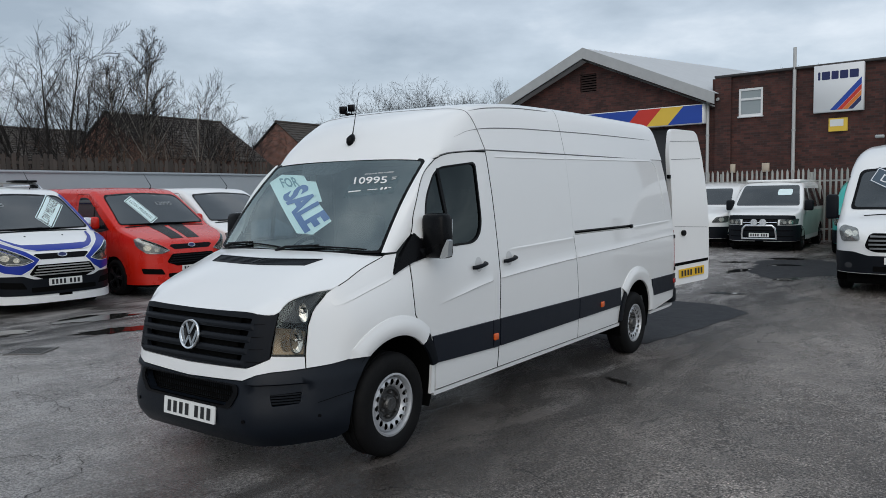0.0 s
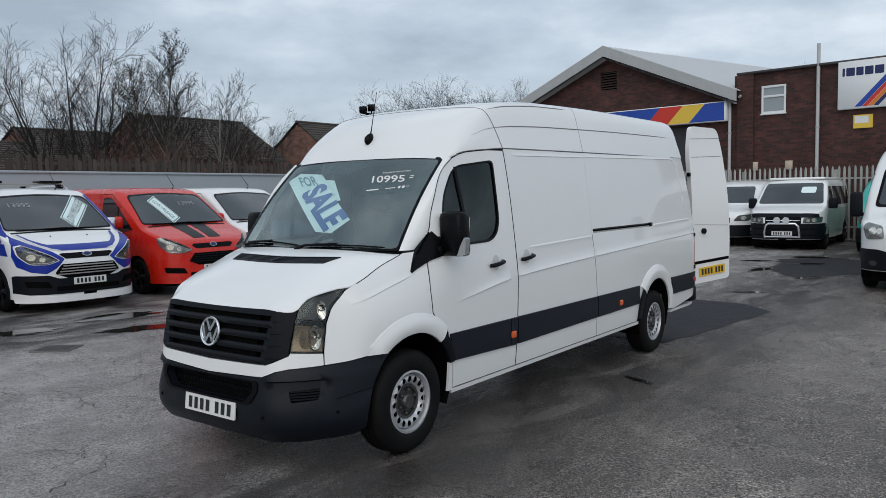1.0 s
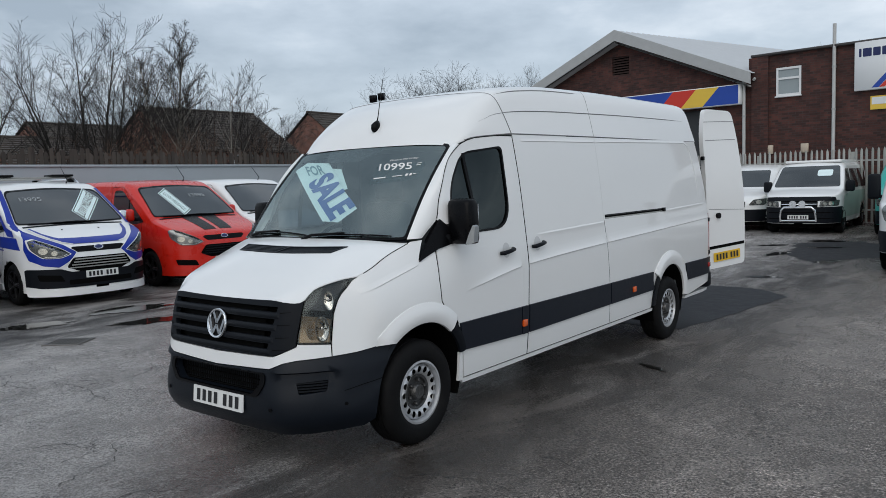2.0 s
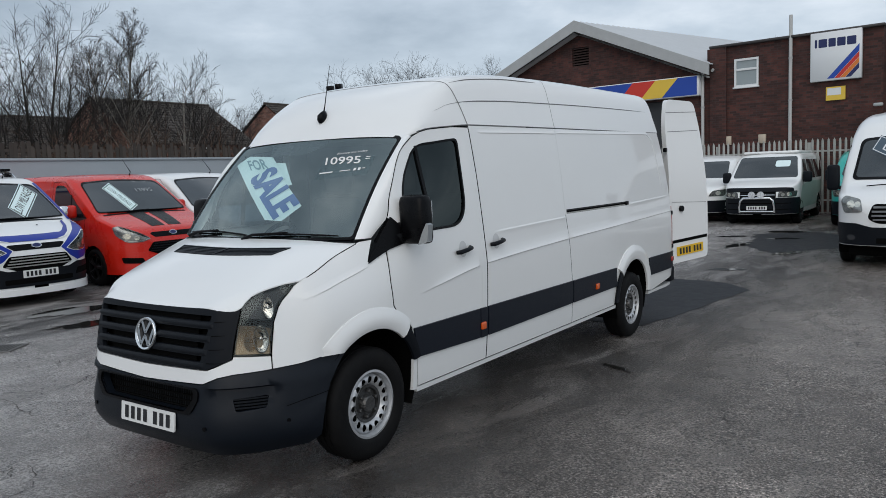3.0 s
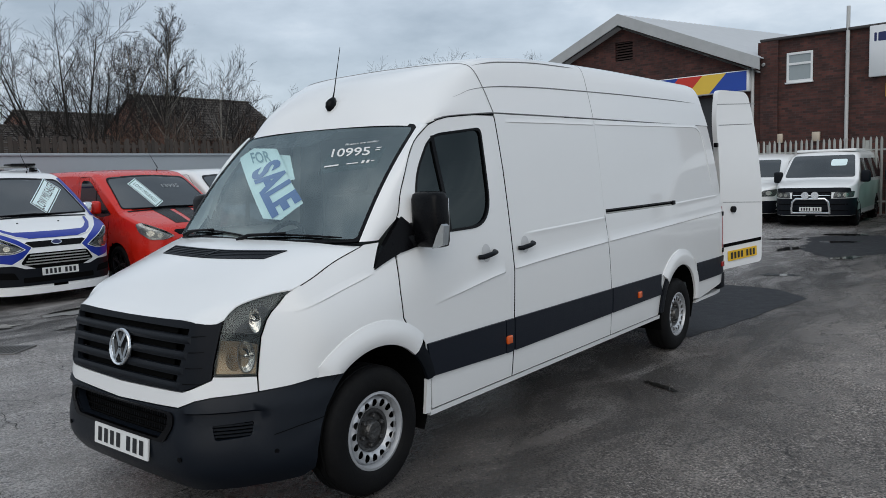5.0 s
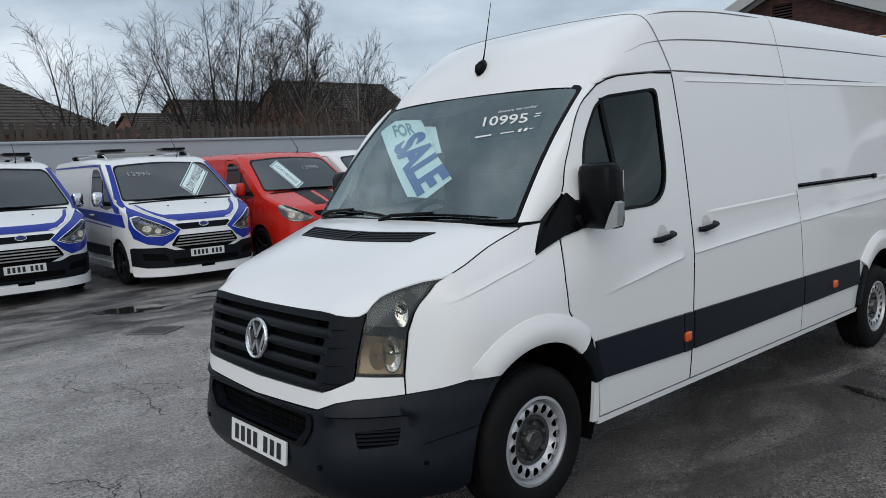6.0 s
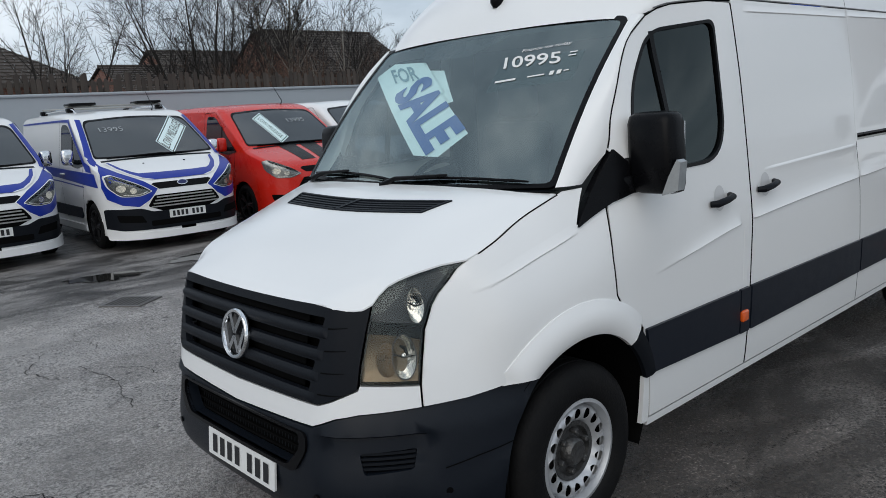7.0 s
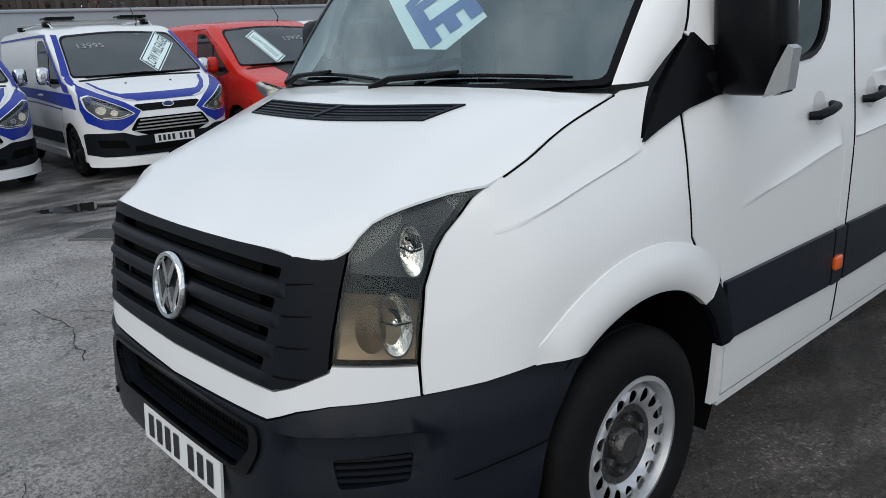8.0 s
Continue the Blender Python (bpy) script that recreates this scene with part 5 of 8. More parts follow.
def custom_van(m, paint, label, stripes=None, bumper=None, spoiler=False, bars=False, board=None, price="", price_at=(-0.43, 1.685), wheel="alloy", mirror=None, dark_hood=False, group="vans parked along the wall"):
    van = thing("panel_van", label, "van", m, group)
    sh = Shell(CUSTOM_TOP, 0.985, 4.97, axles=(1.02, 3.95), arch=0.38, roof_r=0.14, tum=0.125, nose=0.80, nose_m=2.2, nose_n=3.1, crown=0.035)
    body = part("body", sh.bm, paint, van)
    F, A = sh.front, sh.above
    arch_liners(sh, van)
    underside(van, 0.985, 4.97)
    # windscreen, side windows
    ws = rounded([(-0.885, 1.285), (0.0, 1.262), (0.885, 1.285), (0.765, 1.835), (0.0, 1.885), (-0.765, 1.835)], [0.05, 0.6, 0.05, 0.09, 0.5, 0.09])
    screen = lay(van, "windscreen", ws, F, M_SMOKE, 0.006, 0.0, 0.06)
    lay(screen, "screen_edge", ws, F, M_BLACK, 0.009, 0.0, 0.05, [rounded([(-0.862, 1.305), (0.0, 1.285), (0.862, 1.305), (0.745, 1.812), (0.0, 1.862), (-0.745, 1.812)], [0.05, 0.6, 0.05, 0.09, 0.5, 0.09])])
    for s in (-1, 1):
        S = sh.side(s)
        d = new("front_door")
        d.parent = van
        seam = rounded([(1.44, 0.46), (2.42, 0.40), (2.46, 1.22), (2.42, 1.87), (1.98, 1.87), (1.22, 1.16)], 0.06)
        bm = bmesh.new()
        sheet(bm, seam, S, 0.12, 0.002, 0.0, [[(u + (1.95 - u) * 0.012, v + (1.15 - v) * 0.012) for u, v in seam]])
        part("door_seam", bm, M_VOID, d)
        lay(d, "door_window", rounded([(1.16, 1.20), (1.50, 1.15), (2.35, 1.27), (2.32, 1.80), (2.00, 1.80)], [0.02, 0.10, 0.08, 0.09, 0.12]), S, M_DARKGLASS, 0.006, 0.0, 0.06)
        lay(d, "window_bar", rect(1.70, 1.735, 1.18, 1.62), S, M_BLACK, 0.010, 0.004, 0.1)
        bm = bmesh.new()
        box(bm, -0.02, 0.02, -0.09, 0.09, -0.016, 0.016, 0.012, 2, m=Matrix.Translation(S(2.27, 1.06, 0.018)))
        part("door_handle", bm, paint, d)
        lay(van, "side_moulding", rounded([(1.5, 0.42), (3.52, 0.42), (3.52, 0.60), (1.5, 0.58)], 0.04), S, M_PLASTIC if not stripes else M_TRIM, 0.012, 0.012, 0.15)
        lay(van, "sill", [(1.42, 0.24), (3.55, 0.24), (3.55, 0.33), (1.42, 0.33)], S, stripes and M_WHITE or M_PLASTIC, 0.02, 0.02, 0.2)
        side_mirror(van, s, 1.11, 1.42, 1.33, mirror or M_PLASTIC, (0.085, 0.06, 0.115))
        if stripes:
            lay(van, "side_stripe", [(0.62, 0.90), (1.30, 0.93), (2.6, 1.00), (4.85, 1.06), (4.85, 1.20), (2.5, 1.14), (1.42, 1.11), (0.72, 1.09)], S, stripes, 0.004, 0.0, 0.12)
            lay(van, "stripe_line", [(1.25, 0.88), (2.6, 0.935), (4.85, 0.975), (4.85, 0.995), (2.6, 0.955), (1.25, 0.90)], S, stripes, 0.004, 0.0, 0.12)
            lay(van, "pillar_stripe", [(0.80, 1.10), (1.06, 1.12), (1.96, 1.83), (2.45, 1.845), (4.8, 1.84), (4.8, 1.865), (2.45, 1.875), (1.94, 1.87), (1.10, 1.25), (0.88, 1.20)], S, stripes, 0.011, 0.0, 0.03)
        # headlamp, swept from the grille's corner up to the wing
        hl = rounded([(s * 0.455, 0.825), (s * 0.60, 0.772), (s * 0.80, 0.775), (s * 0.905, 0.90), (s * 0.925, 1.045), (s * 0.86, 1.060), (s * 0.72, 0.985), (s * 0.56, 0.900)], [0.015, 0.04, 0.05, 0.05, 0.02, 0.02, 0.06, 0.06])
        lamp = lamp_unit(van, hl, F, [(s * 0.790, 0.885, 0.050), (s * 0.665, 0.848, 0.038)], bowl=M_LAMPPALE if paint == M_RED else None)
        lay(lamp, "lamp_brow", [(s * 0.48, 0.832), (s * 0.56, 0.895), (s * 0.72, 0.978), (s * 0.86, 1.050), (s * 0.85, 1.020), (s * 0.72, 0.945), (s * 0.57, 0.868)], F, M_VOID, 0.0135, 0.0, 0.04)
        lay(lamp, "running_light", [(s * 0.50, 0.818), (s * 0.60, 0.784), (s * 0.78, 0.786), (s * 0.78, 0.797), (s * 0.605, 0.797), (s * 0.51, 0.827)], F, M_CHROME, 0.0135, 0.0, 0.04)
        if stripes:
            blue = [(s * 0.36, 0.845), (s * 0.49, 0.705), (s * 0.62, 0.622), (s * 0.80, 0.655), (s * 0.925, 0.74), (s * 0.955, 0.90), (s * 0.95, 1.13), (s * 0.90, 1.205), (s * 0.74, 1.085), (s * 0.52, 0.965)]
            lay(van, "lamp_stripe", rounded(blue, 0.015), F, stripes, 0.006, 0.0, 0.03)
            lay(van, "pillar_stripe", [(s * 0.885, 1.235), (s * 0.975, 1.215), (s * 0.965, 1.30), (s * 0.835, 1.86), (s * 0.775, 1.848), (s * 0.895, 1.30)], F, stripes, 0.011, 0.0, 0.03)
            cu, cv = s * 0.68, 0.86
            for nm, line, k0, k1 in (("stripe_edge", blue, 1.045, 1.0), ("lamp_edge", hl, 1.075, 1.012)):
                grown = [[(cu + (u - cu) * k, cv + (v - cv) * k) for u, v in line] for k in (k0, k1)]
                lay(van, nm, grown[0], F, M_WHITE, 0.0095, 0.0, 0.03, [grown[1]])
    # grilles
    lay(van, "upper_grille", rounded([(-0.36, 0.845), (0.36, 0.845), (0.44, 0.905), (0.40, 0.930), (-0.40, 0.930), (-0.44, 0.905)], 0.015), F, M_BLACK, 0.006, 0.01, 0.05)
    gr = lay(van, "grille", rounded([(-0.30, 0.53), (0.30, 0.53), (0.52, 0.62), (0.42, 0.765), (-0.42, 0.765), (-0.52, 0.62)], 0.03), F, M_VOID, 0.006, 0.01, 0.05)
    for k in range(4):
        z = 0.600 + k * 0.042
        w = 0.475 - 0.026 * k
        lay(gr, "grille_bar", rect(-w, w, z, z + 0.017), F, M_PLASTIC if paint == M_RED else M_GALV, 0.022, 0.015, 0.06)
    lay(van, "badge", [(0.075 * math.cos(k * math.tau / 20), 0.90 + 0.034 * math.sin(k * math.tau / 20)) for k in range(20)], F, M_CHROME, 0.02, 0.012, 0.04)
    lay(van, "badge_centre", [(0.064 * math.cos(k * math.tau / 20), 0.90 + 0.026 * math.sin(k * math.tau / 20)) for k in range(20)], F, M_SIGNNAVY, 0.023, 0.004, 0.04)
    # bumper
    bp = lay(van, "bumper", rounded([(-0.945, 0.30), (0.945, 0.30), (0.955, 0.60), (0.60, 0.60), (0.46, 0.545), (-0.46, 0.545), (-0.60, 0.60), (-0.955, 0.60)], 0.03), F, bumper or M_PLASTIC, 0.012, 0.012, 0.07)
    lay(bp, "lower_intake", rounded(rect(-0.50, 0.50, 0.345, 0.42), 0.02), F, M_VOID, 0.016, 0.0, 0.06)
    for s in (-1, 1):
        lay(bp, "fog_recess", rounded([(s * 0.55, 0.40), (s * 0.84, 0.42), (s * 0.86, 0.52), (s * 0.60, 0.50)], 0.02), F, M_VOID, 0.016, 0.0, 0.06)
    if spoiler:
        lay(van, "front_spoiler", rounded([(-0.93, 0.17), (0.93, 0.17), (0.945, 0.33), (0.70, 0.275), (0.3, 0.262), (-0.3, 0.262), (-0.70, 0.275), (-0.945, 0.33)], 0.02), lambda u, v, d: F(u, max(v, 0.36), d) + Vector((0, 0.02, min(0, v - 0.36))), M_WHITE, 0.03, 0.03, 0.07)
    number_plate(van, lambda u, v, d: F(u, 0.49 + v, 0) * Vector((1, 0, 1)) + Vector((0, -0.015 - d, 0)))
    # bonnet graphics and seams
    if stripes:
        rim = [(0.0, 0.125), (0.36, 0.138), (0.50, 0.20), (0.62, 0.34), (0.72, 0.56), (0.78, 0.82)]
        back = [(0.735, 0.80), (0.665, 0.56), (0.565, 0.40), (0.50, 0.335), (0.25, 0.305), (0.0, 0.298)]
        lay(van, "bonnet_stripe", rim + back + [(-x, y) for x, y in back[-2::-1]] + [(-x, y) for x, y in rim[:0:-1]], A, stripes, 0.009, 0.0, 0.04)
        for s in (-1, 1):
            path = [(s * x, y) for x, y in rim[1:]]
            lay(van, "stripe_edge", path + [(x + s * 0.026, y - 0.004) for x, y in path[::-1]], A, M_WHITE, 0.013, 0.0, 0.04)
            lay(van, "washer_jet", oval_at(s * 0.30, 0.66, 0.014, 0.010), A, M_PLASTIC, 0.010, 0.008, 0.02)
    if dark_hood:
        for u0, u1 in ((-0.37, -0.05), (0.05, 0.37)):
            lay(van, "bonnet_stripe", rounded([(u0 * 0.8, 0.24), (u1 * 0.8, 0.24), (u1, 0.95), (u0, 0.95)], 0.01), A, M_BLACK, 0.004, 0.0, 0.08)
    bm = bmesh.new()
    sheet(bm, [(-0.82, 0.855), (0.82, 0.855), (0.82, 0.895), (-0.82, 0.895)], A, 0.08, 0.004)
    part("scuttle", bm, M_PLASTIC, van)
    for s in (-1, 1):
        bm = bmesh.new()
        tube(bm, [A(s * 0.30 - 0.42, 0.925, 0.018), A(s * 0.30, 0.915, 0.02), A(s * 0.30 + 0.40, 0.935, 0.018)], [0.012, 0.014, 0.008], 6)
        part("wiper", bm, M_BLACK, van)
    if bars:
        for s in (-1, 1):
            rail = new("roof_rail")
            rail.parent = van
            bm = bmesh.new()
            tube(bm, [A(s * 0.70, y, 0.0) + Vector((0, 0, h)) for y, h in ((2.2, 0.0), (2.3, 0.05), (3.2, 0.06), (4.3, 0.05), (4.4, 0.0))], 0.016, 8)
            part("rail_tube", bm, M_CHROME, rail)
            for y in (2.5, 4.1):
                bm = bmesh.new()
                box(bm, -0.05, 0.05, -0.06, 0.06, -0.02, 0.05, 0.015, 2, m=Matrix.Translation(A(s * 0.70, y, 0.03)))
                part("rail_foot", bm, M_BLACK, rail)
        for y in (2.55, 3.95):
            bm = bmesh.new()
            box(bm, -0.75, 0.75, y - 0.035, y + 0.035, 2.06, 2.09, 0.012, 2)
            part("cross_bar", bm, M_GALV, van)
        for s in (-1, 1):
            bm = bmesh.new()
            box(bm, s * 0.52 - 0.2, s * 0.52 + 0.2, 2.4, 2.75, 2.09, 2.13, 0.015, 2)
            part("bar_clamp", bm, M_BLACK, van)
    bm = bmesh.new()
    p = A(0.42, 2.05, 0)
    tube(bm, [p, p + Vector((0.0, -0.05, 0.06)), p + Vector((0.02, 0.25, 0.32))], [0.014, 0.008, 0.003], 6)
    part("aerial", bm, M_BLACK, van)
    W = wheel_meshes(0.335, 0.215, 0.225, wheel)
    for y in sh.axles:
        for s in (-1, 1):
            add_wheel(van, W, s * 0.865, y, 0.335)
    if board:
        windscreen_board(van, F, *board)
    if price:
        bm = bmesh.new()
        letters(bm, price, 0.062, lambda u, v, d: F(price_at[0] + u, price_at[1] + v, d), 0.34, 0.012)
        part("price_sticker", bm, M_CHALK, van, smooth=False)
    return van


LOW_MILEAGE = (0.41, 1.565, 0.60, 0.25, 40, [("LOW MILEAGE", 0.0, 0.0, 0.115, 0.54)])
custom_van(pose(-7.72, 2.41, 0, 0, 0, 87.5), M_WHITE, "white panel van with blue stripes and a low mileage board", stripes=M_BLUE, spoiler=True, bars=True, board=LOW_MILEAGE, price="13995", mirror=M_CHROME)
custom_van(pose(-8.2, 0.02, 0, 0, 0, 88), M_WHITE, "white panel van with blue stripes and roof bars", stripes=M_BLUE, spoiler=True, bars=True, board=(-0.62, 1.50, 0.62, 0.20, 24, [("LOW MILEAGE", 0.0, 0.0, 0.10, 0.52)], M_NAVY), price="13995", mirror=M_CHROME)
custom_van(pose(-7.75, 4.85, 0, 0, 0, 88), M_RED, "red panel van with dark bonnet stripes", bumper=M_RED, dark_hood=True, board=(-0.245, 1.55, 0.47, 0.24, -66, [("LOW MILEAGE", 0.0, 0.0, 0.085, 0.37)], M_GREENINK), price="13995", price_at=(0.34, 1.66), mirror=M_RED)
custom_van(pose(-8.0, 7.05, 0, 0, 0, 90), M_WHITE, "plain white panel van beside the red one", price="")


def big_van(m, label):
    """Tall white van with a wide slatted grille."""
    van = thing("high_roof_van", label, "van", m, "vans on the far side of the yard")
    top = [(0.0, 0.62), (0.02, 0.86), (0.06, 1.02), (0.14, 1.12), (0.35, 1.22), (0.85, 1.40), (1.10, 1.62), (1.50, 2.05), (1.70, 2.22), (1.95, 2.42), (2.4, 2.58), (3.2, 2.66), (5.9, 2.66), (5.98, 2.5)]
    sh = Shell(top, 1.03, 5.98, belt=1.1, tum=0.17, nose=0.75, low=0.36, roof_r=0.34, axles=(1.02, 4.77), arch=0.40, nose_m=2.6, nose_n=2.8, crown=0.1)
    part("body", sh.bm, M_WHITE, van)
    F, A = sh.front, sh.above
    arch_liners(sh, van)
    underside(van, 1.03, 5.98)
    ws = rounded([(-0.86, 1.40), (0.86, 1.40), (0.76, 2.10), (0.0, 2.16), (-0.76, 2.10)], [0.08, 0.08, 0.10, 0.5, 0.10])
    screen = lay(van, "windscreen", ws, F, M_SMOKE, 0.006, 0.0, 0.07)
    lay(screen, "screen_edge", ws, F, M_BLACK, 0.009, 0.0, 0.06, [rounded([(-0.81, 1.44), (0.81, 1.44), (0.72, 2.06), (0.0, 2.12), (-0.72, 2.06)], [0.08, 0.08, 0.10, 0.5, 0.10])])
    windscreen_board(van, F, -0.12, 1.80, 0.95, 0.28, -28, [("DIESEL", 0.0, 0.0, 0.13, 0.66)], M_SIGN, mat("smoky_board", (0.06, 0.09, 0.12), 0.3), True)
    gr = lay(van, "grille", rounded([(-0.56, 0.80), (-0.42, 0.72), (0.42, 0.72), (0.56, 0.80), (0.48, 1.03), (-0.48, 1.03)], 0.07), F, M_VOID, 0.006, 0.01, 0.05)
    for k in range(4):
        z = 0.765 + k * 0.064
        w = 0.50 - 0.02 * abs(k - 1.5)
        lay(gr, "grille_bar", rect(-w, w, z, z + 0.028), F, M_STEELBAR, 0.03, 0.02, 0.06)
    lay(van, "badge", [(0.085 * math.cos(k * math.tau / 20), 0.885 + 0.034 * math.sin(k * math.tau / 20)) for k in range(20)], F, M_SIGNNAVY, 0.04, 0.012, 0.04)
    for s in (-1, 1):
        S = sh.side(s)
        lamp_unit(van, rounded([(s * 0.62, 0.90), (s * 0.90, 0.88), (s * 0.96, 1.08), (s * 0.90, 1.16), (s * 0.66, 1.10)], 0.05), F, [(s * 0.80, 1.02, 0.06), (s * 0.70, 1.02, 0.045)], bowl=M_LAMPPALE)
        lay(van, "bonnet_slot", rounded(rect(min(s * 0.22, s * 0.62), max(s * 0.22, s * 0.62), 0.66, 0.70), 0.01), A, M_VOID, 0.004, 0.0, 0.06)
        lay(van, "door_window", rounded([(1.20, 1.42), (2.2, 1.36), (2.2, 2.0), (1.62, 2.0)], 0.07), S, M_DARKGLASS, 0.006, 0.0, 0.08)
        lay(van, "side_moulding", rect(1.5, 4.3, 0.55, 0.75), S, M_PLASTIC, 0.012, 0.012, 0.2)
        side_mirror(van, s, 1.16, 1.1, 1.45, M_PLASTIC, (0.10, 0.09, 0.22))
    bp = lay(van, "bumper", rounded([(-1.02, 0.37), (1.02, 0.37), (1.02, 0.72), (0.72, 0.72), (0.50, 0.66), (-0.50, 0.66), (-0.72, 0.72), (-1.02, 0.72)], 0.03), F, M_PLASTIC, 0.014, 0.014, 0.08)
    lay(bp, "lower_intake", rounded(rect(-0.42, 0.42, 0.40, 0.49), 0.02), F, M_VOID, 0.018, 0.0, 0.06)
    for s in (-1, 1):
        lay(bp, "fog_light", [(s * 0.78 + 0.06 * math.cos(k * math.tau / 14), 0.49 + 0.045 * math.sin(k * math.tau / 14)) for k in range(14)], F, M_HOUSING, 0.018, 0.0, 0.06)
    number_plate(van, lambda u, v, d: F(u, 0.585 + v, 0) * Vector((1, 0, 1)) + Vector((0, -0.03 - d, 0)))
    W = wheel_meshes(0.345, 0.225, 0.215, "silver")
    for y in sh.axles:
        for s in (-1, 1):
            add_wheel(van, W, s * 0.90, y, 0.345)
    return van


big_van(pose(3.08, 10.35, 0.0, 0, 0, 2), "tall white high-roof van with a slatted dark grille")


def camper(m):
    """White and mint camper van with a bull bar and spot lamps."""
    van = thing("camper_van", "white and mint camper van with a chrome bull bar", "van", m, "vans on the far side of the yard")
    top = [(0.0, 0.60), (0.03, 0.80), (0.08, 0.95), (0.18, 1.05), (0.45, 1.14), (0.86, 1.24), (1.10, 1.45), (1.42, 1.75), (1.62, 1.88), (1.9, 1.945), (4.7, 1.97), (4.89, 1.90)]
    sh = Shell(top, 0.95, 4.9, belt=1.05, tum=0.15, nose=0.8, low=0.30, roof_r=0.17, axles=(0.95, 3.95), arch=0.38, nose_m=2.8, nose_n=3.2)
    part("body", sh.bm, M_WHITE, van)
    F, A = sh.front, sh.above
    arch_liners(sh, van)
    underside(van, 0.95, 4.9)
    lay(van, "windscreen", rounded([(-0.85, 1.26), (0.85, 1.26), (0.74, 1.83), (-0.74, 1.83)], 0.07), F, M_SMOKE, 0.006, 0.0, 0.07)
    lay(van, "sticker", rounded(rect(0.22, 0.60, 1.55, 1.72), 0.05), F, M_BOARD, 0.010, 0.0, 0.06)
    lay(van, "bonnet_lip", rounded([(-0.86, 0.90), (0.86, 0.90), (0.84, 1.0), (-0.84, 1.0)], 0.02), F, M_PLASTIC, 0.02, 0.02, 0.06)
    gr = lay(van, "grille", rounded([(-0.46, 0.74), (0.46, 0.74), (0.46, 0.90), (-0.46, 0.90)], 0.02), F, M_VOID, 0.006, 0.0, 0.06)
    for k in range(3):
        lay(gr, "grille_bar", rect(-0.44, 0.44, 0.76 + k * 0.048, 0.775 + k * 0.048), F, M_CHROME if k == 1 else M_PLASTIC, 0.014, 0.008, 0.08)
    bp = lay(van, "bumper", rounded([(-0.95, 0.31), (0.95, 0.31), (0.95, 0.74), (-0.95, 0.74)], 0.04), F, M_PLASTIC, 0.012, 0.012, 0.08)
    for k in range(2):
        lay(bp, "bumper_groove", rect(-0.8, 0.8, 0.42 + k * 0.16, 0.445 + k * 0.16), F, M_VOID, 0.016, 0.0, 0.08)
    for s in (-1, 1):
        S = sh.side(s)
        lamp_unit(van, rounded([(s * 0.50, 0.75), (s * 0.90, 0.76), (s * 0.92, 0.92), (s * 0.52, 0.89)], 0.03), F, [(s * 0.76, 0.83, 0.055), (s * 0.62, 0.82, 0.045)])
        bm = bmesh.new()
        r = lathe(bm, [(-0.10, 0.0005), (-0.10, 0.09), (-0.03, 0.085), (0.02, 0.04)], 20, "Y")
        spot = part("spot_lamp", bm, M_CHROME, van)
        spot.matrix_basis = pose(s * 0.115, -0.06, 0.83)
        lay(van, "mint_side", [(0.75, 0.42), (4.75, 0.42), (4.8, 1.10), (2.0, 1.12), (0.95, 1.02)], S, M_MINT, 0.004, 0.0, 0.15, [rect(3.56, 4.34, 0.43, 0.72)])
        lay(bp, "bumper_end", rounded([(0.04, 0.31), (0.56, 0.31), (0.60, 0.50), (0.66, 0.74), (0.10, 0.74)], 0.03), S, M_PLASTIC, 0.014, 0.014, 0.05)
        lay(van, "door_window", rounded([(1.18, 1.22), (1.98, 1.18), (1.96, 1.74), (1.52, 1.74)], 0.05), S, M_DARKGLASS, 0.007, 0.0, 0.07)
        for y0, y1 in ((2.08, 3.25), (3.33, 4.6)):
            lay(van, "side_window", rounded(rect(y0, y1, 1.20, 1.74), 0.05), S, M_DARKGLASS, 0.007, 0.0, 0.1)
        lay(van, "side_bar", rect(1.4, 3.5, 0.25, 0.32), S, M_CHROME, 0.05, 0.03, 0.2)
        side_mirror(van, s, 1.06, 1.15, 1.27, M_PLASTIC)
    bar = new("bull_bar")
    bar.parent = van
    bm = bmesh.new()
    tube(bm, [(-0.44, -0.04, 0.36), (-0.44, -0.09, 0.5), (-0.42, -0.1, 0.66), (-0.34, -0.11, 0.74), (0.34, -0.11, 0.74), (0.42, -0.1, 0.66), (0.44, -0.09, 0.5), (0.44, -0.04, 0.36)], 0.03, 10)
    part("bar_hoop", bm, M_CHROME, bar)
    bm = bmesh.new()
    tube(bm, [(-0.44, -0.05, 0.38), (0.44, -0.05, 0.38)], 0.022, 8)
    part("bar_rail", bm, M_CHROME, bar)
    number_plate(van, lambda u, v, d: Vector((u, -0.075 - d, 0.475 + v)))
    bm = bmesh.new()
    box(bm, -0.74, 0.74, 1.75, 4.5, 1.93, 2.0, 0.03, 2)
    part("pop_top", bm, M_WHITE, van)
    W = wheel_meshes(0.34, 0.215, 0.22, "alloy")
    for y in sh.axles:
        for s in (-1, 1):
            add_wheel(van, W, s * 0.84, y, 0.34)
    return van


camper(pose(-0.92, 18.2, 0.055, 0, 0, 1))


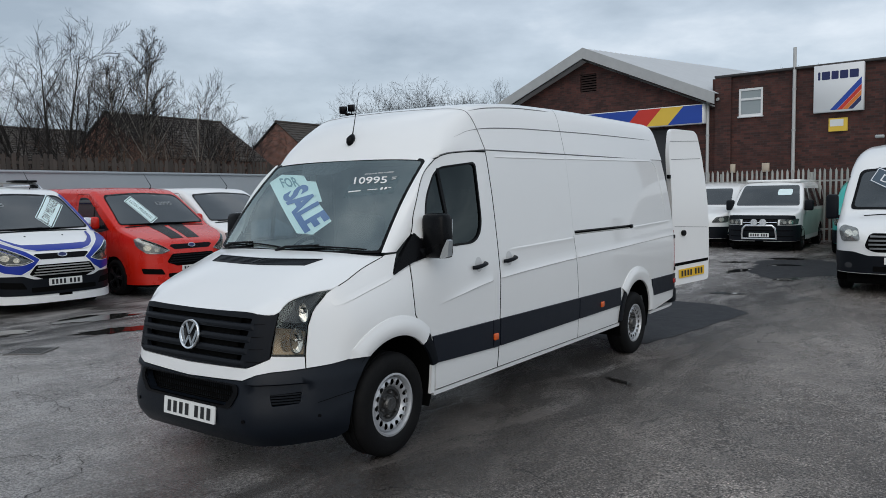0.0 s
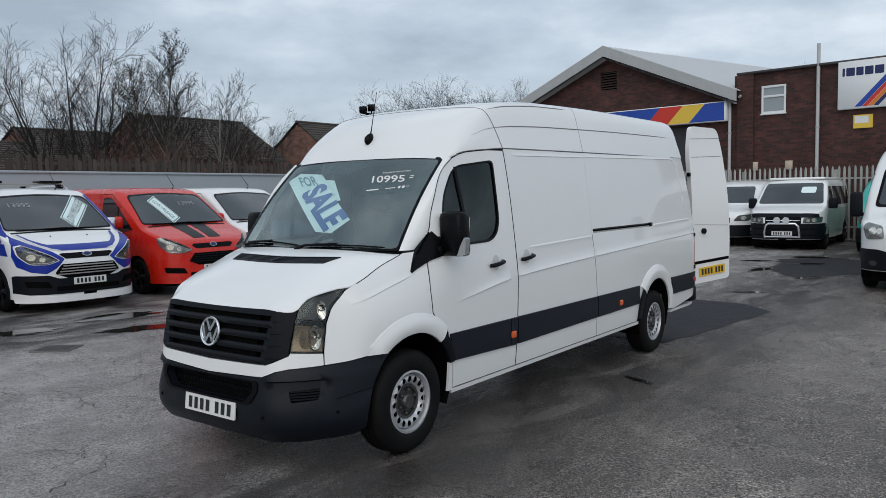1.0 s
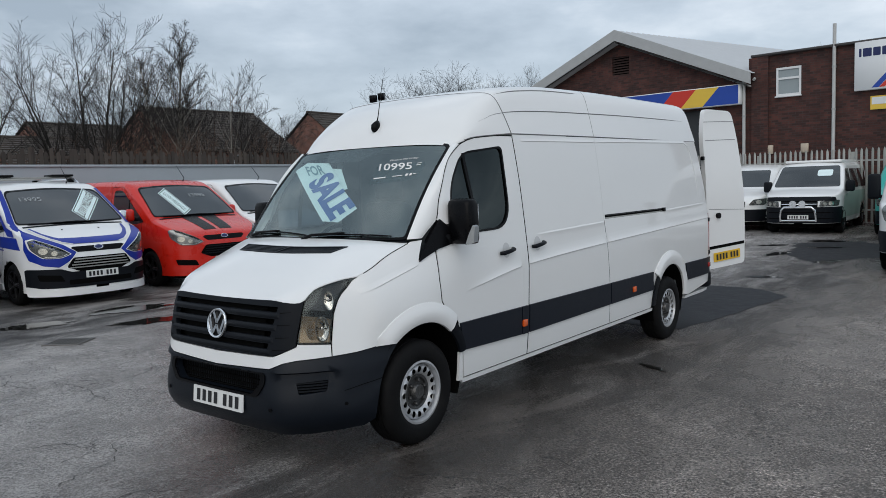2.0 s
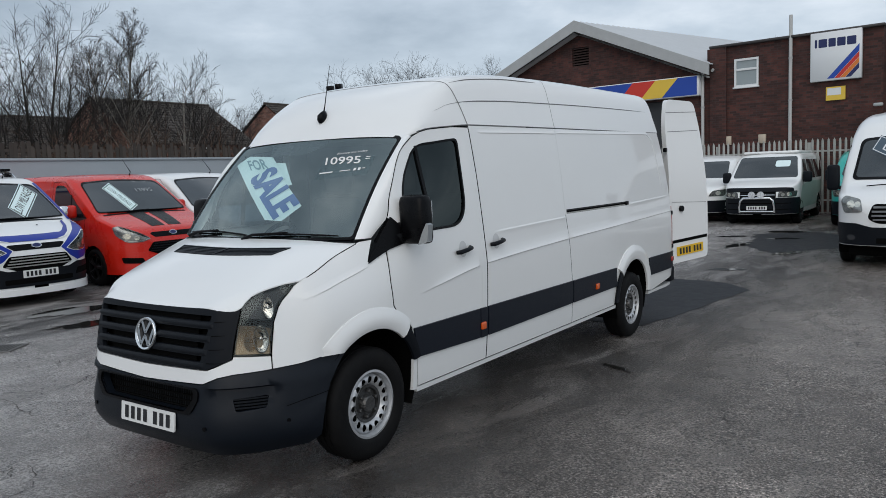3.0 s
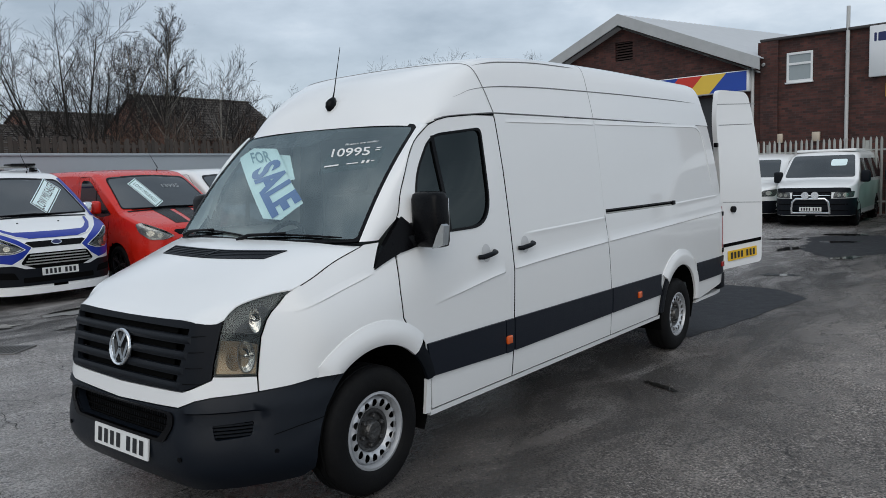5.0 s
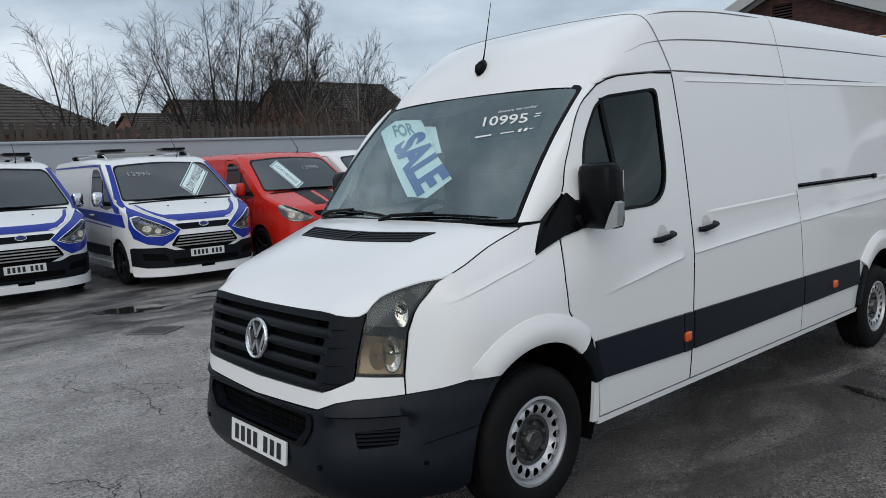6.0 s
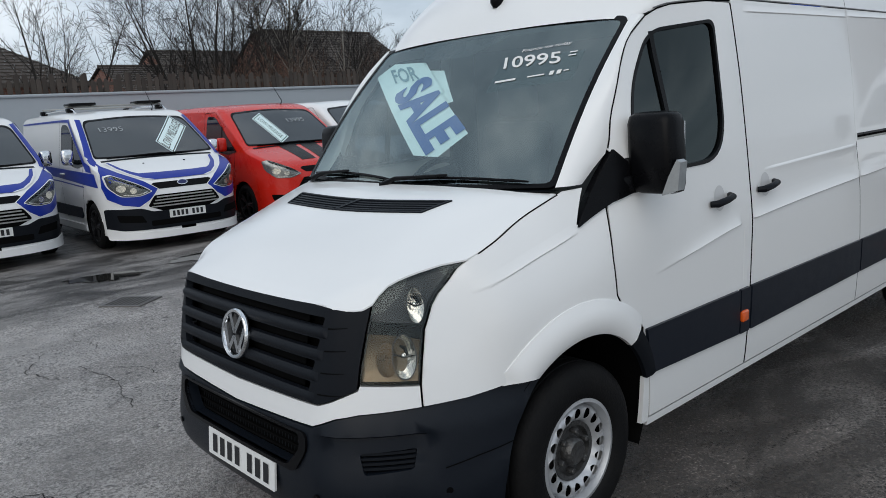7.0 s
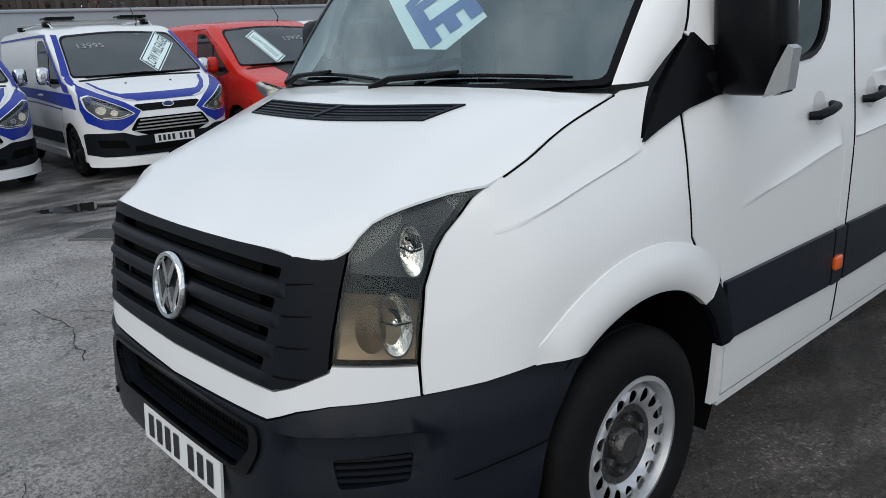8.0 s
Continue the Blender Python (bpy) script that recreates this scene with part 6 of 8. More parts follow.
def plain_van(m, paint, label, half=0.96, height=1.95, group="vans on the far side of the yard"):
    van = thing("small_van", label, "van", m, group)
    k = height / 1.95
    top = [(0.0, 0.60), (0.03, 0.76), (0.09, 0.90), (0.2, 1.0), (0.5, 1.1), (0.95, 1.24), (1.2, 1.45 * k), (1.6, 1.78 * k), (1.85, 1.88 * k), (2.2, 1.94 * k), (4.6, 1.94 * k), (4.7, 1.85 * k)]
    sh = Shell(top, half, 4.7, axles=(0.95, 3.7), arch=0.37, nose=0.95, low=0.29)
    part("body", sh.bm, paint, van)
    F, A = sh.front, sh.above
    arch_liners(sh, van)
    underside(van, half, 4.7)
    lay(van, "windscreen", rounded([(-0.76, 1.27), (0.76, 1.27), (0.66, 1.76), (-0.66, 1.76)], 0.08), F, M_SMOKE, 0.006, 0.0, 0.07)
    lay(van, "grille", rounded(rect(-0.42, 0.42, 0.70, 0.86), 0.03), F, M_VOID, 0.006, 0.0, 0.06)
    lay(van, "bumper", rounded(rect(-0.95, 0.95, 0.30, 0.64), 0.03), F, M_PLASTIC, 0.012, 0.012, 0.08)
    number_plate(van, lambda u, v, d: F(u, 0.50 + v, 0) * Vector((1, 0, 1)) + Vector((0, -0.02 - d, 0)))
    for s in (-1, 1):
        S = sh.side(s)
        lamp_unit(van, rounded([(s * 0.50, 0.76), (s * 0.86, 0.76), (s * 0.92, 0.96), (s * 0.62, 0.92)], 0.05), F, [(s * 0.74, 0.85, 0.06)])
        lay(van, "door_window", rounded([(1.3, 1.24), (2.25, 1.2), (2.22, 1.72), (1.75, 1.72)], 0.06), S, M_DARKGLASS, 0.006, 0.0, 0.07)
        side_mirror(van, s, half + 0.1, 1.3, 1.3, M_PLASTIC)
    W = wheel_meshes(0.33, 0.205, 0.215, "silver")
    for y in sh.axles:
        for s in (-1, 1):
            add_wheel(van, W, s * (half - 0.11), y, 0.33)
    return van


plain_van(pose(-2.95, 18.9, 0.06, 0, 0, -3), M_WHITE, "white van half hidden behind the open rear door")
plain_van(pose(1.80, 17.9, 0.05, 0, 0, 2), M_TEAL, "teal van with a dark bumper beside the camper")


# ---- the white van for sale: origin on the ground under the front axle, y rearward, x to its near side ----
HALF = 0.985
SIDE_W = curve_of([(0.25, 0.950), (0.45, 0.972), (0.75, 0.984), (1.05, 0.986), (1.35, 0.968), (1.70, 0.942), (2.12, 0.900), (2.40, 0.86)])
HOOD_C = curve_of([(-0.877, 1.030), (-0.827, 1.068), (-0.735, 1.118), (-0.58, 1.200), (-0.28, 1.318), (-0.02, 1.385), (0.2, 1.42)])
HOOD_DROP = curve_of([(-0.867, -0.02), (-0.787, 0.02), (-0.65, 0.06), (-0.40, 0.085), (0.06, 0.035)])
FRONT_OFF = curve_of([(0.24, -0.045), (0.30, 0.0), (0.36, 0.026), (0.47, 0.030), (0.60, 0.016), (0.70, 0.0), (0.90, -0.034), (1.05, -0.070), (1.20, -0.125)])
ROOF_C = curve_of([(0.585, 2.045), (0.62, 2.10), (0.68, 2.19), (0.78, 2.295), (0.92, 2.385), (1.15, 2.465), (1.5, 2.53), (2.1, 2.575), (3.5, 2.60), (5.03, 2.60), (5.17, 2.59), (5.26, 2.55), (5.30, 2.47)])
GUTTER = curve_of([(0.56, 2.002), (0.62, 2.022), (0.70, 2.052), (0.80, 2.078), (1.05, 2.102), (1.3, 2.118), (5.4, 2.145)])
BELT = curve_of([(0.45, 0.975), (1.31, 1.088), (2.8, 1.148), (3.88, 1.178), (5.7, 1.232)])


def hood_z(x, y):
    a = abs(x)
    corner = 0.046 * math.exp(-((a - 0.648) / (0.05 if a > 0.648 else 0.085)) ** 2 - ((y + 0.737 + 0.8 * max(0, 0.648 - a)) / 0.052) ** 2)
    return HOOD_C(y) - HOOD_DROP(y) * min(1.3, abs(x) / 0.83) ** 3.2 - corner


def plan_x(y):
    return float(np.interp(y, PLAN_Y, PLAN_X))


# the plan curve round the nose, by arc length from the centre line
PLAN = [(0.0, -0.902), (0.25, -0.900), (0.47, -0.893), (0.580, -0.878), (0.652, -0.822), (0.732, -0.738), (0.800, -0.640), (0.862, -0.532), (0.905, -0.436), (0.938, -0.330), (0.962, -0.205), (0.979, -0.050), (0.986, 0.100)]
# stations along it: the scale by which the trim is set out
STATION = [(0.0, -0.880), (0.25, -0.878), (0.45, -0.868), (0.545, -0.850), (0.61, -0.790), (0.69, -0.705), (0.765, -0.612), (0.835, -0.510), (0.885, -0.420), (0.925, -0.320), (0.955, -0.200), (0.976, -0.050), (0.985, 0.100)]


def rounded_plan(line):
    for _k in range(4):
        line = line[:1] + [q for (x0, y0), (x1, y1) in zip(line, line[1:]) for q in ((0.75 * x0 + 0.25 * x1, 0.75 * y0 + 0.25 * y1), (0.25 * x0 + 0.75 * x1, 0.25 * y0 + 0.75 * y1))] + line[-1:]
    x, y = np.array([q[0] for q in line]), np.array([q[1] for q in line])
    return x, y, np.concatenate(([0.0], np.cumsum(np.hypot(np.diff(x), np.diff(y)))))


PLAN_X, PLAN_Y, PLAN_S = rounded_plan(PLAN)
STATION_X, STATION_Y, STATION_S = rounded_plan(STATION)
_dx, _dy = np.gradient(PLAN_X, PLAN_S), np.gradient(PLAN_Y, PLAN_S)
_n = np.hypot(_dx, _dy)
PLAN_NX, PLAN_NY = _dy / _n, -_dx / _n
FADE0, FADE1 = float(np.interp(-0.60, PLAN_Y, PLAN_S)), float(np.interp(-0.28, PLAN_Y, PLAN_S))


def side_x(y, z):
    """Half width of the body at y, z."""
    x = flank_x(y, z)
    if y < -0.33:
        w = smooth(-0.33, -0.47, y)
        fade = 1 - np.clip((PLAN_S - FADE0) / (FADE1 - FADE0), 0, 1) ** 2
        o = FRONT_OFF(z) * fade
        x += (float(np.interp(y, PLAN_Y + PLAN_NY * o, PLAN_X + PLAN_NX * o)) - x) * w
    return x


def flank_x(y, z):
    x = plan_x(y) * SIDE_W(z) / HALF
    ze = 1.186 + 0.444 * (y + 0.389)
    if z > 0.85 and y < 0.42:
        x -= (0.128 - 0.036 * smooth(-0.12, -0.38, y)) * min(1.2, (z - 0.85) / max(0.06, ze - 0.85)) ** 2.2 * smooth(0.42, 0.06, y)
    x -= 0.085 * smooth(1.36, 2.05, z) * smooth(1.25, 0.45, y)
    # rear corner
    x -= 0.05 * smooth(5.35, 5.75, y) ** 2
    return x


# cross-sections of the pressings, as (distance to the left of the line, height): a lip that faces down, one that faces up
LIP_DOWN = ((0.085, 0.0), (0.055, 0.0009), (0.027, 0.0042), (0.010, 0.0092), (0.004, 0.0112), (-0.003, 0.0008), (-0.005, 0.0))
LIP_WING = ((0.034, 0.0), (0.014, 0.0020), (0.005, 0.0050), (0.002, 0.0058), (-0.003, 0.0008), (-0.005, 0.0))
LIP_TOP = ((0.030, 0.0), (0.012, 0.0018), (0.004, 0.0046), (0.0015, 0.0050), (-0.0025, 0.0006), (-0.004, 0.0))
LIP_UP = ((0.005, 0.0), (0.003, 0.0008), (-0.004, 0.0060), (-0.009, 0.0052), (-0.022, 0.0028), (-0.050, 0.0008), (-0.100, 0.0))


def pressing(parent, name, path, lift, profile, fade0=0.12, fade1=0.12):
    """A crease pressed into the bodywork along a line in the surface's own coordinates, dying away at its ends."""
    path = dense(path, 0.025)
    run = [0.0]
    for p, q in zip(path, path[1:]):
        run.append(run[-1] + math.hypot(q[0] - p[0], q[1] - p[1]))
    bm = bmesh.new()
    rows = []
    for i, (y, z) in enumerate(path):
        a, b = path[max(0, i - 2)], path[min(len(path) - 1, i + 2)]
        t = Vector((b[0] - a[0], b[1] - a[1])).normalized()
        k = min(1, (run[i] + 0.001) / fade0, (run[-1] - run[i] + 0.001) / fade1)
        rows.append([bm.verts.new(lift(y - t.y * o, z + t.x * o, 0.0003 + h * k)) for o, h in profile])
    for a, b in zip(rows, rows[1:]):
        for k in range(len(profile) - 1):
            bm.faces.new((a[k], a[k + 1], b[k + 1], b[k]))
    return part(name, bm, M_WHITE, parent)


def near(y, z, d):
    return Vector((side_x(y, z) + d, y, z))


def far_side(y, z, d):
    return Vector((-side_x(y, z) - d, y, z))


def s_x(x):
    """Arc length at which the plan curve has this x."""
    return math.copysign(float(np.interp(abs(x), STATION_X, PLAN_S)), x)


def s_y(y):
    return float(np.interp(y, STATION_Y, PLAN_S))


def s_s(s):
    return float(np.interp(s, STATION_S, PLAN_S))


def nose(s, z, d):
    """The wrapped front: arc length s, height z."""
    a = abs(s)
    x, y = float(np.interp(a, PLAN_S, PLAN_X)), float(np.interp(a, PLAN_S, PLAN_Y))
    nx, ny = float(np.interp(a, PLAN_S, PLAN_NX)), float(np.interp(a, PLAN_S, PLAN_NY))
    k = min(1, max(0, (a - FADE0) / (FADE1 - FADE0)))
    o = FRONT_OFF(z) * (1 - k * k) + d
    return Vector((math.copysign(x + nx * o, s if s else 1), y + ny * o, z))


def screen(x, l, d):
    """Windscreen: x across, l metres up the slope."""
    v = l / 0.925
    u = x / (0.826 + (0.784 - 0.826) * v)
    k = abs(u) ** 2.4
    y = -0.03 + 0.635 * v + k * (0.078 - 0.05 * v) - 0.02 * math.sin(math.pi * min(1, max(0, v)))
    z = 1.365 + 0.69 * v + u * u * (0.015 - 0.035 * v) + 0.02 * math.sin(math.pi * min(1, max(0, v)))
    return Vector((x, y - 0.736 * d, z + 0.677 * d))


def both(make):
    make(1)
    make(-1)


def flip(lift, s):
    if s > 0:
        return lift

    def f(u, v, d):
        p = lift(u, v, d)
        return Vector((-p.x, p.y, p.z))
    return f


def oval(cu, cv, ru, rv, n=20):
    return [(cu + ru * math.cos(k * math.tau / n), cv + rv * math.sin(k * math.tau / n)) for k in range(n)]


def top_edge(x, gap=0.005):
    """Arc length and height on the nose where it meets the bonnet's rim at plan station x."""
    s, z = s_x(x), 1.06
    for _ in range(8):
        p = nose(s, z, 0)
        z = hood_z(p.x, p.y) - gap
    return s, z


def dense(line, step=0.03):
    """The same open line with more points."""
    out = []
    for p, q in zip(line, line[1:]):
        n = max(1, int(math.hypot(q[0] - p[0], q[1] - p[1]) / step))
        out += [(p[0] + (q[0] - p[0]) * i / n, p[1] + (q[1] - p[1]) * i / n) for i in range(n)]
    return out + [line[-1]]


def hood_edge(y):
    """Where the bonnet meets the wing."""
    x = 0.8
    for _ in range(24):
        x = 0.5 * x + 0.5 * side_x(y, hood_z(x, y))
    return x, hood_z(x, y)


# cross-section of the load bay's roof: share of the half width and of the rise, from the ridge (0) to the gutter (1)
BAY_X = curve_of([(0.0, 0.0), (0.30, 0.50), (0.50, 0.775), (0.58, 0.852), (0.66, 0.893), (0.83, 0.947), (1.0, 1.0)])
BAY_H = curve_of([(0.0, 1.0), (0.30, 0.992), (0.50, 0.962), (0.58, 0.915), (0.66, 0.815), (0.83, 0.455), (1.0, 0.0)])


def roof_xh(t, y):
    """Share of the half width and of the rise, for t from 0 (ridge) to 1 (gutter): round at the brow, boxy behind it."""
    t = abs(t)
    a, k = t * math.pi / 2, smooth(0.66, 1.30, y)
    x, h = abs(math.sin(a)) ** (2 / 2.7), max(0, math.cos(a))
    return x + (BAY_X(t) - x) * k, h + (BAY_H(t) - h) * k


def roof_t(h, y):
    """The t at which the roof's cross-section has this share of the rise."""
    lo, hi = 0.0, 1.0
    for _ in range(30):
        mid = (lo + hi) / 2
        lo, hi = (mid, hi) if roof_xh(mid, y)[1] > h else (lo, mid)
    return lo


def build_sale_van():
    van = thing("delivery_van", "white long-wheelbase high-roof delivery van for sale on wet tarmac", "van")
    FA, RA = (0.02, 0.430), (4.285, 0.375)  # arch centres
    AXLES = (0.0, 4.31)

    def arc(c, r, a0, a1, n=16):
        return [(c[0] + r * math.cos(radians(a0 + (a1 - a0) * k / n)), c[1] + r * math.sin(radians(a0 + (a1 - a0) * k / n))) for k in range(n + 1)]

    # --- dark inner shell that closes the joints ---
    bm = bmesh.new()
    for s in (1, -1):
        shell = [(0.30, 1.30), (0.10, 1.25), (0.05, 1.0), (0.15, 0.93)] + arc(FA, 0.46, 68, 20, 6) + [(0.50, 0.36), (3.70, 0.36)] + arc(RA, 0.45, 165, 15, 12) + [(4.85, 0.40), (5.55, 0.45), (5.56, 1.3), (5.25, 2.09), (1.20, 2.09), (1.20, 1.34), (0.9, 1.30)]
        sheet(bm, shell, flip(near, s), 0.06, -0.012)
    part("inner_shell", bm, M_VOID, van)
    bm = bmesh.new()
    tops = [top_edge(x, 0.05) for x in (-0.80, -0.6, -0.4, -0.2, 0.0, 0.2, 0.4, 0.6, 0.80)]
    sheet(bm, [(s_x(-0.82), 0.45), (s_x(0.82), 0.45)] + tops[::-1], nose, 0.08, -0.06)
    part("nose_backing", bm, M_VOID, van)

    # --- nose ---
    # white band under the grille and headlamps
    band_t = [(0.0, 0.720), (s_x(0.50), 0.732), (s_x(0.545), 0.750), (s_x(0.622), 0.790), (s_x(0.626), 0.805), (s_x(0.760), 0.791)]
    band_b = [(s_x(0.760), 0.722), (s_x(0.62), 0.712), (s_x(0.56), 0.698), (s_x(0.48), 0.660), (0.0, 0.640)]
    half = band_t + band_b
    full = [(-a, b) for a, b in band_t[:0:-1]] + band_t + band_b[:-1] + [(0.0, 0.640)] + [(-a, b) for a, b in band_b[-2::-1]]
    lay(van, "nose_panel", full, nose, M_WHITE, 0.0, 0.03, 0.05)

    # grille
    g_t = [top_edge(x) for x in (0.0, 0.15, 0.3, 0.45, 0.545, 0.59, 0.62, 0.645, 0.663)]
    g_r = [(s_x(0.647), 0.984), (s_x(0.629), 0.878), (s_x(0.621), 0.811), (s_x(0.618), 0.795), (s_x(0.545), 0.757), (s_x(0.50), 0.739), (0.0, 0.727)]
    g_poly = [(-a, b) for a, b in g_t[:0:-1]] + g_t + g_r + [(-a, b) for a, b in g_r[-2::-1]]
    slots = []
    z_bars = (0.742, 0.816, 0.890, 0.964, 1.036)
    for k in range(4):
        z0, z1 = z_bars[k] + 0.028, z_bars[k + 1] - 0.004
        wd = 0.455 + 0.016 * k
        slots.append(rounded([(-s_x(wd), z0), (s_x(wd), z0), (s_x(wd + 0.015), z1), (-s_x(wd + 0.015), z1)], 0.012, 3))
    grille = lay(van, "grille", g_poly, nose, M_PLASTIC, 0.004, 0.03, 0.045, slots, "black plastic radiator grille")
    for k in range(4):
        z = z_bars[k]
        wd = 0.485 + 0.016 * k
        bm = bmesh.new()

        def blade(u, v, d, z=z):
            # rounded blade that stands out of the grille
            return nose(u, v, d + 0.010 * math.sin(math.pi * min(1, max(0, (v - z + 0.002) / 0.036))))

        sheet(bm, rect(-s_x(wd), s_x(wd), z - 0.002, z + 0.034), blade, 0.03, 0.003, 0.02, lines=[[(-s_x(wd), z + 0.010), (s_x(wd), z + 0.010)], [(-s_x(wd), z + 0.022), (s_x(wd), z + 0.022)]])
        part("grille_bar", bm, M_PLASTIC, grille)
        for s in (1, -1):
            a, b = s_x(0.50 + 0.012 * k), s_x(0.585 + 0.006 * k)
            lay(grille, "grille_groove", [(s * a, z + 0.030), (s * b, z + 0.030 + 0.004), (s * b, z + 0.036), (s * a, z + 0.035)], nose, M_VOID, 0.0055, 0.0, 0.03)
        lay(grille, "grille_mesh", rect(-s_x(0.40), s_x(0.40), z + 0.03, z + 0.08), nose, M_VOID, -0.03, 0.0, 0.08)
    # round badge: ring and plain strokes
    badge = new("badge")
    badge.parent = van
    badge.matrix_basis = pose(0, -0.884, 0.897, -10)
    bm = bmesh.new()
    lathe(bm, [(0.004, 0.098), (-0.008, 0.098), (-0.014, 0.093), (-0.012, 0.083), (-0.004, 0.080)], 40, "Y")
    part("badge_ring", bm, M_CHROME, badge)
    bm = bmesh.new()
    lathe(bm, [(0.0, 0.081), (-0.002, 0.0005)], 40, "Y")
    part("badge_disc", bm, M_BLACK, badge)
    for (x0, z0), (x1, z1) in (((-0.040, 0.070), (0.0, 0.004)), ((0.040, 0.070), (0.0, 0.004)), ((-0.074, 0.030), (-0.036, -0.068)), ((-0.036, -0.068), (0.0, -0.010)), ((0.0, -0.010), (0.036, -0.068)), ((0.036, -0.068), (0.074, 0.030))):
        bm = bmesh.new()
        d = Vector((x1 - x0, z1 - z0)).normalized()
        n = Vector((-d.y, d.x)) * 0.0095
        quad = [(x0 + n.x, z0 + n.y), (x0 - n.x, z0 - n.y), (x1 - n.x, z1 - n.y), (x1 + n.x, z1 + n.y)]
        sheet(bm, quad, lambda u, v, dd: Vector((u, -dd, v)), 0.2, 0.009, 0.008)
        part("badge_stroke", bm, M_CHROME, badge)

    # headlamps
    for s in (1, -1):
        h_t = [top_edge(x, 0.006) for x in (0.668, 0.676, 0.685, 0.695, 0.71, 0.734, 0.78, 0.83, 0.876)]
        h_o = [(s_x(0.854), 1.16), (s_x(0.836), 1.124), (s_x(0.812), 1.085), (s_x(0.797), 1.05), (s_x(0.777), 0.973), (s_x(0.766), 0.868), (s_x(0.760), 0.798), (s_x(0.627), 0.812), (s_x(0.634), 0.878), (s_x(0.652), 0.984)]
        poly = h_t + h_o
        N = flip(nose, s)
        hl = lay(van, "headlight", poly, N, M_HOUSING, -0.035, 0.0, 0.03)
        # silvered lower chamber with a dark shelf above it
        bm = bmesh.new()
        sheet(bm, [(s_x(0.630), 0.815), (s_x(0.758), 0.803), (s_x(0.766), 0.868), (s_x(0.772), 0.940), (s_x(0.735), 0.958), (s_x(0.648), 0.972), (s_x(0.637), 0.885)], lambda u, v, d: N(u, v, d - 0.016 * math.sin(math.pi * min(1, max(0, (v - 0.79) / 0.19)))), 0.02, -0.016)
        part("lamp_chamber", bm, M_CHAMBER, hl)
        bm = bmesh.new()
        sheet(bm, [(s_x(0.648), 0.972), (s_x(0.735), 0.958), (s_x(0.772), 0.940), (s_x(0.780), 0.985), (s_x(0.70), 1.000), (s_x(0.652), 1.012)], lambda u, v, d: N(u, v, d - 0.25 * (v - 0.95)), 0.02, -0.010, 0.02)
        part("lamp_shelf", bm, M_BLACK, hl)
        for (cs, cz, ru, rv, dep) in ((s_s(0.818), 0.890, 0.041, 0.073, 0.045), (s_s(0.874), 1.054, 0.030, 0.058, 0.030)):
            bm = bmesh.new()
            rings = []
            for t in range(7):
                q = 1 - t / 6.2
                rings.append([bm.verts.new(N(cs + q * ru * math.cos(k * math.tau / 28) - 0.006 * t, cz + q * rv * math.sin(k * math.tau / 28), -0.006 - dep * (1 - q * q))) for k in range(28)])
            for a, b in zip(rings, rings[1:]):
                for k in range(28):
                    bm.faces.new((a[k], a[(k + 1) % 28], b[(k + 1) % 28], b[k]) if s > 0 else (a[k], b[k], b[(k + 1) % 28], a[(k + 1) % 28]))
            bm.faces.new(rings[-1] if s > 0 else rings[-1][::-1])
            rf = part("reflector", bm, M_REFLECTOR, hl)
            bm = bmesh.new()
            sheet(bm, oval(cs, cz, ru * 1.07, rv * 1.05, 28), N, 0.03, -0.005, 0.012, [oval(cs, cz, ru * 0.99, rv * 0.99, 28)])
            part("reflector_rim", bm, M_HOUSING, rf)
            # bulb behind its curved shield, and the split across the bowl
            bm = bmesh.new()
            tube(bm, [N(cs - 0.012, cz + rv * 0.50, -0.012), N(cs + 0.004, cz + rv * 0.42, -0.006), N(cs + 0.012, cz + rv * 0.08, -0.008)], [0.004, 0.007, 0.005], 8)
            tube(bm, [N(cs - ru * 0.9, cz + 0.01, -0.012), N(cs, cz - 0.004, -0.016), N(cs + ru * 0.9, cz + 0.002, -0.010)], 0.0022, 6)
            part("bulb_shield", bm, M_VOID, rf)
            bm = bmesh.new()
            bmesh.ops.create_uvsphere(bm, u_segments=10, v_segments=8, radius=0.011, matrix=Matrix.Translation(N(cs, cz, -0.024)))
            part("bulb", bm, M_CHROME, rf)
        # amber indicator bowl beside the main lamp
        bm = bmesh.new()
        sheet(bm, oval(s_s(0.756), 0.880, 0.038, 0.058, 24), lambda u, v, d: N(u, v, d - 0.012 * (1 - ((u - s_s(0.756)) / 0.04) ** 2)), 0.012, -0.012)
        part("indicator", bm, M_PALEAMBER, hl)
        lay(hl, "lens", poly, N, M_HEADGLASS, 0.002, 0.0, 0.04)
        bm = bmesh.new()
        rim_in = [(u + (s_x(0.715) - u) * 0.035, v + (0.95 - v) * 0.022) for u, v in poly]
        sheet(bm, poly, N, 0.03, 0.001, 0.04, [rim_in])
        part("lamp_seal", bm, M_BLACK, hl)

    # bumper, wrapped from arch to arch
    b_t = [(0.0, 0.634), (s_x(0.48), 0.654), (s_x(0.56), 0.692), (s_x(0.62), 0.706), (s_x(0.776), 0.717), (s_y(-0.50), 0.727), (s_y(-0.42), 0.738), (s_y(-0.355), 0.746), (s_y(-0.30), 0.748), (s_y(-0.215), 0.744)]
    b_a = [(s_y(-0.210), 0.736), (s_y(-0.275), 0.675), (s_y(-0.328), 0.595), (s_y(-0.368), 0.50), (s_y(-0.390), 0.40), (s_y(-0.400), 0.30)]
    b_b = [(s_y(-0.46), 0.262), (s_x(0.70), 0.245), (s_x(0.4), 0.25), (0.0, 0.255)]
